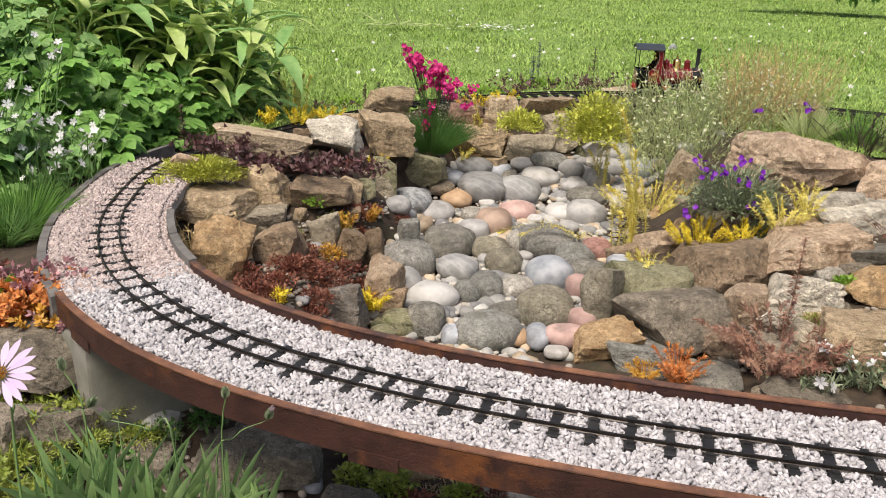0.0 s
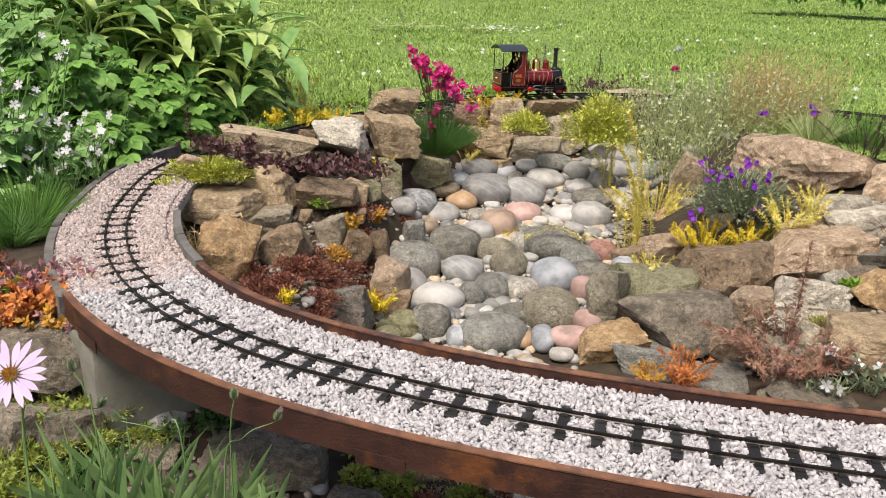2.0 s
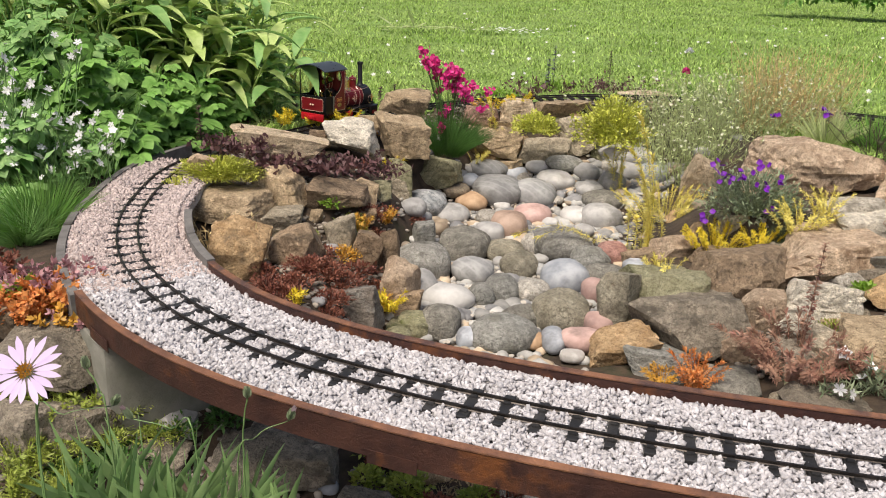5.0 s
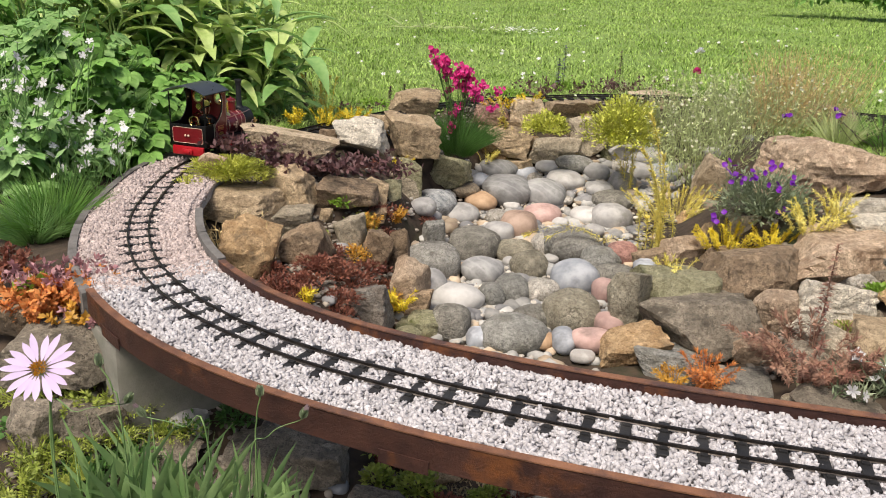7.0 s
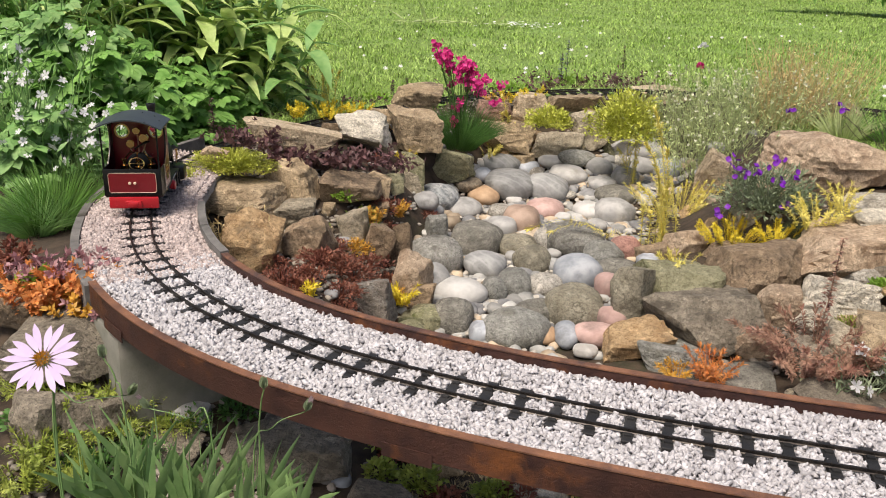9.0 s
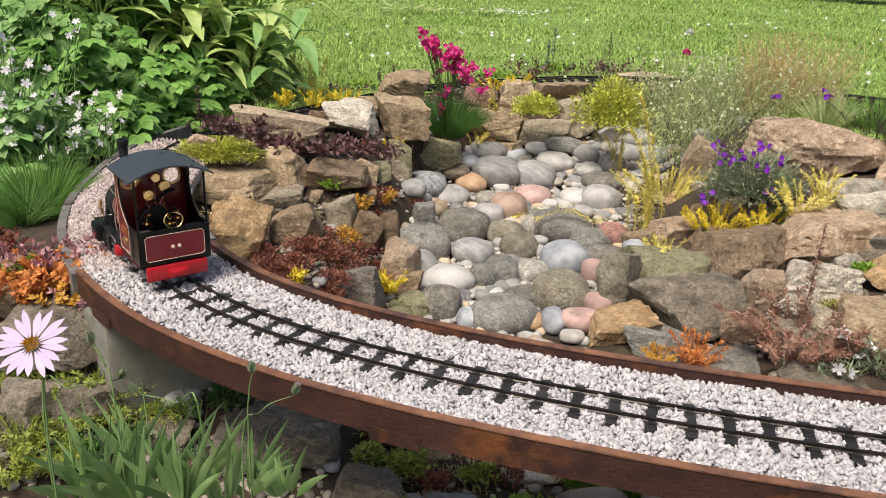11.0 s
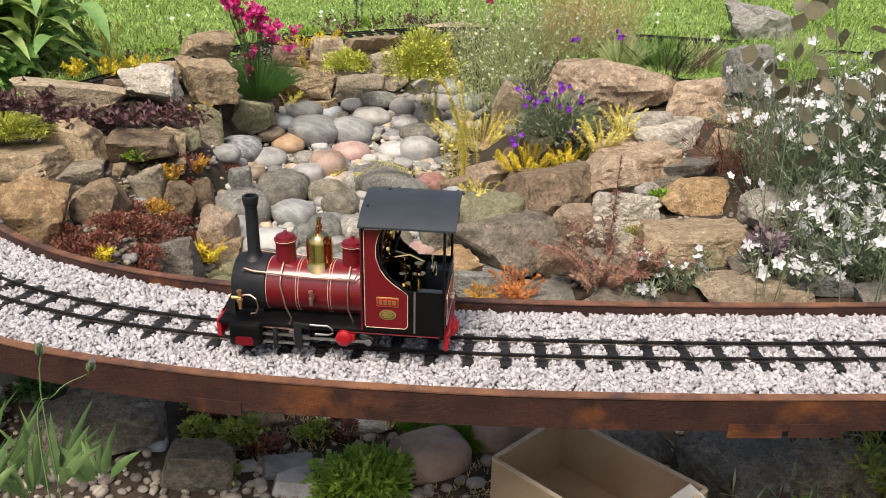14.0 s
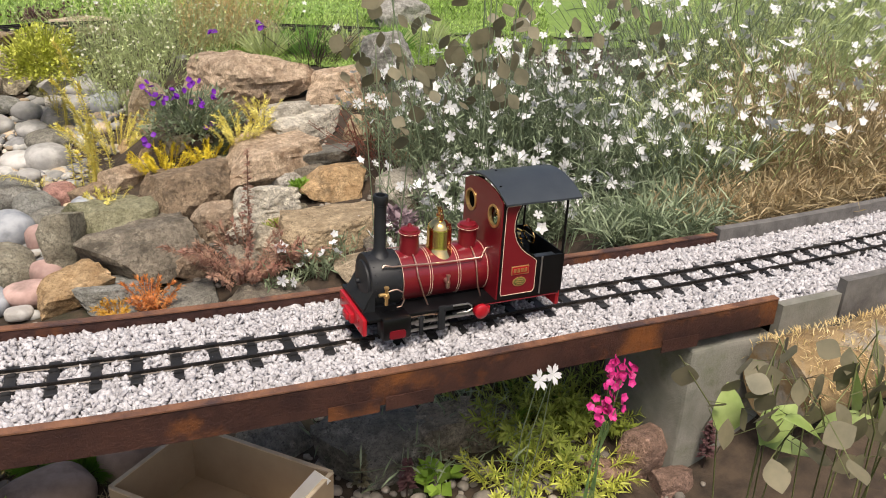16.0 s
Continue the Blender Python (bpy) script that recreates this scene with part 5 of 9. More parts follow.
def pink_cluster(x, y, z, seed):
    ob = plant("pink_flower", x, y, z, "cluster of bright magenta-pink flowers under the bridge", "flower")
    F, S = Leaves(seed), Leaves(seed + 1)
    g = height(x, y) - z
    for i in range(26):
        p = F.rng.normal(size=3) * (0.011, 0.006, 0.009)
        bloom(F, p, unit(F.rng, 0) + (0, -0.9, 0), 0.0115, 5, 0.95)
    for i in range(4):
        S.stem([F.rng.normal(size=3) * 0.006, (0, 0.01, g * 0.5), (0.004 * i, 0.02, g)], 0.0009)
    F.done("flower", "magenta", ob)
    S.done("stem", "lance", ob)


def honesty(x, y, z, h, n, seed, low=0.45):
    """Branching stems hung with flat round seed pods."""
    ob = plant("honesty_plant", x, y, z, "honesty plant with flat round brownish seed pods", "plant")
    S, Pd, Lf = Leaves(seed), Leaves(seed + 50), Leaves(seed + 90)
    rng = S.rng
    g = height(x, y) - z
    for i in range(5):
        top = np.array((rng.normal() * 0.06, rng.normal() * 0.04, h * rng.uniform(0.7, 1.1)))
        S.stem([(rng.normal() * 0.01, 0, min(g, 0) - 0.005), top * 0.5 + (0.004, 0, 0), top], 0.0009)
        for k in range(n // 5 + 1):
            t = rng.uniform(low, 1.0)
            p = top * t
            q = p + rng.normal(size=3) * (0.02, 0.02, 0.012)
            S.stem([p, q], 0.0006)
            r = rng.uniform(0.02, 0.029)
            Pd = Leaves(seed * 31 + i * 17 + k)
            Pd.blade(q, rng.normal(size=3) * 0.5 + (0, 0, -0.6), rng.normal(size=3) * 0.4 + (0, -1, 0.2), r, r * 0.85, 0.05, 0.04, 7, 0.5)
            Pd.done("seed_pod", "pod", ob)
        for k in range(1 if h < 0.2 and i < 3 else 0):
            t = rng.uniform(0.1, 0.6)
            Lf.blade(top * t, rng.normal(size=3) * 0.7 + (0, 0, 0.3), (0, 0, 1), 0.05, 0.032, 0.6, 0.2, 4, 0.4)
    S.done("stem", "podgreen" if h < 0.3 else "silver", ob)
    Lf.done("foliage", "leaf_light", ob)



def lobed_leaf(L, p, d, up, size):
    """A palmate leaf of five broad pointed lobes."""
    d = np.array(d, float)
    d /= np.linalg.norm(d)
    side = np.cross(d, up)
    side /= np.linalg.norm(side) + 1e-9
    nrm = np.cross(side, d)
    for a, k in ((0, 1.0), (0.75, 0.86), (-0.75, 0.86), (1.6, 0.6), (-1.6, 0.6)):
        L.blade(p, math.cos(a) * d + math.sin(a) * side, nrm, size * k, size * k * 0.62, 0.45, 0.16, 4, 0.5)


def lobed_shrub(x, y, z, rx, ry, h, stems, col, seed):
    """A soft shrub of branches that each bear lobed leaves."""
    ob = plant("leafy_shrub", x, y, z, "soft green shrub with lobed leaves beside the track", "shrub")
    rng = np.random.default_rng(seed)
    for i in range(stems):
        L = Leaves(seed * 97 + i)
        a, q = rng.uniform(0, 6.28), rng.uniform(0, 1) ** 0.5
        tip = np.array((rx * q * math.cos(a), ry * q * math.sin(a), h * (1.05 - 0.75 * q * q) * rng.uniform(0.7, 1.05)))
        mid = tip * (0.45, 0.45, 0.6)
        L.stem([(0.15 * tip[0], 0.15 * tip[1], -0.02), mid, tip], 0.002)
        for k in range(9):
            t = rng.uniform(0.25, 1.0)
            p = mid + (tip - mid) * (t * 2 - 1) if t > 0.5 else mid * t * 2
            b = rng.uniform(0, 6.28)
            d = np.array((math.cos(b), math.sin(b), rng.uniform(-0.9, 0.1))) + 0.5 * np.array((math.cos(a), math.sin(a) - 0.5, 0))
            foot = p + d * rng.uniform(0.01, 0.03)
            L.stem([p, foot], 0.0008)
            lobed_leaf(L, foot, d, (rng.normal() * 0.25, rng.normal() * 0.25 - 0.25, 1), rng.uniform(0.032, 0.058))
        L.done("branch", col, ob)
    return ob


def broad_perennial(x, y, z, h, stems, seed):
    """Upright stalks with long broad leaves that arch over and fold down."""
    ob = plant("broad_leaved_perennial", x, y, z, "tall light green perennial with long arching leaves", "plant")
    rng = np.random.default_rng(seed)
    for i in range(stems):
        L = Leaves(seed * 53 + i)
        hh = h * rng.uniform(0.65, 1.05)
        b = np.array((rng.normal() * 0.06, rng.normal() * 0.06, -0.02))
        lean = np.array((rng.normal() * 0.16 + 0.05, rng.normal() * 0.13, 0)) * hh
        top = b + lean + (0, 0, hh)
        L.stem([b, b + lean * 0.3 + (0, 0, hh * 0.5), top], 0.0035)
        hue = "leaf_light" if i % 4 else "leaf_blue"
        stalk = L.done("stalk", hue, ob)
        turn = rng.uniform(0, 6.28)
        for k in range(9):
            L = Leaves(seed * 530 + i * 9 + k)
            t = 0.2 + 0.8 * k / 8
            p = b + lean * t * t + (0, 0, hh * t)
            a = turn + k * 2.4
            d = np.array((math.cos(a), math.sin(a), rng.uniform(0.5, 1.1)))
            L.blade(p, d, (0, 0, 1), rng.uniform(0.15, 0.25), rng.uniform(0.034, 0.055), rng.uniform(0.8, 2.4), 0.3, 7, 0.42)
            L.done("leaf", hue, stalk)
    return ob


def clippings(x, y, z):
    """A wilted stalk with pale leaves, and fallen petals, lying on the lawn."""
    ob = plant("wilted_stalk", x, y, z, "wilted pale green plant stalk lying on the lawn", "plant debris")
    L = Leaves(711)
    rng = L.rng
    L.stem([tuple(p) for p in spline([(-0.35, -0.15, 0.03), (-0.1, 0.05, 0.045), (0.2, 0.12, 0.035), (0.5, 0.16, 0.03)], 6)], 0.007)
    for i in range(26):
        t = rng.uniform(-0.35, 0.45)
        L.blade((t, 0.05 + 0.2 * t + rng.normal() * 0.03, 0.035), (rng.normal(), rng.normal() * 0.5, 0.15), (0, 0, 1), rng.uniform(0.08, 0.2), 0.03, 0.25, 0.2, 4)
    L.done("foliage", "airy", ob)
    F = Leaves(712)
    for i in range(60):
        F.blade((0.55 + rng.normal() * 0.16, 0.1 + rng.normal() * 0.16, 0.036), (rng.normal(), rng.normal(), 0.1), (0, 0, 1), 0.035, 0.024, 0.1, 0.1, 2)
    tagged(F.done("petal", "whitefl", ob, "fallen white petals"), kind="stuff")


def clover_head(x, y, z, h, col, seed):
    """A round flower head on a thin stalk."""
    ob = plant("clover", x, y, z, "round flower head on a thin stalk over the rockery", "flower")
    S, F = Leaves(seed), Leaves(seed + 1)
    S.stem([(0, 0, -0.02), (0.004, 0, h * 0.5), (0, 0, h)], 0.0013)
    for i in range(60):
        d = unit(F.rng, -0.5)
        F.blade(np.array((0, 0, h)) + d * 0.004, d, (0, 1, 0.3), 0.013, 0.006, 0.2, 0.2, 2)
    S.done("stem", "sedgreen", ob)
    F.done("flower", col, ob)

# ---- the rockery, stone by stone, and its plants ----
pebble(-0.085, 1.921, -0.252, 0.154, 0.200, 0.087, 12, "gran", 101)
pebble(0.020, 2.049, -0.242, 0.141, 0.184, 0.074, -10, "olive", 102)
pebble(-0.097, 2.346, -0.219, 0.131, 0.171, 0.063, -5, "bluew", 103)
pebble(-0.124, 2.131, -0.167, 0.076, 0.099, 0.037, 9, "grey", 104)
pebble(-0.019, 2.343, -0.248, 0.108, 0.140, 0.046, 4, "grey", 105)
pebble(-0.011, 2.487, -0.212, 0.096, 0.125, 0.036, 14, "tan", 106)
pebble(0.042, 2.458, -0.240, 0.108, 0.141, 0.045, 4, "tanor", 107)
pebble(0.125, 2.519, -0.219, 0.161, 0.210, 0.073, 10, "slate", 108)
pebble(0.239, 2.522, -0.222, 0.141, 0.183, 0.065, 1, "slate", 109)
pebble(0.322, 2.641, -0.210, 0.134, 0.174, 0.048, 12, "white", 110)
pebble(0.099, 2.747, -0.208, 0.138, 0.179, 0.060, -10, "slate", 111)
pebble(0.197, 2.747, -0.220, 0.074, 0.096, 0.040, -11, "bluegrey", 112)
pebble(0.274, 2.759, -0.193, 0.093, 0.120, 0.033, -12, "white", 113)
pebble(0.358, 2.737, -0.174, 0.129, 0.168, 0.040, 6, "greygreen", 114)
pebble(0.039, 2.560, -0.200, 0.064, 0.084, 0.037, 6, "bluegrey", 115)
pebble(-0.012, 2.515, -0.185, 0.051, 0.066, 0.027, -9, "pink", 116)
pebble(0.430, 2.690, -0.189, 0.091, 0.118, 0.046, 11, "grey", 117)
pebble(0.455, 2.497, -0.234, 0.124, 0.161, 0.049, 12, "olive", 118)
pebble(0.431, 2.353, -0.247, 0.126, 0.164, 0.067, 13, "grey", 119)
pebble(0.225, 2.362, -0.245, 0.117, 0.152, 0.049, 10, "pink", 120)
pebble(0.147, 2.206, -0.238, 0.106, 0.142, 0.076, 4, "brownpink", 121)
pebble(0.091, 2.158, -0.240, 0.085, 0.111, 0.045, 9, "grey", 122)
pebble(0.127, 2.041, -0.254, 0.106, 0.137, 0.046, 5, "ochre", 123)
pebble(0.206, 2.091, -0.249, 0.065, 0.099, 0.047, 8, "cream", 124)
pebble(0.283, 2.088, -0.244, 0.167, 0.203, 0.065, 10, "gran", 125)
pebble(0.164, 1.947, -0.257, 0.102, 0.132, 0.061, -14, "ochre", 126)
pebble(0.042, 1.898, -0.258, 0.109, 0.142, 0.055, -12, "slate", 127)
pebble(0.270, 1.870, -0.256, 0.119, 0.154, 0.071, 4, "bluegrey", 128)
pebble(0.347, 1.978, -0.248, 0.104, 0.135, 0.063, -3, "greygreen", 129)
pebble(0.404, 1.998, -0.233, 0.081, 0.105, 0.051, -1, "redst", 130)
pebble(-0.084, 1.743, -0.243, 0.092, 0.120, 0.058, 4, "grey", 131)
pebble(-0.017, 1.703, -0.250, 0.130, 0.120, 0.046, -10, "white", 132)
pebble(0.063, 1.739, -0.255, 0.058, 0.116, 0.042, 13, "greygreen", 133)
pebble(0.110, 1.771, -0.255, 0.084, 0.134, 0.061, 13, "greygreen", 134)
pebble(0.181, 1.773, -0.256, 0.085, 0.110, 0.052, 1, "cream", 135)
pebble(0.235, 1.642, -0.248, 0.130, 0.169, 0.076, -10, "ochre", 136)
pebble(0.158, 1.642, -0.260, 0.103, 0.097, 0.038, 10, "olive", 137)
pebble(0.102, 1.551, -0.265, 0.154, 0.162, 0.067, 2, "greygreen", 138)
pebble(-0.028, 1.588, -0.261, 0.086, 0.111, 0.062, -2, "olive", 139)
pebble(-0.084, 1.581, -0.263, 0.077, 0.100, 0.041, 5, "moss", 140)
pebble(0.031, 1.543, -0.272, 0.050, 0.073, 0.036, 7, "bluegrey", 141)
pebble(0.170, 1.542, -0.271, 0.042, 0.066, 0.030, -13, "tanor", 142)
pebble(0.209, 1.539, -0.267, 0.056, 0.099, 0.040, -2, "bluegrey", 143)
pebble(0.270, 1.529, -0.259, 0.090, 0.089, 0.036, 8, "pink", 144)
pebble(0.152, 1.584, -0.272, 0.026, 0.034, 0.017, 3, "white", 145)
pebble(0.043, 1.606, -0.269, 0.020, 0.026, 0.012, 8, "white", 146)
pebble(0.307, 1.591, -0.245, 0.064, 0.083, 0.035, 14, "pink", 147)
pebble(0.325, 1.753, -0.241, 0.069, 0.090, 0.050, 4, "pink", 148)
pebble(0.371, 1.878, -0.246, 0.117, 0.117, 0.041, -12, "olive", 149)
pebble(0.434, 1.863, -0.215, 0.056, 0.073, 0.029, -14, "bluegrey", 150)
pebble(0.218, 1.934, -0.264, 0.041, 0.057, 0.029, -0, "slate", 151)
pebble(0.091, 2.339, -0.252, 0.072, 0.093, 0.034, -8, "cream", 152)
pebble(0.362, 2.384, -0.251, 0.102, 0.133, 0.041, 12, "white", 153)
pebble(0.425, 2.570, -0.215, 0.088, 0.114, 0.035, 2, "grey", 154)
pebble(0.502, 2.602, -0.201, 0.089, 0.115, 0.058, -5, "grey", 155)
pebble(0.592, 2.795, -0.199, 0.119, 0.155, 0.051, -10, "grey", 156)
pebble(0.666, 2.768, -0.203, 0.119, 0.154, 0.058, -7, "bluegrey", 157)
pebble(0.617, 2.844, -0.163, 0.160, 0.207, 0.049, 13, "grey", 158)
pebble(0.521, 2.782, -0.189, 0.071, 0.092, 0.034, 9, "cream", 159)
pebble(0.112, 1.983, -0.262, 0.034, 0.045, 0.022, 2, "white", 160)
pebble(0.225, 2.020, -0.262, 0.039, 0.050, 0.018, -1, "white", 161)
pebble(0.445, 2.028, -0.223, 0.029, 0.042, 0.021, -12, "white", 162)
pebble(-0.117, 1.537, -0.267, 0.056, 0.063, 0.026, 9, "moss", 163)
pebble(0.241, 1.475, -0.269, 0.054, 0.046, 0.020, -12, "white", 164)
pebble(-0.065, 2.427, -0.218, 0.053, 0.069, 0.021, -1, "grey", 165)
pebble(0.365, 2.240, -0.251, 0.058, 0.076, 0.028, 6, "white", 166)
pebble(0.138, 2.444, -0.247, 0.054, 0.070, 0.021, -11, "white", 167)
pebble(0.225, 2.718, -0.225, 0.055, 0.071, 0.030, -6, "cream", 168)
pebble(0.310, 2.505, -0.239, 0.051, 0.066, 0.021, -1, "cream", 169)
pebble(0.182, 2.632, -0.233, 0.049, 0.063, 0.022, 8, "white", 170)
pebble(0.275, 2.311, -0.253, 0.052, 0.067, 0.020, -11, "white", 171)
rock(-0.518, 1.737, -0.063, 0.204, 0.153, 0.079, -9, "sand", 172)
rock(-0.417, 1.831, -0.051, 0.127, 0.095, 0.120, -12, "sand", 173)
rock(-0.434, 1.528, -0.104, 0.127, 0.095, 0.157, 12, "sando", 174)
rock(-0.408, 1.741, -0.099, 0.125, 0.093, 0.083, 2, "greysand", 175)
rock(-0.338, 1.625, -0.118, 0.119, 0.090, 0.120, 11, "brown", 176)
rock(-0.271, 1.769, -0.131, 0.082, 0.061, 0.104, -0, "greysand", 177)
rock(-0.293, 1.866, -0.069, 0.164, 0.123, 0.084, 7, "brown", 178)
rock(-0.449, 1.974, 0.041, 0.236, 0.177, 0.077, 12, "sandpale", 179)
rock(-0.303, 2.236, -0.015, 0.163, 0.122, 0.123, 2, "palest", 180)
rock(-0.172, 2.381, -0.023, 0.165, 0.124, 0.130, 8, "sand", 181)
rock(-0.184, 2.664, 0.020, 0.179, 0.135, 0.092, -9, "sand", 182)
rock(-0.286, 2.427, 0.000, 0.133, 0.100, 0.055, 13, "sand", 183)
rock(-0.177, 2.302, -0.137, 0.100, 0.075, 0.130, -14, "moss", 184)
rock(-0.070, 2.472, -0.155, 0.154, 0.116, 0.122, -8, "moss", 185)
rock(-0.332, 1.799, -0.101, 0.036, 0.027, 0.034, 1, "sand", 186)
rock(-0.155, 1.767, -0.199, 0.055, 0.041, 0.190, -7, "brown", 187)
rock(-0.204, 1.522, -0.199, 0.111, 0.084, 0.105, -11, "lichen", 188)
rock(-0.107, 1.634, -0.246, 0.077, 0.058, 0.084, -0, "brown", 189)
rock(-0.582, 1.775, 0.027, 0.064, 0.048, 0.041, 1, "sandpink", 190)
rock(-0.090, 2.033, -0.227, 0.068, 0.051, 0.104, 13, "greygreen", 191)
rock(-0.102, 1.575, -0.270, 0.093, 0.070, 0.048, 4, "moss", 192)
rock(0.071, 2.834, -0.033, 0.133, 0.100, 0.087, 0, "redbrown", 193)
rock(0.114, 2.799, -0.118, 0.194, 0.145, 0.110, 10, "sand", 194)
rock(0.161, 2.784, -0.192, 0.128, 0.096, 0.064, -13, "sand", 195)
rock(0.283, 2.806, -0.144, 0.183, 0.137, 0.098, 11, "greysand", 196)
rock(0.355, 2.928, -0.023, 0.190, 0.142, 0.079, 12, "sand", 197)
rock(0.191, 2.879, -0.021, 0.131, 0.098, 0.075, 8, "sandpale", 198)
rock(0.148, 2.826, -0.076, 0.087, 0.065, 0.062, 5, "sand", 199)
rock(0.408, 2.822, -0.091, 0.130, 0.097, 0.131, 4, "greysand", 200)
rock(0.696, 3.129, -0.012, 0.220, 0.165, 0.066, 14, "sandpale", 201)
rock(0.543, 2.836, -0.148, 0.153, 0.115, 0.065, -4, "grey", 202)
rock(0.944, 2.169, -0.038, 0.356, 0.267, 0.199, 8, "sandpink", 203)
rock(0.704, 2.327, -0.118, 0.119, 0.089, 0.169, 1, "sandpale", 204)
rock(0.820, 1.747, -0.114, 0.283, 0.212, 0.096, 11, "sandpink", 205)
rock(0.614, 1.664, -0.166, 0.232, 0.174, 0.153, 10, "brown", 206)
rock(0.445, 1.634, -0.188, 0.189, 0.142, 0.105, -6, "moss", 207)
rock(0.490, 1.518, -0.205, 0.246, 0.184, 0.118, 13, "dark", 208)
rock(0.348, 1.599, -0.211, 0.095, 0.071, 0.170, -6, "ochre", 209)
rock(0.338, 1.469, -0.246, 0.133, 0.100, 0.102, 6, "sando", 210)
rock(0.408, 1.429, -0.253, 0.160, 0.120, 0.072, -1, "greygreen", 211)
rock(0.549, 1.461, -0.225, 0.116, 0.087, 0.077, 2, "sandpink", 212)
rock(0.648, 1.542, -0.184, 0.117, 0.088, 0.088, 4, "sandpink", 213)
rock(0.737, 1.546, -0.168, 0.172, 0.129, 0.124, -11, "palest", 214)
rock(0.852, 1.663, -0.146, 0.100, 0.075, 0.058, 12, "cream", 215)
rock(0.492, 1.341, -0.260, 0.225, 0.124, 0.042, 12, "olive", 216)
rock(0.730, 1.791, -0.155, 0.094, 0.071, 0.051, 10, "dark", 217)
rock(0.926, 1.854, -0.063, 0.148, 0.111, 0.095, 13, "palest", 218)
rock(0.535, 1.912, -0.179, 0.112, 0.084, 0.071, 5, "sandpink", 219)
rock(0.614, 1.853, -0.176, 0.104, 0.078, 0.057, 11, "brown", 220)
rock(0.647, 1.257, -0.227, 0.142, 0.106, 0.038, -1, "dark", 221)
rock(0.717, 1.391, -0.193, 0.153, 0.114, 0.070, -3, "greysand", 222)
rock(0.453, 1.900, -0.213, 0.078, 0.058, 0.070, 11, "brown", 223)
rock(-0.201, 2.009, -0.091, 0.060, 0.045, 0.062, 1, "moss", 224)
rock(-0.230, 1.884, -0.122, 0.072, 0.054, 0.042, 3, "brown", 225)
rock(-0.393, 2.030, -0.053, 0.092, 0.069, 0.044, 5, "redbrown", 226)
rock(1.177, 2.848, 0.008, 0.247, 0.185, 0.086, -0, "sandpale", 227)
rock(0.344, 1.322, -0.267, 0.090, 0.064, 0.023, 5, "dark", 228)
rock(-0.394, 2.257, -0.028, 0.068, 0.051, 0.086, 11, "brown", 229)
rock(0.654, 1.383, -0.213, 0.109, 0.082, 0.071, -14, "dark", 230)
rock(1.131, 2.034, -0.038, 0.196, 0.147, 0.126, 1, "sandpink", 231)
rock(0.968, 1.846, -0.070, 0.208, 0.156, 0.077, 2, "palest", 232)
rock(1.093, 1.773, -0.087, 0.096, 0.072, 0.085, -11, "sand", 233)
rock(0.965, 1.688, -0.115, 0.167, 0.125, 0.056, 8, "olive", 234)
rock(0.930, 1.568, -0.142, 0.186, 0.140, 0.085, -0, "sando", 235)
rock(1.036, 1.464, -0.142, 0.128, 0.096, 0.086, 9, "palest", 236)
rock(1.111, 1.407, -0.128, 0.141, 0.106, 0.115, -1, "olive", 237)
rock(0.829, 1.369, -0.160, 0.243, 0.183, 0.087, -2, "sand", 238)
rock(0.861, 1.194, -0.187, 0.205, 0.153, 0.049, -14, "sandpale", 239)
rock(1.058, 1.288, -0.162, 0.262, 0.177, 0.044, 4, "olive", 240)
rock(0.982, 1.175, -0.168, 0.148, 0.111, 0.034, -8, "greygreen", 241)
rock(1.135, 1.578, -0.092, 0.108, 0.081, 0.094, -12, "sand", 242)
rock(1.422, 2.214, -0.020, 0.177, 0.133, 0.214, -1, "gran", 243)
rock(1.928, 3.019, 0.006, 0.286, 0.214, 0.208, -11, "gran", 244)
rock(1.507, 2.608, -0.032, 0.207, 0.155, 0.095, -3, "sandpale", 245)
rock(0.906, 1.669, -0.136, 0.115, 0.086, 0.036, -7, "dark", 246)
rock(1.224, 1.954, -0.069, 0.102, 0.077, 0.049, 7, "brown", 247)
rock(0.883, 1.257, -0.167, 0.096, 0.072, 0.043, 4, "dark", 248)
rock(1.057, 1.108, -0.167, 0.143, 0.107, 0.031, 13, "olive", 249)
rock(-0.233, 1.022, -0.230, 0.149, 0.112, 0.078, -8, "dark", 250)
rock(-0.114, 0.906, -0.247, 0.106, 0.080, 0.094, 1, "dark", 251)
rock(0.006, 0.922, -0.267, 0.081, 0.049, 0.025, 2, "slate", 252)
rock(0.016, 0.883, -0.266, 0.071, 0.053, 0.033, -7, "grey", 253)
rock(0.121, 1.012, -0.261, 0.123, 0.078, 0.036, -2, "palest", 254)
rock(-0.033, 1.044, -0.252, 0.069, 0.052, 0.063, 9, "sand", 255)
rock(0.506, 0.882, -0.255, 0.112, 0.084, 0.057, 6, "olive", 256)
rock(0.614, 0.777, -0.248, 0.167, 0.126, 0.094, 7, "olive", 257)
rock(0.703, 0.750, -0.235, 0.098, 0.074, 0.083, -4, "dark", 258)
rock(0.264, 0.986, -0.260, 0.055, 0.041, 0.020, 3, "greysand", 259)
pebble(0.199, 0.903, -0.261, 0.124, 0.110, 0.059, 12, "brownpink", 260)
pebble(0.310, 0.943, -0.256, 0.085, 0.126, 0.061, -4, "brownpink", 261)
pebble(0.082, 1.046, -0.265, 0.032, 0.036, 0.018, 10, "greygreen", 262)
pebble(0.223, 0.878, -0.267, 0.038, 0.038, 0.021, -5, "grey", 263)
pebble(-0.050, 0.937, -0.269, 0.030, 0.027, 0.014, -3, "grey", 264)
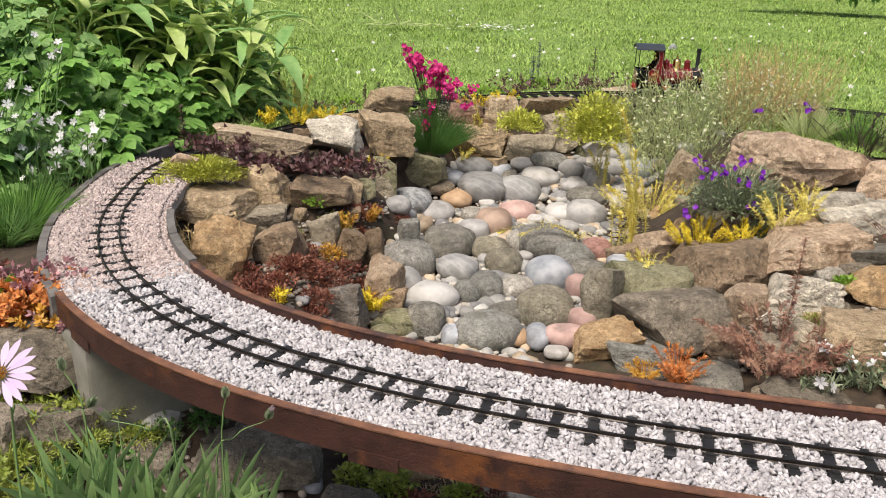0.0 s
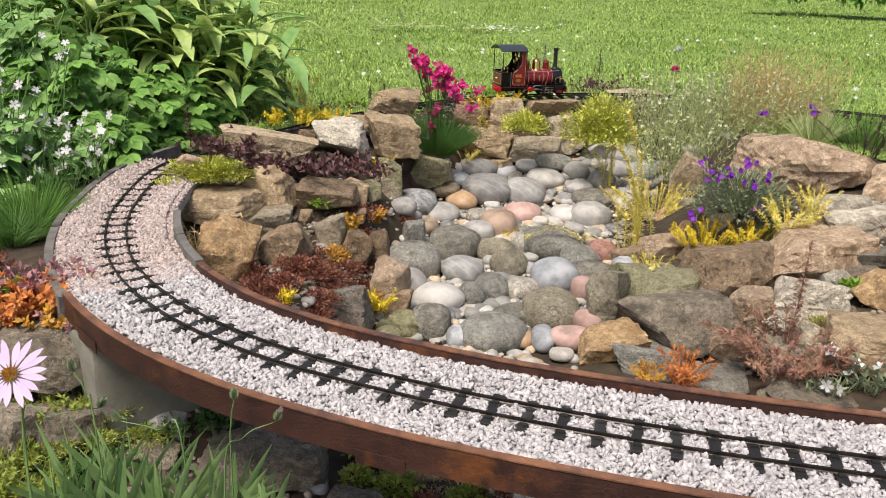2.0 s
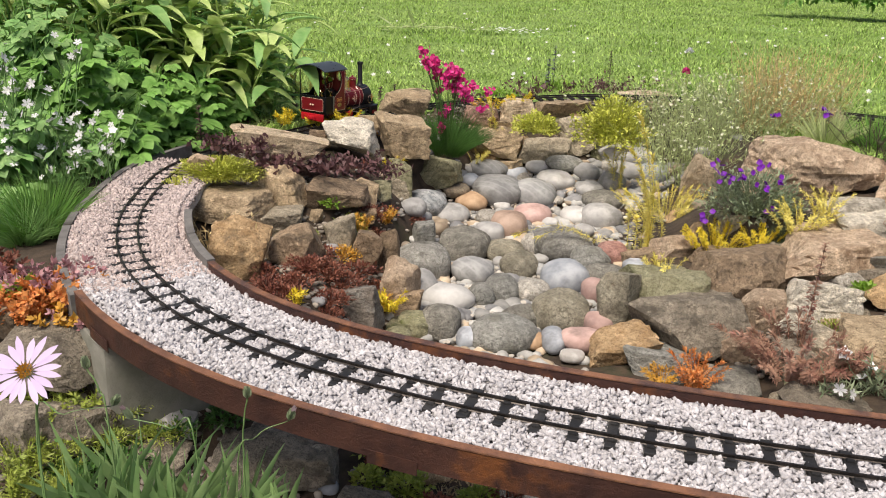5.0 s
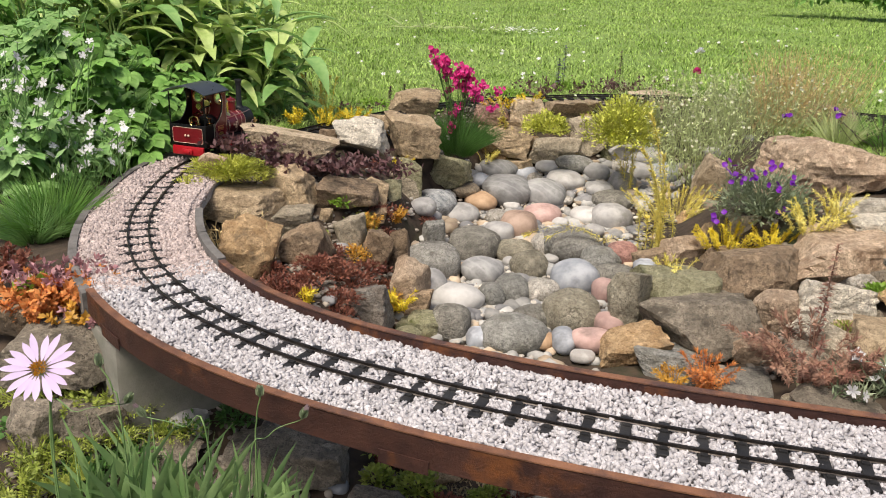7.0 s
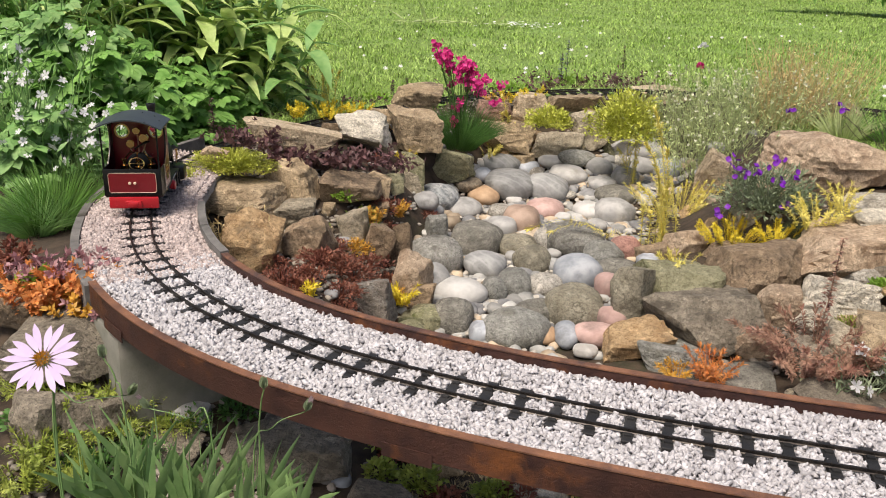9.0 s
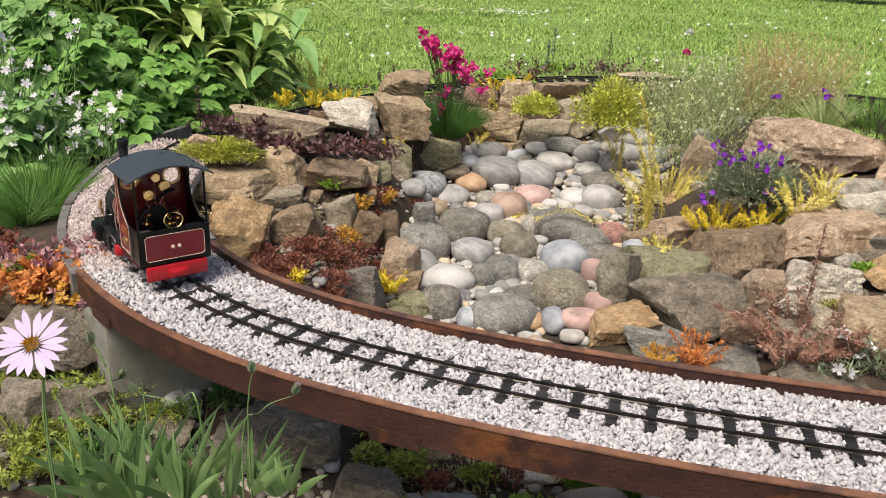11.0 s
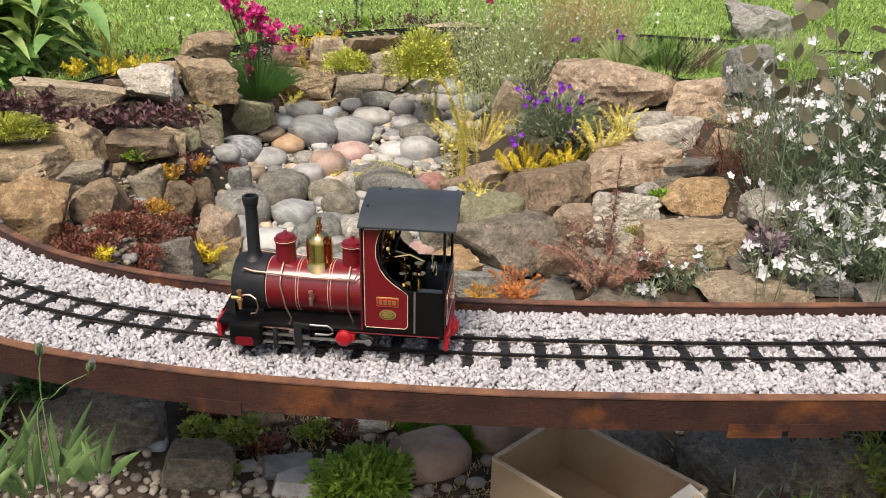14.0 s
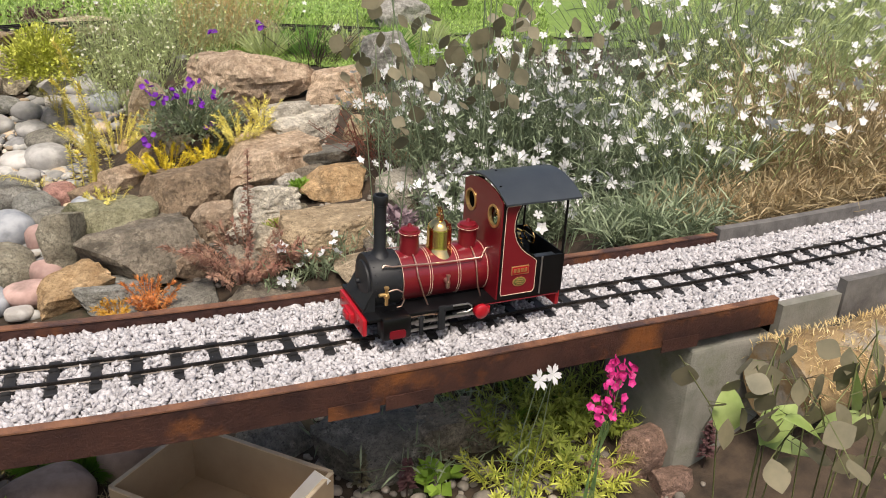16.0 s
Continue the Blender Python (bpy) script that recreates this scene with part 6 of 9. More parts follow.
pebble(-0.016, 0.924, -0.269, 0.023, 0.026, 0.014, -5, "white", 265)
pebble(-0.175, 0.986, -0.253, 0.031, 0.038, 0.019, -8, "bluegrey", 266)
pebble(-0.058, 1.033, -0.265, 0.023, 0.027, 0.014, 2, "grey", 267)
pebble(0.255, 0.845, -0.266, 0.028, 0.025, 0.014, 13, "grey", 268)
pebble(-0.243, 1.085, -0.234, 0.037, 0.023, 0.011, -5, "grey", 269)
pebble(-0.027, 0.948, -0.270, 0.020, 0.019, 0.010, -3, "cream", 270)
rock(0.908, 0.568, -0.230, 0.087, 0.065, 0.091, 8, "redbrown", 271)
rock(0.921, 0.514, -0.241, 0.069, 0.051, 0.037, -2, "redbrown", 272)
rock(0.854, 0.570, -0.244, 0.059, 0.045, 0.041, -9, "redbrown", 273)
rock(0.800, 0.669, -0.243, 0.078, 0.058, 0.048, 13, "dark", 274)
rock(0.771, 0.741, -0.239, 0.106, 0.080, 0.051, 12, "dark", 275)
rock(-0.599, 1.072, -0.094, 0.195, 0.146, 0.083, 9, "dark", 276)
rock(-0.528, 0.986, -0.168, 0.121, 0.091, 0.081, 0, "dark", 277)
rock(-0.253, 1.016, -0.231, 0.182, 0.137, 0.079, 6, "dark", 278)
rock(-0.592, 0.954, -0.161, 0.093, 0.070, 0.088, -13, "dark", 279)
rock(-0.431, 0.998, -0.217, 0.112, 0.084, 0.040, 14, "dark", 280)
rock(-0.696, 1.128, -0.073, 0.103, 0.077, 0.059, -2, "brown", 281)
rock(-0.413, 1.049, -0.196, 0.057, 0.043, 0.036, 3, "grey", 282)
rock(-0.199, 1.833, -0.212, 0.073, 0.055, 0.044, 7, "greysand", 283)
rock(-0.310, 1.373, -0.165, 0.043, 0.032, 0.031, 4, "sand", 284)
rock(-0.223, 1.452, -0.221, 0.042, 0.031, 0.038, -13, "sand", 285)
rock(-0.253, 1.415, -0.193, 0.049, 0.037, 0.030, -2, "moss", 286)
rock(-0.388, 1.652, -0.150, 0.051, 0.038, 0.046, 10, "moss", 287)
rock(-0.274, 1.386, -0.180, 0.046, 0.035, 0.031, 7, "greysand", 288)
rock(-0.205, 1.831, -0.204, 0.062, 0.046, 0.046, 10, "greysand", 289)
rock(-0.268, 1.481, -0.169, 0.036, 0.027, 0.027, -3, "dark", 290)
rock(-0.482, 1.785, -0.085, 0.044, 0.033, 0.040, -9, "brown", 291)
rock(-0.321, 1.413, -0.158, 0.038, 0.028, 0.027, 6, "moss", 292)
rock(-0.415, 1.630, -0.145, 0.066, 0.049, 0.058, 5, "brown", 293)
rock(-0.198, 1.544, -0.240, 0.039, 0.030, 0.023, 4, "greysand", 294)
rock(-0.252, 1.651, -0.186, 0.042, 0.031, 0.031, -10, "brown", 295)
rock(-0.298, 1.681, -0.167, 0.058, 0.044, 0.035, 5, "brown", 296)
rock(-0.337, 1.753, -0.139, 0.053, 0.040, 0.037, -12, "sand", 297)
rock(-0.338, 1.565, -0.156, 0.034, 0.026, 0.022, 0, "sand", 298)
rock(-0.437, 1.849, -0.081, 0.062, 0.046, 0.046, 6, "sand", 299)
rock(-0.289, 1.377, -0.175, 0.046, 0.034, 0.028, 5, "sand", 300)
rock(-0.397, 1.725, -0.136, 0.061, 0.046, 0.039, -3, "moss", 301)
rock(-0.486, 1.660, -0.131, 0.065, 0.049, 0.056, 7, "dark", 302)
rock(-0.240, 1.674, -0.198, 0.034, 0.026, 0.023, -8, "sando", 303)
rock(-0.224, 1.855, -0.165, 0.057, 0.043, 0.050, 2, "sand", 304)
rock(0.472, 1.451, -0.270, 0.051, 0.038, 0.038, 6, "sand", 305)
rock(0.644, 1.805, -0.200, 0.072, 0.054, 0.065, -12, "sand", 306)
rock(0.781, 1.606, -0.197, 0.058, 0.044, 0.049, 4, "sando", 307)
rock(0.803, 1.741, -0.158, 0.073, 0.055, 0.049, 5, "brown", 308)
rock(0.866, 1.645, -0.168, 0.057, 0.042, 0.049, -7, "brown", 309)
rock(0.632, 1.375, -0.249, 0.044, 0.033, 0.037, 1, "moss", 310)
rock(0.473, 1.365, -0.281, 0.054, 0.041, 0.038, -10, "greysand", 311)
rock(0.311, 1.355, -0.283, 0.050, 0.038, 0.034, 1, "sando", 312)
rock(0.613, 1.403, -0.249, 0.052, 0.039, 0.046, 4, "dark", 313)
rock(0.494, 1.610, -0.219, 0.044, 0.033, 0.032, 12, "greysand", 314)
rock(0.646, 1.346, -0.244, 0.051, 0.038, 0.043, 8, "sand", 315)
rock(0.741, 1.780, -0.175, 0.062, 0.046, 0.036, 14, "moss", 316)
rock(0.596, 1.306, -0.262, 0.045, 0.034, 0.041, 12, "greysand", 317)
rock(0.877, 1.672, -0.157, 0.069, 0.051, 0.047, 13, "brown", 318)
rock(0.589, 1.807, -0.210, 0.039, 0.029, 0.033, -8, "sando", 319)
rock(0.370, 1.522, -0.269, 0.041, 0.031, 0.036, 9, "sando", 320)
rock(0.377, 1.533, -0.263, 0.062, 0.046, 0.047, 4, "moss", 321)
rock(0.695, 1.411, -0.224, 0.059, 0.044, 0.038, -5, "sando", 322)
rock(0.776, 1.494, -0.197, 0.065, 0.049, 0.053, -6, "dark", 323)
rock(0.878, 1.699, -0.146, 0.070, 0.053, 0.048, -7, "sando", 324)
rock(0.804, 1.684, -0.184, 0.054, 0.041, 0.034, -1, "greysand", 325)
rock(0.467, 1.558, -0.232, 0.060, 0.045, 0.042, -13, "sando", 326)
rock(0.763, 1.494, -0.199, 0.066, 0.049, 0.055, 4, "sand", 327)
rock(0.730, 1.650, -0.204, 0.055, 0.041, 0.050, 12, "moss", 328)
rock(0.846, 1.647, -0.176, 0.046, 0.035, 0.031, -7, "brown", 329)
rock(0.401, 1.480, -0.274, 0.042, 0.032, 0.037, 14, "sand", 330)
rock(0.404, 1.367, -0.285, 0.040, 0.030, 0.023, -4, "dark", 331)
rock(0.807, 1.705, -0.174, 0.047, 0.035, 0.043, -10, "brown", 332)
rock(0.518, 1.483, -0.249, 0.050, 0.038, 0.037, 12, "greysand", 333)
rock(0.345, 1.669, -0.255, 0.050, 0.038, 0.041, -2, "moss", 334)
rock(0.781, 1.787, -0.147, 0.042, 0.032, 0.028, -5, "dark", 335)
rock(0.670, 1.400, -0.231, 0.062, 0.046, 0.044, 12, "greysand", 336)
rock(0.598, 1.784, -0.204, 0.071, 0.053, 0.063, -13, "dark", 337)
rock(0.636, 1.349, -0.249, 0.049, 0.036, 0.042, 7, "moss", 338)
rock(0.464, 1.448, -0.272, 0.056, 0.042, 0.044, -6, "moss", 339)
rock(0.731, 1.709, -0.207, 0.039, 0.029, 0.027, 9, "moss", 340)
rock(0.379, 1.371, -0.282, 0.046, 0.035, 0.039, 3, "brown", 341)
rock(0.662, 1.346, -0.241, 0.049, 0.036, 0.041, 3, "moss", 342)
rock(0.814, 1.529, -0.190, 0.059, 0.044, 0.053, 8, "greysand", 343)
rock(0.353, 1.595, -0.257, 0.063, 0.047, 0.048, 6, "dark", 344)
rock(0.375, 1.329, -0.283, 0.043, 0.033, 0.031, 4, "dark", 345)
rock(0.489, 1.340, -0.281, 0.043, 0.032, 0.037, -7, "brown", 346)
rock(0.880, 1.742, -0.126, 0.065, 0.049, 0.041, -6, "moss", 347)
rock(0.790, 1.601, -0.196, 0.061, 0.046, 0.042, -8, "sand", 348)
rock(0.598, 1.433, -0.249, 0.049, 0.037, 0.034, -4, "greysand", 349)
rock(0.401, 1.661, -0.231, 0.062, 0.046, 0.046, 11, "sando", 350)
rock(0.350, 1.496, -0.276, 0.061, 0.046, 0.038, 4, "brown", 351)
rock(0.277, 1.339, -0.284, 0.047, 0.035, 0.031, -6, "moss", 352)
rock(0.613, 1.972, -0.154, 0.058, 0.043, 0.044, 8, "sando", 353)
rock(0.644, 2.229, -0.195, 0.052, 0.039, 0.044, 3, "sand", 354)
rock(0.596, 1.920, -0.182, 0.043, 0.032, 0.035, -8, "moss", 355)
rock(0.731, 1.819, -0.155, 0.051, 0.038, 0.041, -6, "greysand", 356)
rock(0.887, 1.750, -0.122, 0.061, 0.046, 0.050, -6, "sando", 357)
rock(0.513, 1.817, -0.210, 0.055, 0.041, 0.049, 3, "moss", 358)
rock(0.629, 2.231, -0.204, 0.070, 0.053, 0.054, -2, "sando", 359)
rock(0.684, 1.974, -0.113, 0.066, 0.050, 0.043, 12, "moss", 360)
rock(0.970, 1.953, -0.093, 0.042, 0.032, 0.033, -3, "moss", 361)
rock(0.997, 2.015, -0.086, 0.065, 0.049, 0.051, -10, "dark", 362)
rock(0.793, 2.037, -0.093, 0.064, 0.048, 0.041, 13, "sand", 363)
rock(0.963, 1.942, -0.096, 0.045, 0.034, 0.027, -12, "brown", 364)
rock(0.857, 1.727, -0.136, 0.066, 0.050, 0.056, 7, "brown", 365)
rock(0.760, 1.801, -0.145, 0.048, 0.036, 0.040, -10, "dark", 366)
rock(0.855, 1.808, -0.105, 0.064, 0.048, 0.038, -4, "brown", 367)
rock(0.674, 1.927, -0.122, 0.077, 0.058, 0.068, -5, "greysand", 368)
rock(0.072, 2.796, -0.140, 0.064, 0.048, 0.051, 8, "dark", 369)
rock(0.122, 2.818, -0.103, 0.072, 0.054, 0.059, 9, "moss", 370)
rock(0.538, 2.917, -0.037, 0.068, 0.051, 0.048, -5, "greysand", 371)
rock(0.504, 2.837, -0.139, 0.108, 0.081, 0.078, 6, "moss", 372)
rock(0.528, 2.883, -0.072, 0.070, 0.053, 0.062, 12, "sand", 373)
rock(0.418, 2.880, -0.058, 0.073, 0.055, 0.064, -11, "sando", 374)
rock(0.319, 2.943, -0.050, 0.069, 0.052, 0.054, 12, "sando", 375)
rock(0.316, 2.884, -0.080, 0.099, 0.074, 0.069, -1, "moss", 376)
rock(0.200, 2.818, -0.138, 0.082, 0.062, 0.071, -5, "sando", 377)
rock(0.429, 2.835, -0.108, 0.092, 0.069, 0.080, 2, "greysand", 378)
rock(0.097, 2.774, -0.195, 0.102, 0.076, 0.072, 3, "sando", 379)
rock(0.317, 2.817, -0.152, 0.065, 0.049, 0.042, -8, "brown", 380)
tuft("thrift", -0.042, 2.558, -0.109, 0.1500, 0.1500, 1900, 0.0014, "tuft", "dark green grassy tuft of thrift with magenta flowers", 3, 0.95, 0.75)
thrift_flowers(-0.042, 2.558, -0.109, 0.0018)
mound("lime_cushion", 0.469, 2.535, -0.045, 0.1360, 0.1084, 0.1500, 3200, 0.012, 0.008, "lime", "rounded lime-yellow cushion plant between the rocks", 4)
mound("lime_cushion", 0.245, 2.645, -0.046, 0.0938, 0.0750, 0.0675, 1500, 0.011, 0.0075, "lime", "small lime-yellow cushion plant on the rocks", 5)
mound("yellow_stonecrop", -0.546, 1.780, -0.005, 0.1150, 0.0750, 0.0480, 5200, 0.0056, 0.003, "lime", "yellow-green stonecrop spreading over a sandstone rock", 6)
mound("yellow_stonecrop", -0.614, 1.703, -0.042, 0.0520, 0.0560, 0.0560, 2400, 0.0056, 0.003, "lime", "yellow-green stonecrop trailing over the edging", 7)
airy("purple_bugle", -0.374, 1.896, -0.001, 0.1034, 0.0552, 0.031, 35, "ajuga", "dark purple-leaved bugle creeping between rocks", 8, None, 0.0009, 1.1, 0.017, 0.0095, 8)
airy("purple_bugle", -0.244, 2.060, -0.058, 0.0890, 0.0594, 0.053, 35, "ajuga", "dark purple-leaved bugle creeping between rocks", 9, None, 0.0009, 1.1, 0.017, 0.0095, 8)
airy("purple_bugle", 0.449, 3.359, -0.036, 0.1898, 0.1186, 0.071, 45, "ajuga", "dark purple-leaved bugle beside the lawn", 10, None, 0.0009, 1.1, 0.017, 0.0095, 8)
airy("purple_bugle", -0.530, 1.851, 0.050, 0.0601, 0.0492, 0.031, 23, "ajuga", "dark purple-leaved bugle beside the rocks", 19, None, 0.0009, 1.1, 0.017, 0.0095, 8)
spire("flower_spike", -0.554, 2.708, -0.053, 0.1558, 0.012, 110, 0.013, "ajuga", "dark faded flower spike of bugle", 20, "darkstem")
spire("flower_spike", 0.374, 3.413, -0.030, 0.1802, 0.012, 110, 0.013, "violetblue", "violet-blue flower spike of bugle", 21, "darkstem")
spire("flower_spike", 0.343, 3.331, -0.030, 0.1407, 0.012, 110, 0.013, "violetblue", "violet-blue flower spike of bugle", 22, "darkstem")
spire("flower_spike", 0.599, 3.397, -0.030, 0.1690, 0.012, 110, 0.013, "ajuga", "dark faded flower spike of bugle", 23, "darkstem")
spire("flower_spike", -0.291, 2.921, -0.062, 0.0992, 0.012, 110, 0.013, "ajuga", "dark faded flower spike of bugle", 24, "darkstem")
spire("flower_spike", -0.241, 2.926, -0.060, 0.1033, 0.012, 110, 0.013, "ajuga", "dark faded flower spike of bugle", 25, "darkstem")
spire("flower_spike", -0.686, 2.102, -0.043, 0.1337, 0.012, 110, 0.013, "ajuga", "dark faded flower spike of bugle", 26, "darkstem")
yellow_spires(-0.485, 2.684, -0.049, 0.2500, 10, 0.03, 31)
yellow_spires(0.467, 1.972, -0.206, 0.3414, 12, 0.035, 32)
yellow_spires(0.513, 2.569, -0.204, 0.2626, 7, 0.03, 33)
yellow_spires(0.128, 2.772, -0.195, 0.2176, 8, 0.03, 34)
sedum("yellow_sedum", 0.594, 2.247, -0.204, 0.1008, 0.0672, 0.1008, 40, 0.0085, 0.0023, "yellowsed", "yellow needle-leaved stonecrop between the cobbles", 35)
sedum("yellow_sedum", 0.628, 1.866, -0.149, 0.0717, 0.0430, 0.0488, 34, 0.0085, 0.0023, "yellow", "bright yellow needle-leaved stonecrop on the rock", 36)
sedum("yellow_sedum", 0.713, 1.819, -0.129, 0.0398, 0.0313, 0.0426, 20, 0.0085, 0.0023, "yellow", "bright yellow needle-leaved stonecrop on the rock", 37)
sedum("yellow_sedum", 0.794, 1.810, -0.078, 0.0570, 0.0371, 0.0656, 22, 0.0085, 0.0023, "yellowsed", "yellow needle-leaved stonecrop beside the rock", 38)
sedum("yellow_sedum", 0.849, 1.820, -0.040, 0.0374, 0.0288, 0.0490, 14, 0.0085, 0.0023, "yellowsed", "yellow needle-leaved stonecrop beside the rock", 39)
sedum("yellow_sedum", 0.450, 1.670, -0.158, 0.0384, 0.0256, 0.0384, 16, 0.0085, 0.0023, "yellowsed", "yellow stonecrop trailing onto the cobbles", 40)
trailing(0.349, 2.045, -0.214, 0.1972, 41)
sedum("golden_sedum", -0.198, 2.404, -0.067, 0.0206, 0.0171, 0.0582, 14, 0.0085, 0.0028, "gold", "golden orange stonecrop tuft among the rocks", 50)
sedum("golden_sedum", -0.148, 2.435, -0.091, 0.0174, 0.0156, 0.0347, 10, 0.0085, 0.0028, "gold", "golden orange stonecrop tuft among the rocks", 51)
sedum("golden_sedum", -0.195, 2.313, -0.104, 0.0199, 0.0166, 0.0265, 10, 0.0085, 0.0028, "yellow", "bright yellow stonecrop tuft among the rocks", 52)
sedum("golden_sedum", -0.180, 1.941, -0.141, 0.0142, 0.0128, 0.0284, 10, 0.0085, 0.0028, "gold", "golden orange stonecrop tuft among the rocks", 53)
sedum("golden_sedum", -0.349, 2.394, 0.001, 0.0359, 0.0307, 0.0444, 18, 0.0085, 0.0028, "yellow", "bright yellow stonecrop tuft among the rocks", 54)
sedum("golden_sedum", -0.436, 2.409, 0.004, 0.0414, 0.0345, 0.0414, 16, 0.0085, 0.0028, "yellow", "bright yellow stonecrop tuft among the rocks", 55)
sedum("golden_sedum", -0.524, 2.409, 0.004, 0.0261, 0.0226, 0.0313, 12, 0.0085, 0.0028, "yellow", "bright yellow stonecrop tuft among the rocks", 56)
sedum("golden_sedum", -0.140, 1.588, -0.224, 0.0169, 0.0145, 0.0362, 14, 0.0085, 0.0028, "yellow", "bright yellow stonecrop tuft among the rocks", 57)
sedum("golden_sedum", 0.109, 2.846, -0.002, 0.0300, 0.0260, 0.0320, 10, 0.0085, 0.0028, "yellow", "bright yellow stonecrop tuft among the rocks", 58)
sedum("golden_sedum", 0.200, 2.886, 0.002, 0.0365, 0.0305, 0.0406, 12, 0.0085, 0.0028, "yellow", "bright yellow stonecrop tuft among the rocks", 59)
sedum("golden_sedum", 0.070, 2.833, -0.010, 0.0259, 0.0219, 0.0279, 8, 0.0085, 0.0028, "gold", "golden orange stonecrop tuft among the rocks", 60)
sedum("orange_sedum", 0.444, 1.329, -0.231, 0.0295, 0.0251, 0.0437, 22, 0.0085, 0.0028, "orange", "orange stonecrop tuft among the rocks", 61)
sedum("golden_sedum", 0.380, 1.317, -0.231, 0.0193, 0.0161, 0.0258, 14, 0.0085, 0.0028, "gold", "golden orange stonecrop tuft among the rocks", 62)
sedum("golden_sedum", -0.290, 1.374, -0.121, 0.0095, 0.0085, 0.0148, 8, 0.0085, 0.0028, "yellow", "bright yellow stonecrop tuft among the rocks", 63)
sedum("golden_sedum", -0.230, 1.827, -0.124, 0.0188, 0.0161, 0.0269, 12, 0.0085, 0.0028, "gold", "golden orange stonecrop tuft among the rocks", 64)
sedum("golden_sedum", 0.058, 2.738, -0.178, 0.0273, 0.0234, 0.0585, 12, 0.0085, 0.0028, "yellowsed", "pale yellow stonecrop tuft among the rocks", 65)
mound("red_stonecrop", -0.274, 1.561, -0.144, 0.0708, 0.0567, 0.0236, 700, 0.009, 0.004, "redsed", "dark red creeping stonecrop between rocks", 70)
mound("red_stonecrop", -0.314, 1.466, -0.132, 0.0449, 0.0359, 0.0225, 400, 0.009, 0.004, "redsed", "dark red creeping stonecrop between rocks", 71)
mound("red_stonecrop", -0.184, 1.850, -0.207, 0.0412, 0.0330, 0.0275, 300, 0.009, 0.004, "redsed", "dark red creeping stonecrop between rocks", 72)
mound("red_stonecrop", -0.244, 1.784, -0.158, 0.0450, 0.0358, 0.0265, 320, 0.009, 0.004, "redsed", "dark red creeping stonecrop between rocks", 73)
mound("red_stonecrop", -0.247, 1.464, -0.165, 0.0561, 0.0449, 0.0225, 450, 0.009, 0.004, "redsed", "dark red creeping stonecrop between rocks", 74)
mound("red_stonecrop", -0.100, 2.081, -0.207, 0.0334, 0.0258, 0.0304, 160, 0.009, 0.004, "redsed", "dark red creeping stonecrop between rocks", 75)
mound("red_stonecrop", -0.257, 2.110, -0.065, 0.0365, 0.0289, 0.0304, 160, 0.009, 0.004, "redsed", "dark red creeping stonecrop between rocks", 76)
mound("red_stonecrop", 0.112, 2.469, -0.249, 0.0286, 0.0214, 0.0357, 90, 0.009, 0.004, "redsed", "dark red creeping stonecrop between rocks", 77)
mound("green_herb", -0.226, 1.792, -0.153, 0.0292, 0.0239, 0.0212, 160, 0.014, 0.008, "bright", "small fresh green herb between rocks", 80)
mound("green_herb", -0.303, 1.824, -0.076, 0.0294, 0.0241, 0.0214, 160, 0.014, 0.008, "bright", "small fresh green herb between rocks", 81)
mound("green_herb", 0.846, 1.571, -0.144, 0.0289, 0.0236, 0.0210, 160, 0.014, 0.008, "bright", "small fresh green herb between rocks", 82)
mound("green_herb", 0.667, 1.770, -0.166, 0.0305, 0.0250, 0.0222, 160, 0.014, 0.008, "bright", "small fresh green herb between rocks", 83)
mound("aubrieta", 0.713, 1.915, -0.080, 0.1397, 0.1029, 0.1176, 1900, 0.014, 0.005, "silver", "grey-green aubrieta cushion with purple flowers", 90, 0.3)
purple_flowers(0.713, 1.915, -0.080, 0.0015)
purple_head(0.934, 2.167, 0.030, 95)
purple_head(0.964, 2.515, 0.057, 96)
purple_head(1.160, 2.594, 0.050, 97)
purple_head(1.165, 2.650, 0.055, 98)
airy("airy_herb", 0.733, 2.827, -0.183, 0.1245, 0.0996, 0.2697, 120, "airy", "fine pale green herb with tiny white flowers", 100, (0.6, 0.011, "budwhite"), 0.0007, 0.5, 0.015, 0.0036, 9)
airy("airy_herb", 0.781, 2.558, -0.069, 0.1514, 0.1211, 0.2271, 120, "airy", "fine pale green herb with tiny white flowers", 101, (0.6, 0.011, "budwhite"), 0.0007, 0.5, 0.015, 0.0036, 9)
airy("airy_herb", 0.958, 2.681, -0.043, 0.1604, 0.1284, 0.2006, 120, "airy", "fine pale green herb with tiny white flowers", 102, (0.6, 0.011, "budwhite"), 0.0007, 0.5, 0.015, 0.0036, 9)
airy("airy_herb", 0.695, 2.458, -0.148, 0.0912, 0.0729, 0.2006, 120, "airy", "fine pale green herb with tiny white flowers", 103, (0.6, 0.011, "budwhite"), 0.0007, 0.5, 0.015, 0.0036, 9)
airy("airy_herb", 0.705, 2.923, -0.103, 0.1061, 0.0849, 0.1909, 120, "airy", "fine pale green herb with tiny white flowers", 104, (0.6, 0.011, "budwhite"), 0.0007, 0.5, 0.015, 0.0036, 9)
airy("airy_herb", 1.115, 2.767, -0.025, 0.1468, 0.1174, 0.1468, 120, "airy", "fine pale green herb with tiny white flowers", 105, (0.6, 0.011, "budwhite"), 0.0007, 0.5, 0.015, 0.0036, 9)
airy("airy_herb", 0.928, 2.899, -0.029, 0.1497, 0.1197, 0.1497, 120, "airy", "fine pale green herb with tiny white flowers", 106, (0.6, 0.011, "budwhite"), 0.0007, 0.5, 0.015, 0.0036, 9)
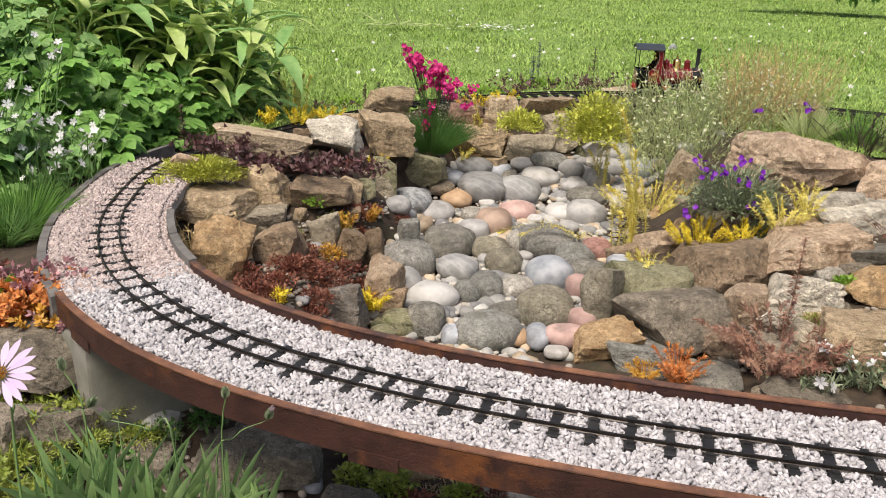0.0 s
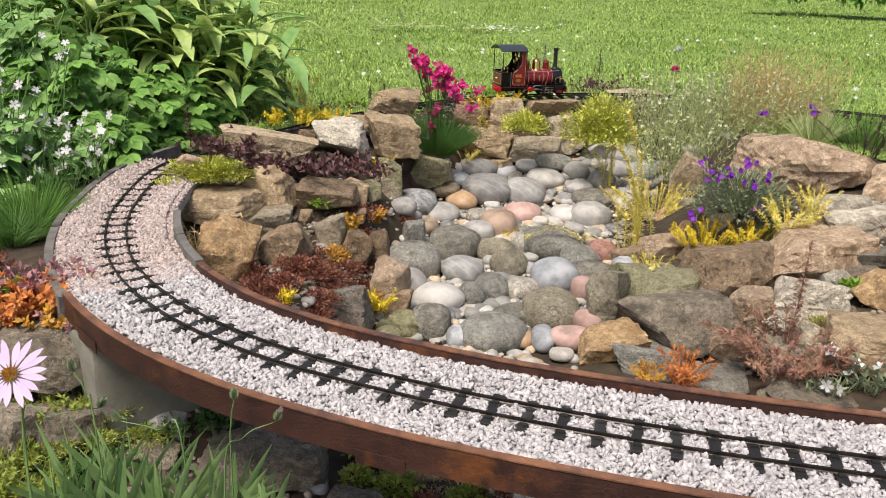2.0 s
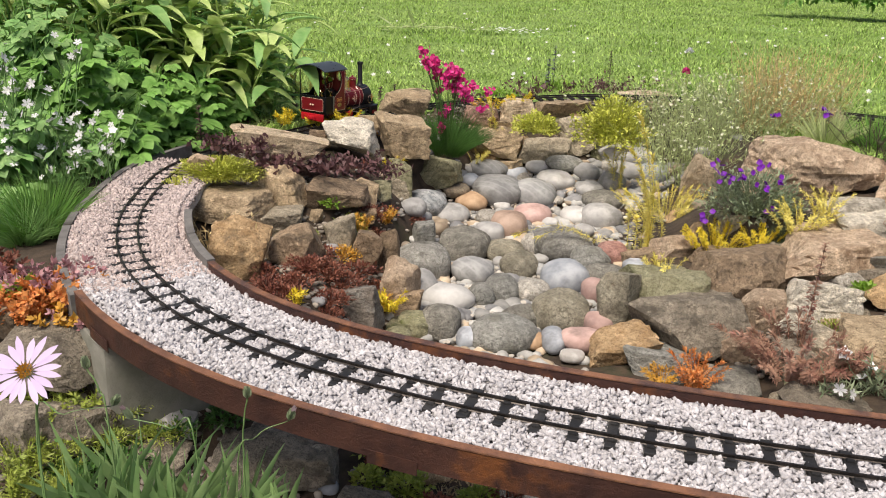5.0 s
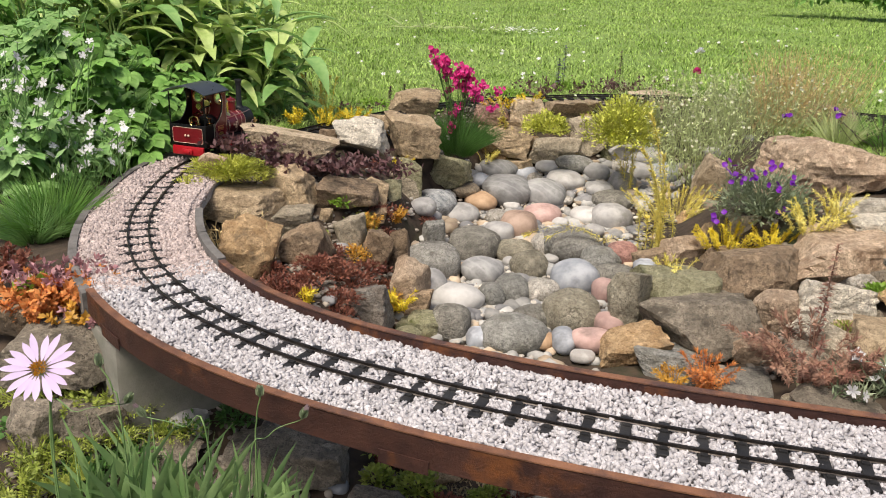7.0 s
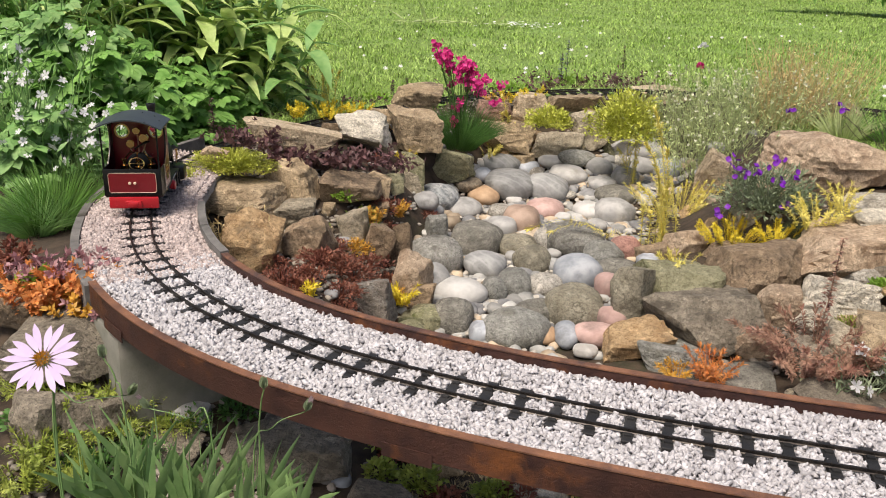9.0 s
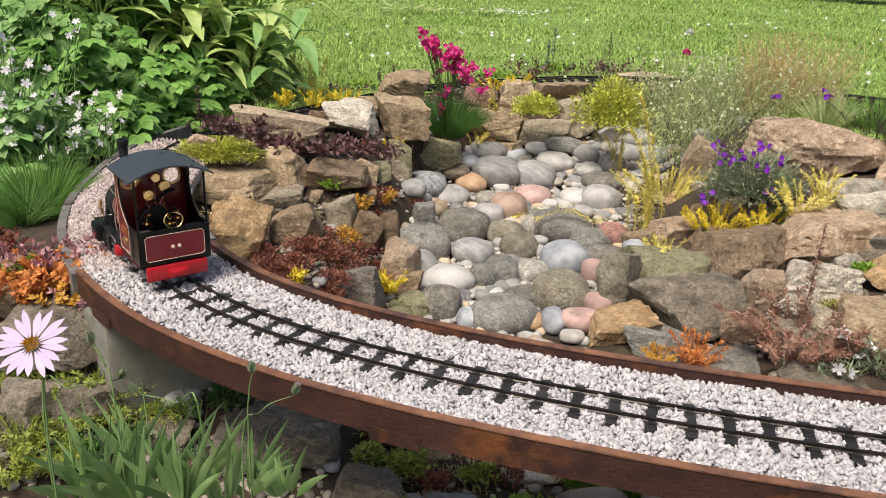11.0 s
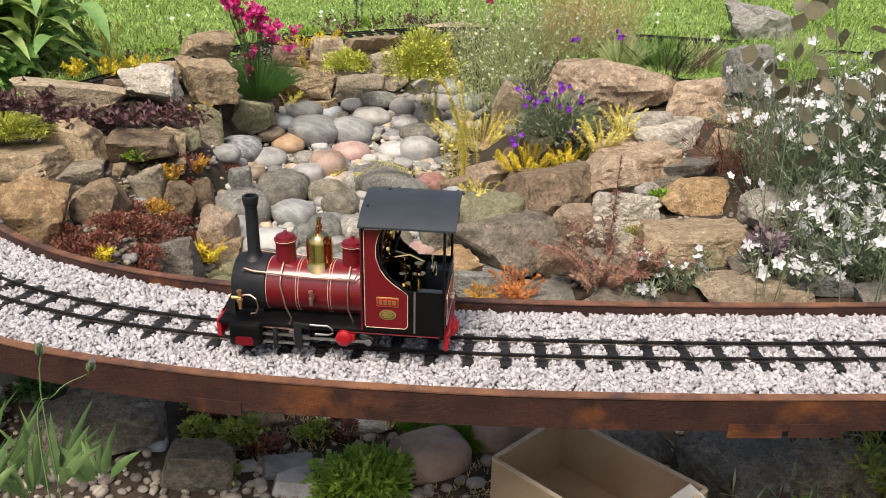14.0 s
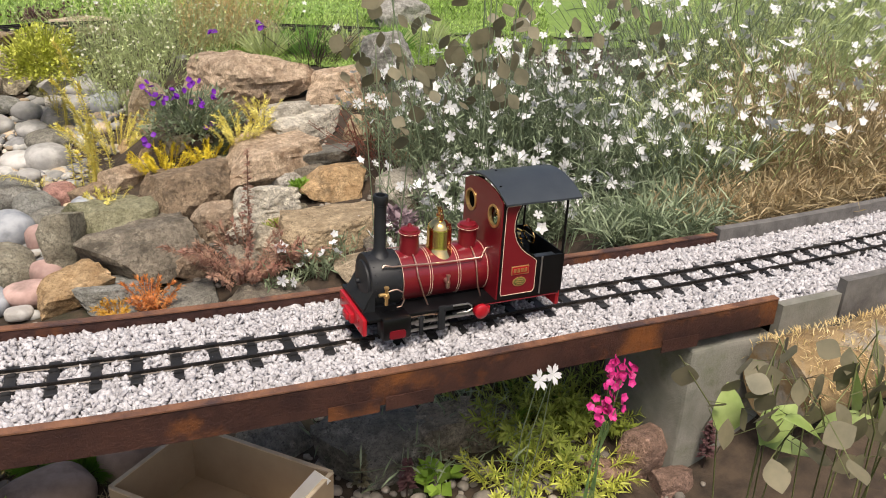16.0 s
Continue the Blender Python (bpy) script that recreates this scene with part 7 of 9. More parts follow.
airy("tan_grass", 1.130, 2.811, -0.014, 0.1489, 0.1063, 0.2446, 260, "strawtan", "upright tan seed heads beside the lawn", 110, None, 0.0006, 0.3, 0.012, 0.003, 9)
airy("tan_grass", 1.032, 2.736, -0.041, 0.1029, 0.0823, 0.1852, 160, "strawtan", "upright tan seed heads beside the lawn", 111, None, 0.0006, 0.3, 0.012, 0.003, 9)
sedum("rosy_sedum", 0.636, 1.359, -0.218, 0.0805, 0.0690, 0.0920, 46, 0.0115, 0.0028, "rosy", "rosy red needle-leaved stonecrop beside the beam", 112, 0.0011, 1.0)
sedum("rosy_sedum", 0.719, 1.326, -0.190, 0.0344, 0.0344, 0.0574, 16, 0.0105, 0.0028, "rosy", "rosy red needle-leaved stonecrop beside the rocks", 113, 0.0011, 0.9)
spire("rosy_spike", 0.646, 1.382, -0.211, 0.2328, 0.012, 140, 0.013, "rosy", "tall rosy stonecrop flower spike", 114, "rosy", (0.01, 0))
for k, (bx, by, rx, ry, bh, stems, hue) in enumerate(((-1.0, 1.78, 0.2, 0.15, 0.2, 26, "leaf_blue"), (-0.98, 2.08, 0.24, 0.17, 0.3, 42, "leaf"), (-0.9, 2.27, 0.2, 0.14, 0.27, 36, "leaf"), (-1.12, 2.15, 0.26, 0.18, 0.42, 46, "leaf_blue"), (-1.3, 2.3, 0.24, 0.18, 0.5, 36, "leaf"), (-0.79, 2.42, 0.13, 0.12, 0.2, 22, "leaf"), (-1.38, 1.95, 0.2, 0.16, 0.3, 24, "leaf_blue"), (-0.85, 1.98, 0.11, 0.12, 0.13, 22, "leaf"), (-0.8, 2.2, 0.1, 0.1, 0.14, 20, "leaf"))):
    lobed_shrub(bx, by, height(bx, by), rx, ry, bh, stems, hue, 120 + k)
for k, (bx, by, bh, stems) in enumerate(((-1.28, 2.55, 0.62, 9), (-1.1, 2.62, 0.6, 10), (-0.94, 2.66, 0.5, 10), (-0.8, 2.72, 0.44, 10), (-1.45, 2.7, 0.66, 9), (-1.2, 2.9, 0.62, 10), (-1.0, 2.92, 0.56, 10), (-0.86, 2.95, 0.42, 9), (-1.5, 2.4, 0.6, 8), (-0.86, 2.52, 0.34, 9), (-0.72, 2.62, 0.3, 8), (-1.06, 2.45, 0.46, 9))):
    broad_perennial(bx, by, height(bx, by), bh, stems, 130 + k)
clippings(-0.2, 5.75, -0.025)
clover_head(0.86, 3.2, height(0.86, 3.2), 0.2, "whitefl", 720)
clover_head(0.83, 3.1, height(0.83, 3.1), 0.14, "magenta", 722)
tuft("fine_grass", -0.818, 1.497, -0.063, 0.1115, 0.1363, 900, 0.003, "leaf", "fine green grass tuft beside the track", 140, 0.9, 1.0)
tuft("fine_grass", -0.832, 1.447, -0.062, 0.0850, 0.1092, 600, 0.003, "leaf_blue", "fine green grass tuft beside the track", 141, 0.9, 1.0)
airy("white_campion", -0.989, 1.782, -0.054, 0.0728, 0.0583, 0.3059, 44, "leaf_blue", "thin green stems with small white flowers", 145, (0.95, 0.021, "whitefl", 0.7), 0.0012, 0.4, 0.03, 0.01, 4)
airy("white_campion", -0.919, 1.744, -0.054, 0.0706, 0.0565, 0.1271, 44, "leaf_blue", "thin green stems with small white flowers", 146, (0.95, 0.021, "whitefl", 0.7), 0.0012, 0.4, 0.03, 0.01, 4)
airy("white_campion", -0.868, 1.776, -0.047, 0.0708, 0.0566, 0.1698, 44, "leaf_blue", "thin green stems with small white flowers", 147, (0.95, 0.021, "whitefl", 0.7), 0.0012, 0.4, 0.03, 0.01, 4)
airy("white_campion", -1.061, 1.817, -0.053, 0.0750, 0.0600, 0.2251, 44, "leaf_blue", "thin green stems with small white flowers", 148, (0.95, 0.021, "whitefl", 0.7), 0.0012, 0.4, 0.03, 0.01, 4)
sedum("orange_sedum", -0.663, 1.121, -0.052, 0.0390, 0.0331, 0.0362, 27, 0.0105, 0.0062, "orange", "orange fleshy stonecrop on the rock beside the track", 150, 0.0013, 0.7)
sedum("orange_sedum", -0.620, 1.127, -0.038, 0.0384, 0.0326, 0.0357, 27, 0.0105, 0.0062, "orange", "orange fleshy stonecrop on the rock beside the track", 151, 0.0013, 0.7)
sedum("orange_sedum", -0.589, 1.137, -0.032, 0.0382, 0.0325, 0.0332, 24, 0.0105, 0.0062, "orange", "orange fleshy stonecrop on the rock beside the track", 152, 0.0013, 0.7)
sedum("orange_sedum", -0.715, 1.154, -0.045, 0.0403, 0.0342, 0.0312, 18, 0.0105, 0.0062, "orange", "orange fleshy stonecrop on the rock beside the track", 153, 0.0013, 0.7)
sedum("orange_sedum", -0.652, 1.159, -0.025, 0.0394, 0.0335, 0.0268, 18, 0.0105, 0.0062, "mauve", "rosy purple fleshy stonecrop on the rock beside the track", 154, 0.0013, 0.7)
sedum("orange_sedum", -0.611, 1.170, -0.018, 0.0391, 0.0332, 0.0242, 18, 0.0105, 0.0062, "mauve", "rosy purple fleshy stonecrop on the rock beside the track", 155, 0.0013, 0.7)
sedum("orange_sedum", -0.594, 1.104, -0.055, 0.0377, 0.0321, 0.0234, 18, 0.0105, 0.0062, "gold", "golden fleshy stonecrop on the rock beside the track", 156, 0.0013, 0.7)
sedum("orange_sedum", -0.681, 1.162, -0.027, 0.0398, 0.0339, 0.0247, 15, 0.0105, 0.0062, "mauve", "rosy purple fleshy stonecrop on the rock beside the track", 157, 0.0013, 0.7)
sedum("orange_sedum", -0.560, 1.106, -0.055, 0.0374, 0.0318, 0.0232, 12, 0.0105, 0.0062, "mauve", "rosy purple fleshy stonecrop on the rock beside the track", 158, 0.0013, 0.7)
sedum("orange_sedum", -0.760, 1.224, -0.026, 0.0423, 0.0359, 0.0262, 18, 0.0105, 0.0062, "redsed", "dark red fleshy stonecrop on the rock beside the track", 159, 0.0013, 0.7)
mound("green_herb", -0.666, 1.135, -0.030, 0.0254, 0.0195, 0.0195, 60, 0.02, 0.012, "bright", "small fresh green leaves in the stonecrop", 160)
tuft("lance_leaved_perennial", -0.295, 0.557, 0.029, 0.0323, 0.0914, 17, 0.0082, "lance", "green lance-leaved perennial growing below the bridge", 170, 0.75, 0.55, 5)
tuft("lance_leaved_perennial", -0.264, 0.587, 0.014, 0.0331, 0.1048, 17, 0.0082, "lance", "green lance-leaved perennial growing below the bridge", 171, 0.75, 0.55, 5)
tuft("lance_leaved_perennial", -0.231, 0.596, 0.009, 0.0331, 0.0828, 17, 0.0082, "lance", "green lance-leaved perennial growing below the bridge", 172, 0.75, 0.55, 5)
tuft("lance_leaved_perennial", -0.307, 0.534, 0.043, 0.0314, 0.0577, 17, 0.0082, "lance", "green lance-leaved perennial growing below the bridge", 173, 0.75, 0.55, 5)
tuft("lance_leaved_perennial", -0.188, 0.605, 0.002, 0.0331, 0.0662, 17, 0.0082, "lance", "green lance-leaved perennial growing below the bridge", 174, 0.75, 0.55, 5)
tuft("lance_leaved_perennial", -0.153, 0.610, -0.003, 0.0331, 0.0497, 17, 0.0082, "lance", "green lance-leaved perennial growing below the bridge", 175, 0.75, 0.55, 5)
tuft("lance_leaved_perennial", -0.262, 0.537, 0.035, 0.0310, 0.0828, 17, 0.0082, "lance", "green lance-leaved perennial growing below the bridge", 176, 0.75, 0.55, 5)
tuft("lance_leaved_perennial", -0.226, 0.541, 0.037, 0.0306, 0.0766, 17, 0.0082, "lance", "green lance-leaved perennial growing below the bridge", 177, 0.75, 0.55, 5)
tuft("lance_leaved_perennial", -0.196, 0.565, 0.021, 0.0314, 0.0577, 17, 0.0082, "lance", "green lance-leaved perennial growing below the bridge", 178, 0.75, 0.55, 5)
daisy(-0.290, 0.470, 0.208)
bud_stalk(-0.272, 0.542, 0.102, (-0.012, 0.0, 0.07), "budgreen", 1)
bud_stalk(-0.176, 0.552, 0.063, (0.045, 0.0, 0.065), "budpink", 2)
bud_stalk(-0.210, 0.559, 0.089, (-0.05, 0.0, 0.03), "budpink", 3)
bud_stalk(-0.175, 0.571, 0.055, (0.006, 0.0, 0.08), "budgreen", 4)
bud_stalk(-0.313, 0.510, 0.125, (0.06, 0.0, 0.035), "budgreen", 5)
sedum("yellow_sedum", -0.568, 0.902, -0.177, 0.0312, 0.0225, 0.0312, 20, 0.0085, 0.0023, "sedgreen", "yellow-green stonecrop below the bridge", 180)
sedum("yellow_sedum", -0.556, 0.988, -0.155, 0.0324, 0.0234, 0.0324, 20, 0.0085, 0.0023, "sedgreen", "yellow-green stonecrop below the bridge", 181)
sedum("yellow_sedum", -0.567, 0.855, -0.188, 0.0305, 0.0220, 0.0305, 20, 0.0085, 0.0023, "sedgreen", "yellow-green stonecrop below the bridge", 182)
sedum("yellow_sedum", -0.535, 0.892, -0.195, 0.0309, 0.0223, 0.0309, 20, 0.0085, 0.0023, "sedgreen", "yellow-green stonecrop below the bridge", 183)
sedum("yellow_sedum", -0.528, 1.009, -0.152, 0.0325, 0.0235, 0.0325, 20, 0.0085, 0.0023, "sedgreen", "yellow-green stonecrop below the bridge", 184)
mound("moss_patch", -0.497, 0.985, -0.182, 0.0535, 0.0446, 0.0125, 700, 0.007, 0.002, "sedgreen", "green-brown moss over stones", 186)
mound("moss_patch", -0.542, 0.944, -0.177, 0.0528, 0.0440, 0.0123, 700, 0.007, 0.002, "sedgreen", "green-brown moss over stones", 187)
mound("moss_patch", -0.430, 1.023, -0.193, 0.0540, 0.0450, 0.0126, 700, 0.007, 0.002, "sedgreen", "green-brown moss over stones", 188)
mound("moss_patch", -0.645, 1.012, -0.142, 0.0561, 0.0468, 0.0131, 700, 0.007, 0.002, "sedgreen", "green-brown moss over stones", 189)
mound("moss_patch", -0.488, 1.028, -0.161, 0.0543, 0.0452, 0.0127, 700, 0.007, 0.002, "sedgreen", "green-brown moss over stones", 190)
mound("saxifrage_cushion", 0.103, 0.850, -0.250, 0.0750, 0.0631, 0.0458, 2200, 0.014, 0.006, "bright", "bright green saxifrage cushion below the bridge", 190)
tuft("moss_grass", 0.253, 0.942, -0.247, 0.1020, 0.0289, 1500, 0.0016, "mossgreen", "soft bright green mossy grass below the bridge", 191, 2.2, 0.8, 3)
tuft("moss_grass", 0.202, 0.983, -0.245, 0.0693, 0.0260, 900, 0.0016, "mossgreen", "soft bright green mossy grass below the bridge", 192, 2.2, 0.8, 3)
mound("green_stonecrop", -0.119, 1.068, -0.236, 0.0364, 0.0291, 0.0273, 260, 0.01, 0.006, "sedgreen", "yellow-green stonecrop with reddish stems below the bridge", 193)
mound("green_stonecrop", -0.063, 0.985, -0.248, 0.0432, 0.0345, 0.0259, 340, 0.01, 0.006, "sedgreen", "yellow-green stonecrop with reddish stems below the bridge", 194)
mound("green_stonecrop", -0.119, 0.992, -0.242, 0.0313, 0.0243, 0.0261, 220, 0.01, 0.006, "sedgreen", "yellow-green stonecrop with reddish stems below the bridge", 195)
mound("green_stonecrop", -0.056, 1.091, -0.241, 0.0369, 0.0295, 0.0276, 220, 0.01, 0.006, "sedgreen", "yellow-green stonecrop with reddish stems below the bridge", 196)
mound("green_stonecrop", -0.083, 0.906, -0.250, 0.0296, 0.0230, 0.0247, 200, 0.01, 0.006, "sedgreen", "yellow-green stonecrop with reddish stems below the bridge", 197)
airy("dry_litter", 0.022, 1.019, -0.268, 0.0533, 0.0444, 0.0178, 60, "dry", "dry straw-coloured stems among the pebbles", 200, None, 0.0006, 1.6, 0.012, 0.003, 5)
airy("dry_litter", 0.149, 0.973, -0.269, 0.0520, 0.0433, 0.0173, 60, "dry", "dry straw-coloured stems among the pebbles", 201, None, 0.0006, 1.6, 0.012, 0.003, 5)
airy("dry_litter", 0.056, 1.039, -0.268, 0.0540, 0.0450, 0.0180, 60, "dry", "dry straw-coloured stems among the pebbles", 202, None, 0.0006, 1.6, 0.012, 0.003, 5)
airy("dry_litter", -0.019, 1.003, -0.269, 0.0528, 0.0440, 0.0176, 60, "dry", "dry straw-coloured stems among the pebbles", 203, None, 0.0006, 1.6, 0.012, 0.003, 5)
airy("dry_litter", 0.238, 0.842, -0.267, 0.0482, 0.0401, 0.0161, 60, "dry", "dry straw-coloured stems among the pebbles", 204, None, 0.0006, 1.6, 0.012, 0.003, 5)
sedum("green_sedum", 0.819, 0.726, -0.248, 0.0541, 0.0451, 0.0812, 25, 0.015, 0.003, "sedgreen", "yellow-green needle-leaved stonecrop under the bridge", 206, 0.0015, 0.9)
sedum("green_sedum", 0.833, 0.674, -0.250, 0.0533, 0.0444, 0.0799, 22, 0.015, 0.003, "sedgreen", "yellow-green needle-leaved stonecrop under the bridge", 207, 0.0015, 0.9)
sedum("green_sedum", 0.819, 0.776, -0.245, 0.0553, 0.0461, 0.0553, 16, 0.015, 0.003, "mossgreen", "yellow-green needle-leaved stonecrop under the bridge", 208, 0.0015, 0.9)
sedum("green_sedum", 0.910, 0.732, -0.241, 0.0564, 0.0470, 0.0753, 19, 0.015, 0.003, "sedgreen", "yellow-green needle-leaved stonecrop under the bridge", 209, 0.0015, 0.9)
sedum("green_sedum", 0.826, 0.701, -0.251, 0.0482, 0.0396, 0.0602, 22, 0.015, 0.003, "sedgreen", "yellow-green needle-leaved stonecrop under the bridge", 211, 0.0015, 0.9)
sedum("green_sedum", 0.916, 0.678, -0.248, 0.0496, 0.0407, 0.0708, 25, 0.015, 0.003, "sedgreen", "yellow-green needle-leaved stonecrop under the bridge", 212, 0.0015, 0.9)
sedum("green_sedum", 0.722, 0.617, -0.252, 0.0442, 0.0363, 0.0473, 16, 0.015, 0.003, "lime", "yellow-green needle-leaved stonecrop under the bridge", 213, 0.0015, 0.9)
sedum("green_sedum", 0.824, 0.586, -0.251, 0.0456, 0.0374, 0.0488, 18, 0.015, 0.003, "lime", "yellow-green needle-leaved stonecrop under the bridge", 214, 0.0015, 0.9)
sedum("green_sedum", 0.769, 0.604, -0.252, 0.0448, 0.0368, 0.0480, 14, 0.015, 0.003, "sedgreen", "yellow-green needle-leaved stonecrop under the bridge", 215, 0.0015, 0.9)
airy("grey_stems", 0.704, 0.727, -0.253, 0.0498, 0.0332, 0.0747, 26, "silver", "wiry grey-green stems hanging under the beam", 217, None, 0.0012, 1.0, 0.03, 0.0035, 5)
airy("grey_stems", 0.766, 0.747, -0.249, 0.0515, 0.0343, 0.0772, 26, "silver", "wiry grey-green stems hanging under the beam", 218, None, 0.0012, 1.0, 0.03, 0.0035, 5)
airy("grey_stems", 0.678, 0.777, -0.257, 0.0508, 0.0339, 0.0678, 26, "silver", "wiry grey-green stems hanging under the beam", 219, None, 0.0012, 1.0, 0.03, 0.0035, 5)
airy("grey_stems", 0.625, 0.818, -0.265, 0.0513, 0.0342, 0.0513, 26, "silver", "wiry grey-green stems hanging under the beam", 220, None, 0.0012, 1.0, 0.03, 0.0035, 5)
spire("bugle_spike", 0.974, 0.631, -0.238, 0.0799, 0.012, 120, 0.012, "ajuga", "faded purple bugle spike under the bridge", 222, "darkstem")
spire("bugle_spike", 0.976, 0.508, -0.237, 0.0762, 0.012, 120, 0.012, "ajuga", "faded purple bugle spike under the bridge", 223, "darkstem")
spire("bugle_spike", 0.603, 0.681, -0.268, 0.0708, 0.012, 120, 0.012, "ajuga", "faded purple bugle spike under the bridge", 224, "darkstem")
spire("bugle_spike", 0.557, 0.723, -0.270, 0.0715, 0.012, 120, 0.012, "pod", "faded purple bugle spike under the bridge", 225, "darkstem")
mound("round_herb", 0.650, 0.681, -0.250, 0.0238, 0.0206, 0.0158, 40, 0.024, 0.02, "bright", "fresh green round-leaved herb", 228)
small_bloom(0.695, 0.550, -0.032, "whitefl", 0.026, ((0, 0, 0), (0.02, 0.0, 0.002), (0.042, 0.02, 0.012)), 231)
pink_cluster(0.776, 0.506, -0.026, 232)
pink_cluster(0.751, 0.494, -0.050, 233)
airy("snow_in_summer", 1.154, 1.532, -0.109, 0.1249, 0.0999, 0.2081, 180, "silver", "silvery snow-in-summer with white flowers beside the track", 240, (0.28, 0.025, "whitefl", 0.62), 0.0009, 0.45, 0.02, 0.004, 9)
airy("snow_in_summer", 1.201, 1.406, -0.111, 0.1341, 0.1073, 0.2547, 225, "silver", "silvery snow-in-summer with white flowers beside the track", 241, (0.28, 0.025, "whitefl", 0.62), 0.0009, 0.45, 0.02, 0.004, 9)
airy("snow_in_summer", 1.334, 1.390, -0.103, 0.1388, 0.1110, 0.2775, 225, "silver", "silvery snow-in-summer with white flowers beside the track", 242, (0.28, 0.025, "whitefl", 0.62), 0.0009, 0.45, 0.02, 0.004, 9)
airy("snow_in_summer", 1.414, 1.341, -0.106, 0.1401, 0.1121, 0.3083, 225, "silver", "silvery snow-in-summer with white flowers beside the track", 243, (0.28, 0.025, "whitefl", 0.62), 0.0009, 0.45, 0.02, 0.004, 9)
airy("snow_in_summer", 1.075, 1.253, -0.170, 0.1102, 0.0882, 0.1347, 165, "silver", "silvery snow-in-summer with white flowers beside the track", 244, (0.28, 0.025, "whitefl", 0.62), 0.0009, 0.45, 0.02, 0.004, 9)
airy("snow_in_summer", 1.151, 1.163, -0.164, 0.1211, 0.0969, 0.1332, 180, "silver", "silvery snow-in-summer with white flowers beside the track", 245, (0.28, 0.025, "whitefl", 0.62), 0.0009, 0.45, 0.02, 0.004, 9)
airy("snow_in_summer", 1.233, 1.112, -0.140, 0.1097, 0.0878, 0.1585, 165, "silver", "silvery snow-in-summer with white flowers beside the track", 246, (0.28, 0.025, "whitefl", 0.62), 0.0009, 0.45, 0.02, 0.004, 9)
airy("snow_in_summer", 0.932, 1.191, -0.177, 0.0684, 0.0547, 0.0684, 60, "silver", "silvery snow-in-summer with white flowers beside the track", 247, (0.28, 0.025, "whitefl", 0.62), 0.0009, 0.45, 0.02, 0.004, 9)
airy("snow_in_summer", 0.769, 1.266, -0.205, 0.0452, 0.0362, 0.0792, 24, "silver", "silvery snow-in-summer with white flowers beside the track", 248, (0.28, 0.025, "whitefl", 0.62), 0.0009, 0.45, 0.02, 0.004, 9)
airy("snow_in_summer", 0.689, 1.270, -0.222, 0.0334, 0.0267, 0.0669, 21, "silver", "silvery snow-in-summer with white flowers beside the track", 249, (0.28, 0.025, "whitefl", 0.62), 0.0009, 0.45, 0.02, 0.004, 9)
airy("snow_in_summer", 1.443, 1.048, -0.087, 0.1112, 0.0890, 0.1977, 260, "silver", "tangled grey-green stems with white flowers beside the track", 255, (0.18, 0.028, "whitefl", 0.62), 0.0010, 0.6, 0.05, 0.003, 6)
airy("snow_in_summer", 1.462, 1.197, -0.112, 0.1053, 0.0842, 0.1974, 240, "silver", "tangled grey-green stems with white flowers beside the track", 256, (0.24, 0.028, "whitefl", 0.62), 0.0010, 0.6, 0.05, 0.003, 6)
airy("snow_in_summer", 1.606, 1.035, -0.082, 0.1313, 0.1050, 0.2232, 300, "airy", "tangled grey-green stems with white flowers beside the track", 257, (0.12, 0.028, "whitefl", 0.62), 0.0010, 0.6, 0.05, 0.003, 6)
airy("dry_grass", 1.704, 0.938, -0.066, 0.1460, 0.1168, 0.2256, 320, "dry", "tangled dry straw-coloured grass beside the track", 258, (0.06, 0.028, "whitefl", 0.62), 0.0010, 0.6, 0.05, 0.003, 6)
airy("dry_grass", 1.953, 0.965, -0.069, 0.1627, 0.1301, 0.2662, 300, "dry", "tangled dry straw-coloured grass beside the track", 259, (0.06, 0.028, "whitefl", 0.62), 0.0010, 0.6, 0.05, 0.003, 6)
airy("snow_in_summer", 1.958, 1.207, -0.065, 0.1880, 0.1504, 0.3447, 300, "airy", "tangled grey-green stems with white flowers beside the track", 260, (0.15, 0.028, "whitefl", 0.62), 0.0010, 0.6, 0.05, 0.003, 6)
airy("snow_in_summer", 2.333, 1.250, -0.052, 0.2152, 0.1721, 0.3586, 300, "airy", "tangled grey-green stems with white flowers beside the track", 261, (0.12, 0.028, "whitefl", 0.62), 0.0010, 0.6, 0.05, 0.003, 6)
airy("snow_in_summer", 2.002, 1.453, -0.052, 0.2026, 0.1621, 0.3714, 300, "silver", "tangled grey-green stems with white flowers beside the track", 262, (0.18, 0.028, "whitefl", 0.62), 0.0010, 0.6, 0.05, 0.003, 6)
airy("dry_grass", 1.921, 0.864, -0.061, 0.1141, 0.0913, 0.1997, 200, "dry", "tangled dry straw-coloured grass beside the track", 263, (0.05, 0.028, "whitefl", 0.62), 0.0010, 0.6, 0.05, 0.003, 6)
airy("snow_in_summer", 3.208, 1.687, -0.046, 0.2946, 0.2357, 0.4910, 260, "airy", "tangled grey-green stems with white flowers beside the track", 264, (0.10, 0.028, "whitefl", 0.62), 0.0010, 0.6, 0.05, 0.003, 6)
airy("snow_in_summer", 2.856, 1.780, -0.041, 0.2741, 0.2193, 0.4112, 260, "airy", "tangled grey-green stems with white flowers beside the track", 265, (0.15, 0.028, "whitefl", 0.62), 0.0010, 0.6, 0.05, 0.003, 6)
honesty(0.708, 0.945, -0.222, 0.608, 30, 270, 0.84)
honesty(0.789, 0.823, -0.237, 0.652, 30, 280, 0.84)
honesty(0.93, 0.93, height(0.93, 0.93), 0.6, 26, 284, 0.82)
honesty(1.08, 0.95, height(1.08, 0.95), 0.58, 26, 288, 0.82)
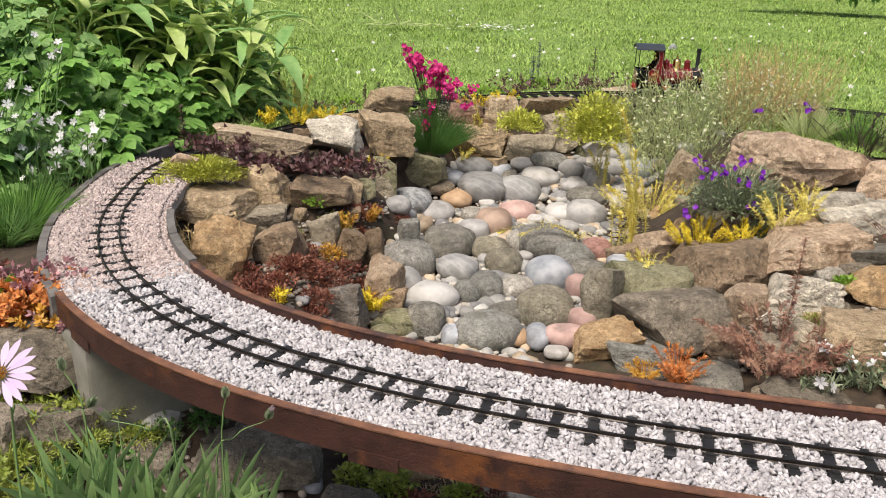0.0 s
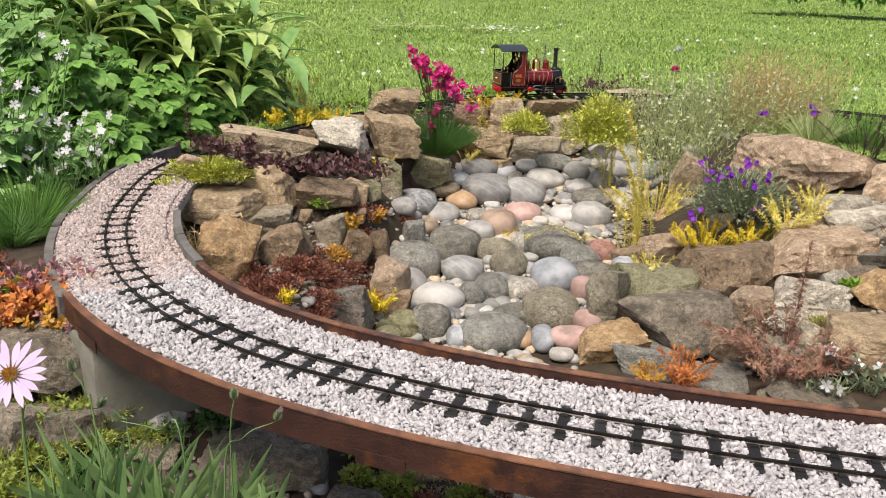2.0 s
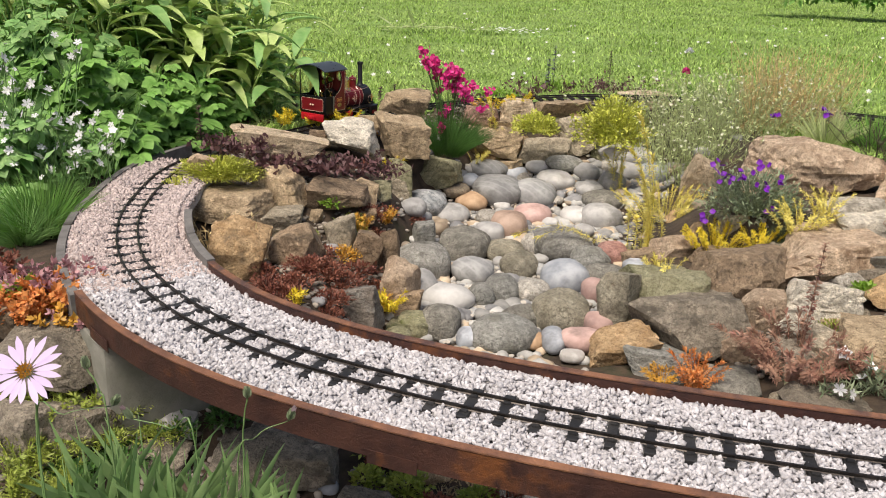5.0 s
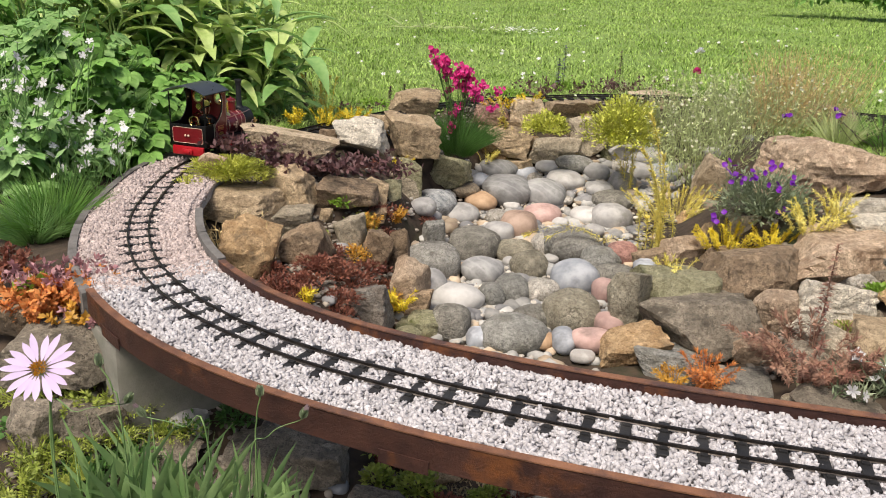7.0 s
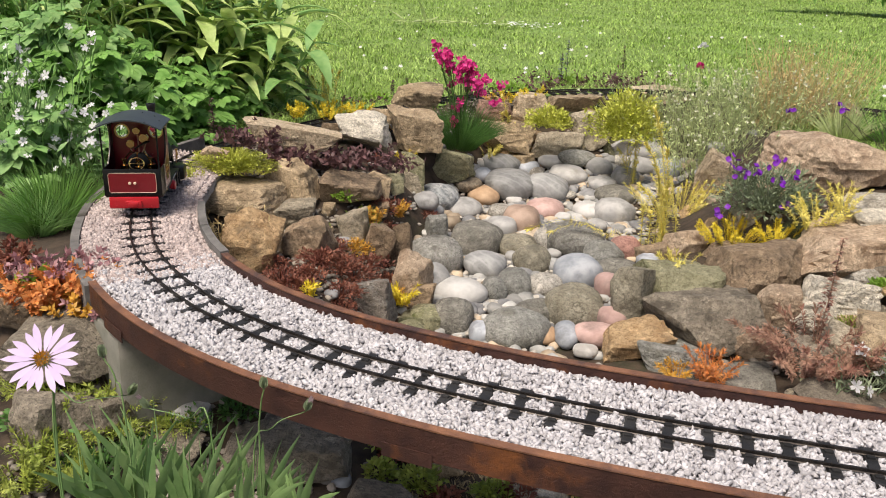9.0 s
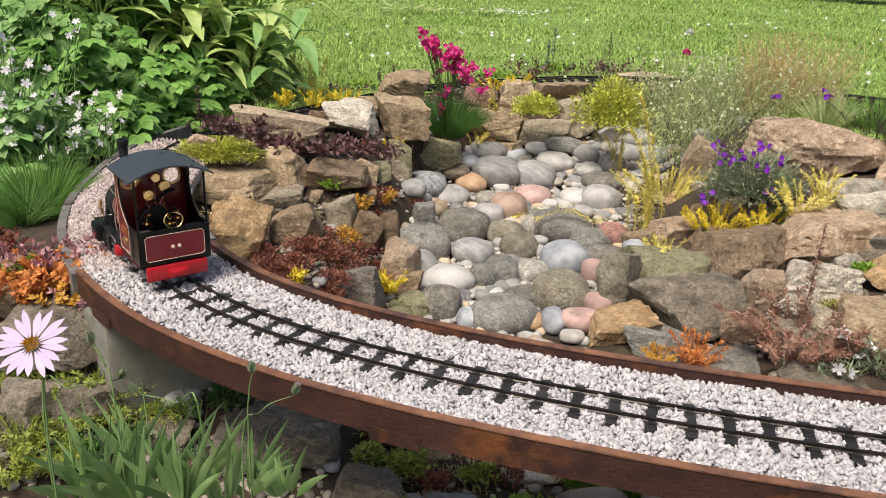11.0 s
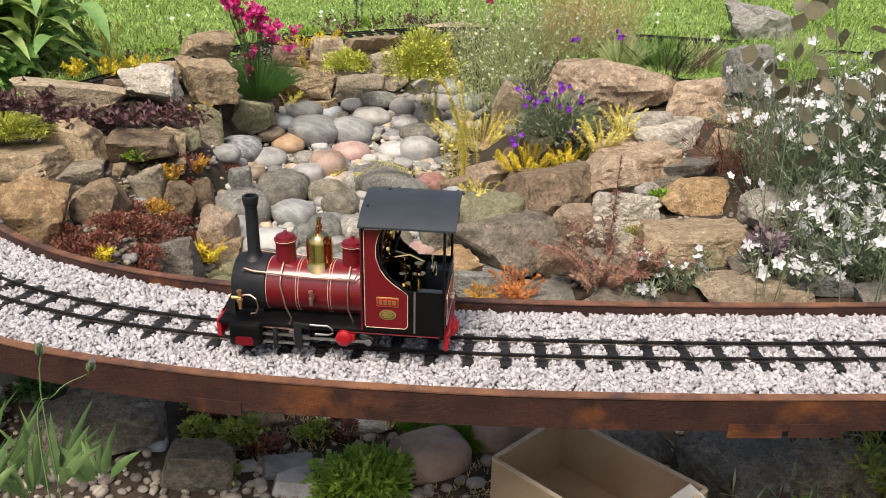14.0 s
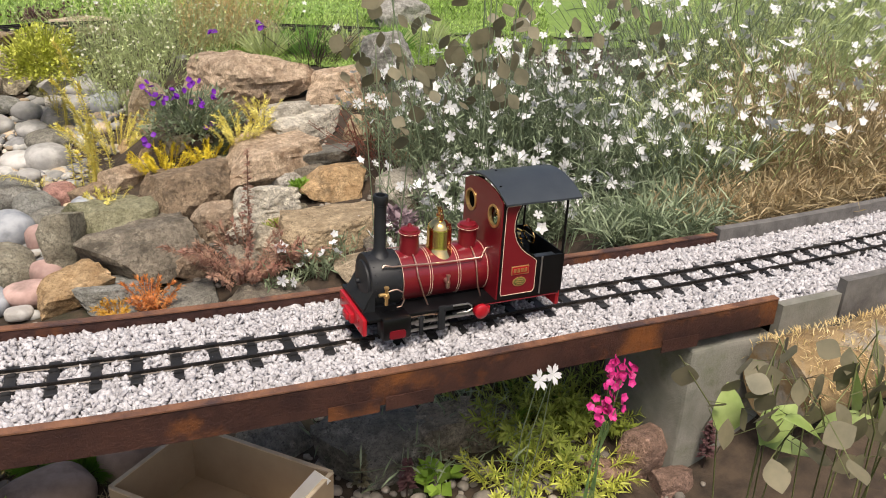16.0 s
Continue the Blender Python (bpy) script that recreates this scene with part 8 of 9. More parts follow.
honesty(0.710, 0.278, 0.012, 0.11, 22, 272)
honesty(0.734, 0.223, 0.041, 0.12, 26, 273)
honesty(0.754, 0.193, 0.049, 0.1, 14, 274)
airy("brown_twigs", 1.283, 2.481, -0.042, 0.0985, 0.0788, 0.1182, 60, "darkstem", "tangle of bare brown twigs between rocks", 280, None, 0.0012, 1.0, 0.02, 0.002, 2)
airy("red_twigs", 1.073, 1.623, -0.103, 0.0563, 0.0563, 0.0985, 40, "redsed", "reddish dry shoots between the rocks", 281, None, 0.0012, 1.0, 0.016, 0.004, 6)
airy("brown_twigs", -0.505, 1.556, -0.103, 0.0361, 0.0361, 0.0722, 40, "strawtan", "dry brown stems by the edging", 282, None, 0.0008, 0.8, 0.014, 0.004, 6)
mound("lilac_rosettes", 0.916, 1.257, -0.132, 0.0439, 0.0393, 0.0301, 260, 0.018, 0.011, "lilacleaf", "lilac-grey houseleek rosettes beside the rocks", 283)
mound("brown_moss", 1.205, 1.983, -0.073, 0.1487, 0.0991, 0.0264, 900, 0.006, 0.003, "strawtan", "brown mossy mat between rocks", 284)
airy("dry_grass", 1.301, 0.830, -0.032, 0.0637, 0.0382, 0.0425, 160, "dry", "tangled dry straw-coloured grass against the edging", 290, None, 0.0010, 1.1, 0.04, 0.003, 6)
airy("dry_grass", 1.457, 0.829, -0.035, 0.0801, 0.0481, 0.0572, 200, "dry", "tangled dry straw-coloured grass against the edging", 291, None, 0.0010, 1.1, 0.04, 0.003, 6)
airy("dry_grass", 1.624, 0.823, -0.036, 0.0865, 0.0519, 0.0618, 200, "dry", "tangled dry straw-coloured grass against the edging", 292, None, 0.0010, 1.1, 0.04, 0.003, 6)
airy("dry_grass", 1.790, 0.818, -0.034, 0.0798, 0.0479, 0.0665, 180, "dry", "tangled dry straw-coloured grass against the edging", 293, None, 0.0010, 1.1, 0.04, 0.003, 6)
airy("grey_stems", 1.155, 0.862, -0.050, 0.0604, 0.0362, 0.0604, 160, "silver", "tangled grey-green stems against the beam", 294, None, 0.0010, 1.1, 0.04, 0.003, 6)
airy("grey_stems", 1.217, 0.832, -0.034, 0.0612, 0.0367, 0.0612, 160, "silver", "tangled grey-green stems against the beam", 295, None, 0.0010, 1.1, 0.04, 0.003, 6)
mound("far_shrub", 4.113, 9.123, 0.2, 0.6, 0.35, 0.45, 900, 0.11, 0.05, "leaf", "dark leafy shrub at the far edge of the lawn", 330, 0.5)
mound("far_shrub", 3.697, 9.298, 0.2, 0.6, 0.35, 0.45, 900, 0.11, 0.05, "leaf", "dark leafy shrub at the far edge of the lawn", 331, 0.5)
mound("far_shrub", 4.411, 8.981, 0.2, 0.6, 0.35, 0.45, 900, 0.11, 0.05, "leaf", "dark leafy shrub at the far edge of the lawn", 332, 0.5)
airy("purple_bugle", 0.012, 2.995, -0.023, 0.0883, 0.0631, 0.054, 23, "ajuga", "dark purple-leaved bugle beside the far track", 340, None, 0.0009, 1.1, 0.017, 0.0095, 8)
mound("green_herb", 0.144, 3.188, -0.031, 0.0940, 0.0671, 0.0380, 260, 0.02, 0.008, "bright", "low green herb beside the far track", 341)
airy("purple_bugle", 0.279, 3.244, -0.036, 0.0958, 0.0684, 0.058, 23, "ajuga", "dark purple-leaved bugle beside the far track", 342, None, 0.0009, 1.1, 0.017, 0.0095, 8)
mound("green_herb", 0.386, 3.416, -0.030, 0.1010, 0.0722, 0.0409, 260, 0.02, 0.008, "bright", "low green herb beside the far track", 343)
airy("purple_bugle", 0.518, 3.361, -0.036, 0.1000, 0.0714, 0.061, 23, "ajuga", "dark purple-leaved bugle beside the far track", 344, None, 0.0009, 1.1, 0.017, 0.0095, 8)
airy("purple_bugle", 0.667, 3.430, -0.037, 0.1027, 0.0733, 0.062, 23, "ajuga", "dark purple-leaved bugle beside the far track", 345, None, 0.0009, 1.1, 0.017, 0.0095, 8)
mound("green_herb", 0.807, 3.432, -0.030, 0.1036, 0.0740, 0.0419, 260, 0.02, 0.008, "bright", "low green herb beside the far track", 346)
mound("green_herb", 0.932, 3.375, -0.030, 0.1029, 0.0735, 0.0416, 260, 0.02, 0.008, "mossgreen", "low green herb beside the far track", 347)
mound("green_herb", 1.062, 3.353, -0.030, 0.1034, 0.0738, 0.0418, 260, 0.02, 0.008, "mossgreen", "low green herb beside the far track", 348)
airy("purple_bugle", -0.431, 2.900, -0.069, 0.0867, 0.0619, 0.053, 23, "ajuga", "dark purple-leaved bugle beside the far track", 349, None, 0.0009, 1.1, 0.017, 0.0095, 8)
mound("green_herb", -0.364, 3.023, -0.066, 0.0899, 0.0642, 0.0364, 260, 0.02, 0.008, "bright", "low green herb beside the far track", 350)
airy("purple_bugle", -0.635, 2.487, -0.047, 0.0761, 0.0544, 0.046, 23, "ajuga", "dark purple-leaved bugle beside the far track", 351, None, 0.0009, 1.1, 0.017, 0.0095, 8)
mound("green_herb", -0.512, 2.679, -0.049, 0.0808, 0.0577, 0.0327, 260, 0.02, 0.008, "bright", "low green herb beside the far track", 352)
mound("red_stonecrop", -0.308, 1.559, -0.132, 0.0590, 0.0472, 0.0236, 420, 0.009, 0.004, "redsed", "dark red creeping stonecrop between rocks", 360)
mound("red_stonecrop", -0.218, 1.678, -0.186, 0.0555, 0.0441, 0.0252, 380, 0.009, 0.004, "redsed", "dark red creeping stonecrop between rocks", 361)
mound("red_stonecrop", -0.166, 1.666, -0.220, 0.0377, 0.0302, 0.0252, 240, 0.009, 0.004, "redsed", "dark red creeping stonecrop between rocks", 362)
mound("red_stonecrop", -0.238, 1.557, -0.166, 0.0638, 0.0508, 0.0236, 500, 0.009, 0.004, "redsed", "dark red creeping stonecrop between rocks", 363)
mound("red_stonecrop", -0.132, 1.897, -0.252, 0.0367, 0.0282, 0.0282, 180, 0.009, 0.004, "redsed", "dark red creeping stonecrop between rocks", 364)
mound("green_stonecrop", -0.251, 1.833, -0.126, 0.0459, 0.0364, 0.0270, 220, 0.009, 0.004, "sedgreen", "yellow-green creeping stonecrop between rocks", 365)
mound("red_stonecrop", -0.200, 1.870, -0.171, 0.0414, 0.0331, 0.0276, 240, 0.009, 0.004, "redsed", "dark red creeping stonecrop between rocks", 366)
mound("red_stonecrop", -0.324, 1.410, -0.134, 0.0479, 0.0381, 0.0218, 360, 0.009, 0.004, "redsed", "dark red creeping stonecrop between rocks", 367)
mound("red_stonecrop", -0.390, 1.507, -0.128, 0.0348, 0.0278, 0.0232, 200, 0.009, 0.004, "redsed", "dark red creeping stonecrop between rocks", 368)
mound("red_stonecrop", -0.182, 1.969, -0.144, 0.0374, 0.0287, 0.0287, 180, 0.009, 0.004, "redsed", "dark red creeping stonecrop between rocks", 369)
mound("red_stonecrop", -0.241, 1.422, -0.182, 0.0440, 0.0352, 0.0220, 260, 0.009, 0.004, "redsed", "dark red creeping stonecrop between rocks", 370)
mound("green_stonecrop", -0.340, 1.733, -0.125, 0.0311, 0.0246, 0.0259, 140, 0.009, 0.004, "sedgreen", "yellow-green creeping stonecrop between rocks", 371)
mound("green_stonecrop", 0.660, 1.780, -0.184, 0.0363, 0.0279, 0.0279, 160, 0.009, 0.004, "sedgreen", "yellow-green creeping stonecrop between rocks", 372)
mound("green_stonecrop", 0.744, 1.458, -0.185, 0.0491, 0.0393, 0.0246, 200, 0.009, 0.004, "sedgreen", "yellow-green creeping stonecrop between rocks", 373)
mound("red_stonecrop", 0.757, 1.739, -0.163, 0.0417, 0.0334, 0.0278, 160, 0.009, 0.004, "redsed", "dark red creeping stonecrop between rocks", 374)
mound("green_stonecrop", 0.425, 1.576, -0.218, 0.0296, 0.0234, 0.0247, 140, 0.009, 0.004, "sedgreen", "yellow-green creeping stonecrop between rocks", 375)
airy("purple_bugle", -0.505, 1.854, 0.034, 0.0464, 0.0355, 0.025, 15, "ajuga", "dark purple-leaved bugle creeping between rocks", 380, None, 0.0009, 1.1, 0.017, 0.0095, 8)
airy("purple_bugle", -0.435, 1.834, 0.011, 0.0457, 0.0350, 0.024, 15, "ajuga", "dark purple-leaved bugle creeping between rocks", 381, None, 0.0009, 1.1, 0.017, 0.0095, 8)
airy("purple_bugle", -0.322, 1.953, -0.020, 0.0481, 0.0368, 0.026, 15, "ajuga", "dark purple-leaved bugle creeping between rocks", 382, None, 0.0009, 1.1, 0.017, 0.0095, 8)
airy("purple_bugle", -0.274, 2.011, -0.025, 0.0492, 0.0377, 0.026, 15, "ajuga", "dark purple-leaved bugle creeping between rocks", 383, None, 0.0009, 1.1, 0.017, 0.0095, 8)
rock(-0.128, 1.665, -0.225, 0.075, 0.11, 0.15, -20, "sandpink", 420)
rock(-0.205, 1.745, -0.16, 0.07, 0.06, 0.1, 15, "brown", 421)
rock(-0.245, 1.965, -0.095, 0.09, 0.07, 0.09, -10, "sand", 422)
rock(-0.165, 2.16, -0.15, 0.08, 0.07, 0.12, 10, "greysand", 423)
for k, (bx, by) in enumerate(((-0.26, 1.71), (-0.2, 1.79), (-0.3, 1.66), (-0.17, 1.6), (-0.36, 1.44), (-0.22, 1.9))):
    mound("red_stonecrop", bx, by, height(bx, by) + 0.006, 0.055, 0.045, 0.03, 420, 0.008, 0.004, "redsed" if k % 3 else "gold", "red and golden creeping stonecrop between rocks", 430 + k)
for k, (bx, by) in enumerate(((1.18, 2.62), (1.32, 2.6), (1.46, 2.56), (1.6, 2.52), (1.75, 2.5))):
    tuft("grass_tuft", bx, by, height(bx, by), 0.12, 0.13, 260, 0.004, "leaf" if k % 2 else "airy", "rough green grass tuft at the edge of the lawn", 440 + k, 0.9, 0.8)
mound("dark_herb", -0.511, 0.920, -0.205, 0.0434, 0.0348, 0.0191, 300, 0.012, 0.006, "tuft", "dark green low herb between stones below the bridge", 400)
mound("dark_herb", -0.596, 0.960, -0.163, 0.0540, 0.0432, 0.0198, 340, 0.012, 0.006, "tuft", "dark green low herb between stones below the bridge", 401)
mound("dark_herb", -0.462, 0.973, -0.210, 0.0443, 0.0354, 0.0195, 260, 0.012, 0.006, "tuft", "dark green low herb between stones below the bridge", 402)
mound("dark_herb", -0.409, 1.037, -0.201, 0.0362, 0.0290, 0.0199, 200, 0.012, 0.006, "tuft", "dark green low herb between stones below the bridge", 403)
mound("dark_herb", -0.343, 1.074, -0.200, 0.0365, 0.0292, 0.0201, 200, 0.012, 0.006, "tuft", "dark green low herb between stones below the bridge", 404)
mound("ground_stonecrop", 0.045, 0.986, -0.259, 0.0346, 0.0277, 0.0156, 260, 0.01, 0.005, "sedgreen", "low stonecrop and litter on the pebbly ground", 410)
mound("ground_stonecrop", 0.086, 0.990, -0.259, 0.0348, 0.0278, 0.0156, 220, 0.01, 0.005, "redsed", "low stonecrop and litter on the pebbly ground", 411)
mound("ground_stonecrop", 0.154, 1.000, -0.258, 0.0316, 0.0246, 0.0158, 200, 0.01, 0.005, "strawtan", "low stonecrop and litter on the pebbly ground", 412)
mound("ground_stonecrop", -0.096, 1.053, -0.250, 0.0362, 0.0290, 0.0163, 260, 0.01, 0.005, "redsed", "low stonecrop and litter on the pebbly ground", 413)
mound("ground_stonecrop", -0.026, 0.965, -0.259, 0.0308, 0.0239, 0.0154, 180, 0.01, 0.005, "redsed", "low stonecrop and litter on the pebbly ground", 414)

# ---- small pebbles that fill the dry pool and the ground below the bridge ----


def scatter_pebbles(name, label, centres, n, lo, hi, material, seed, lift=0.0):
    rng = np.random.default_rng(seed)
    c = np.array(centres)
    pick = rng.integers(0, len(c), n)
    x = c[pick, 0] + rng.normal(size=n) * c[pick, 2]
    y = c[pick, 1] + rng.normal(size=n) * c[pick, 2]
    ok = ~((np.abs(x - 0.379) < 0.14) & (np.abs(y - 0.735) < 0.14))
    x, y = x[ok], y[ok]
    n = len(x)
    z = heights(x, y) + lift
    size = rng.uniform(lo, hi, n) * rng.uniform(0.6, 1, n)
    bm = bmesh.new()
    bmesh.ops.create_icosphere(bm, subdivisions=1 if hi < 0.012 else 2, radius=0.5)
    bm.verts.index_update()
    base = np.array([v.co[:] for v in bm.verts])
    f = np.array([[v.index for v in q.verts] for q in bm.faces])
    bm.free()
    k = len(base)
    v = base[None] * (1 + rng.uniform(-0.12, 0.12, (n, k, 1))) * np.stack([rng.uniform(0.8, 1.4, n), rng.uniform(0.7, 1.1, n), rng.uniform(0.45, 0.8, n)], 1)[:, None]
    a = rng.uniform(0, 6.28, n)
    ca, sa = np.cos(a)[:, None], np.sin(a)[:, None]
    v = np.stack([v[..., 0] * ca - v[..., 1] * sa, v[..., 0] * sa + v[..., 1] * ca, v[..., 2]], 2) * size[:, None, None]
    v += np.stack([x, y, z], 1)[:, None]
    ob = from_lists(name, v.reshape(-1, 3), (np.arange(n)[:, None, None] * k + f[None]).reshape(-1, 3), material, smooth=True)
    tagged(ob, label, "pebbles", kind="stuff")


M["gravel_mix"] = mat("mixed_pebbles", (0.17, 0.15, 0.125), (0.34, 0.3, 0.25), 30, 0.8, bump=0.2, fine=200, island=0.45)
M["gravel_pale"] = mat("pale_pebbles", (0.36, 0.33, 0.28), (0.56, 0.52, 0.46), 30, 0.8, bump=0.2, fine=200, island=0.3)
M["peb_grey"] = mat("grey_pebbles", (0.27, 0.27, 0.26), (0.44, 0.43, 0.4), 30, 0.75, bump=0.2, fine=200, island=0.35)
M["peb_tan"] = mat("tan_pebbles", (0.33, 0.25, 0.17), (0.5, 0.41, 0.3), 30, 0.75, bump=0.2, fine=200, island=0.35)
M["peb_dark"] = mat("dark_pebbles", (0.14, 0.14, 0.145), (0.26, 0.26, 0.26), 30, 0.75, bump=0.2, fine=200, island=0.3)
POOL = [(0.0, 1.5, 0.09), (0.1, 1.5, 0.1), (0.0, 1.75, 0.09), (0.15, 1.75, 0.1), (0.0, 2.0, 0.1), (0.18, 2.0, 0.1), (0.3, 2.2, 0.1), (0.1, 2.3, 0.12), (0.35, 2.4, 0.12), (0.15, 2.55, 0.12), (0.45, 2.6, 0.12), (0.6, 2.7, 0.1), (0.25, 2.68, 0.1)]
for name, label, n, col, seed in (("pool_pebbles", "mixed grey pebbles filling the dry pool", 420, "peb_grey", 8), ("tan_pebbles", "mixed tan pebbles filling the dry pool", 260, "peb_tan", 18), ("dark_pebbles", "dark slate pebbles filling the dry pool", 260, "peb_dark", 28)):
    scatter_pebbles(name, label, POOL, n, 0.03, 0.062, col, seed, 0.003)
scatter_pebbles("pool_gravel", "small pale pebbles between the cobbles", POOL, 1500, 0.012, 0.022, "gravel_pale", 9, 0.008)
LOW = [(-0.1, 0.8, 0.1), (0.1, 0.75, 0.1), (0.3, 0.6, 0.12), (0.0, 0.6, 0.12), (-0.3, 0.85, 0.1), (0.5, 0.7, 0.12), (0.7, 0.55, 0.1)]
scatter_pebbles("low_gravel", "mixed pebbles and grit on the ground below the bridge", LOW, 2600, 0.008, 0.024, "gravel_mix", 10, 0.002)

BANK = [(-0.25, 1.5, 0.07), (-0.25, 1.7, 0.07), (-0.2, 1.9, 0.07), (-0.35, 1.7, 0.08), (-0.45, 1.9, 0.08), (0.6, 1.5, 0.12), (0.8, 1.7, 0.12), (1.0, 1.4, 0.12), (-0.55, 0.95, 0.08), (-0.4, 1.0, 0.06)]
scatter_pebbles("bank_grit", "brown grit and small stones between the rocks", BANK, 2600, 0.006, 0.018, "gravel_mix", 14, 0.002)
FAR_LINE = [(on_line(s)[0].x, on_line(s)[0].y, 0.045) for s in np.arange(3.85, 5.6, 0.06)]
scatter_pebbles("track_grit", "grey-brown grit round the far track", FAR_LINE, 3000, 0.006, 0.014, "gravel_mix", 12, 0.004)

# ---- lawn ----


def lawn_blades(n, seed):
    rng = np.random.default_rng(seed)
    y = 2.2 + 12.0 * rng.uniform(0, 1, n) ** 1.95
    half = 0.62 * y + 0.4
    x = rng.uniform(-1, 1, n) * half + 0.15 * y
    ok = lawn_edge(x, y)
    x, y = x[ok], y[ok]
    n = len(x)
    z = heights(x, y)
    grow = 1 + 0.13 * (y - 3.1)
    h = rng.uniform(0.012, 0.034, n) * (0.7 + 0.3 * grow) * (0.75 + 0.5 * (np.sin(x * 5.1 + 2 * np.sin(y * 3.3)) * np.sin(y * 4.3 + x) > 0))
    w = rng.uniform(0.0016, 0.003, n) * grow
    a, lean = rng.uniform(0, 6.28, n), rng.uniform(0.3, 1.5, n)
    dx, dy = np.cos(a), np.sin(a)
    b = rng.uniform(0, 6.28, n)
    sx, sy = np.cos(b) * w, np.sin(b) * w
    base = np.stack([x, y, z], 1)
    mid = base + np.stack([dx * h * lean * 0.3, dy * h * lean * 0.3, h * 0.6], 1)
    tip = base + np.stack([dx * h * lean, dy * h * lean, h * (1.05 - 0.35 * lean)], 1)
    s = np.stack([sx, sy, 0 * sx], 1)
    v = np.stack([base - s, base + s, mid - s * 0.8, mid + s * 0.8, tip], 1)
    f = np.array([(0, 1, 3), (0, 3, 2), (2, 3, 4)])
    ob = from_lists("grass", v.reshape(-1, 3), (np.arange(n)[:, None, None] * 5 + f[None]).reshape(-1, 3), "grass", smooth=True)
    tagged(ob, "mown green lawn grass blades", "grass", kind="stuff")


lawn_blades(250000, 21)


def clover(n, seed):
    ob = tagged(new("clover_flowers"), "small white clover and daisy heads in the lawn", "flowers")
    rng = np.random.default_rng(seed)
    for i in range(n):
        y = 3.3 + 5.5 * rng.uniform() ** 1.3
        x = rng.uniform(-0.75, 0.9) * (0.62 * y)
        flower_on(ob, (x, y, height(x, y) + rng.uniform(0.02, 0.045)), (rng.normal() * 0.3, -0.6, 0.8), rng.uniform(0.012, 0.026), "whitefl", rng.uniform(0, 6))


clover(110, 5)

# ---- cardboard box ----
M["card"] = mat("cardboard", (0.33, 0.24, 0.15), (0.4, 0.3, 0.19), 12, 0.9, bump=0.12, fine=200, stain=(0.28, 0.2, 0.12), stain_scale=6)
M["card_edge"] = mat("cardboard_edge", (0.5, 0.4, 0.28), (0.6, 0.5, 0.37), 60, 0.9, bump=0.3, fine=300)
M["paper"] = mat("white_paper", (0.7, 0.69, 0.66), (0.78, 0.77, 0.74), 20, 0.8, bump=0.05)


def cardboard_box(corners, zt, zb):
    """An open box from the plan of its four top corners."""
    ob = tagged(new("cardboard_box"), "open brown cardboard box standing below the bridge", "box")
    c = [Vector((x, y, 0)) for x, y in corners]
    for i in range(4):
        a, b = c[i], c[(i + 1) % 4]
        d = (b - a).normalized()
        nrm = Vector((-d.y, d.x, 0)) * 0.0022
        bm = bmesh.new()
        vs = []
        for p in (a - nrm, b - nrm, b + nrm, a + nrm):
            vs.append((bm.verts.new((p.x, p.y, zb)), bm.verts.new((p.x, p.y, zt + (0.002 if p is a else 0)))))
        for k in range(4):
            bm.faces.new((vs[k][0], vs[(k + 1) % 4][0], vs[(k + 1) % 4][1], vs[k][1]))
        bm.faces.new([v[1] for v in vs])
        bm.faces.new([v[0] for v in vs][::-1])
        bmesh.ops.recalc_face_normals(bm, faces=bm.faces)
        part("side", bm, "card", ob)
        bm = bmesh.new()
        box(bm, 0, (b - a).length, -0.0026, 0.0026, zt + 0.0002, zt + 0.0022)
        e = part("cut_edge", bm, "card_edge", ob)
        e.matrix_basis = Matrix.Translation(a) @ Matrix.Rotation(math.atan2(d.y, d.x), 4, "Z")
    bm = bmesh.new()
    bm.faces.new([bm.verts.new((p.x, p.y, zb + 0.003)) for p in c])
    g = bmesh.ops.extrude_face_region(bm, geom=list(bm.faces))
    for v in g["geom"]:
        if isinstance(v, bmesh.types.BMVert):
            v.co.z -= 0.002
    bmesh.ops.recalc_face_normals(bm, faces=bm.faces)
    part("bottom", bm, "card", ob)
    return ob


cardboard_box([(0.378, 0.86), (0.26, 0.785), (0.379, 0.609), (0.497, 0.684)], -0.18, -0.262)

# ---- log beside the track ----
M["log_moss"] = mat("mossy_bark", (0.2, 0.13, 0.06), (0.34, 0.24, 0.12), 30, 0.95, bump=1.0, fine=70, stain=(0.3, 0.28, 0.24), stain_scale=10)


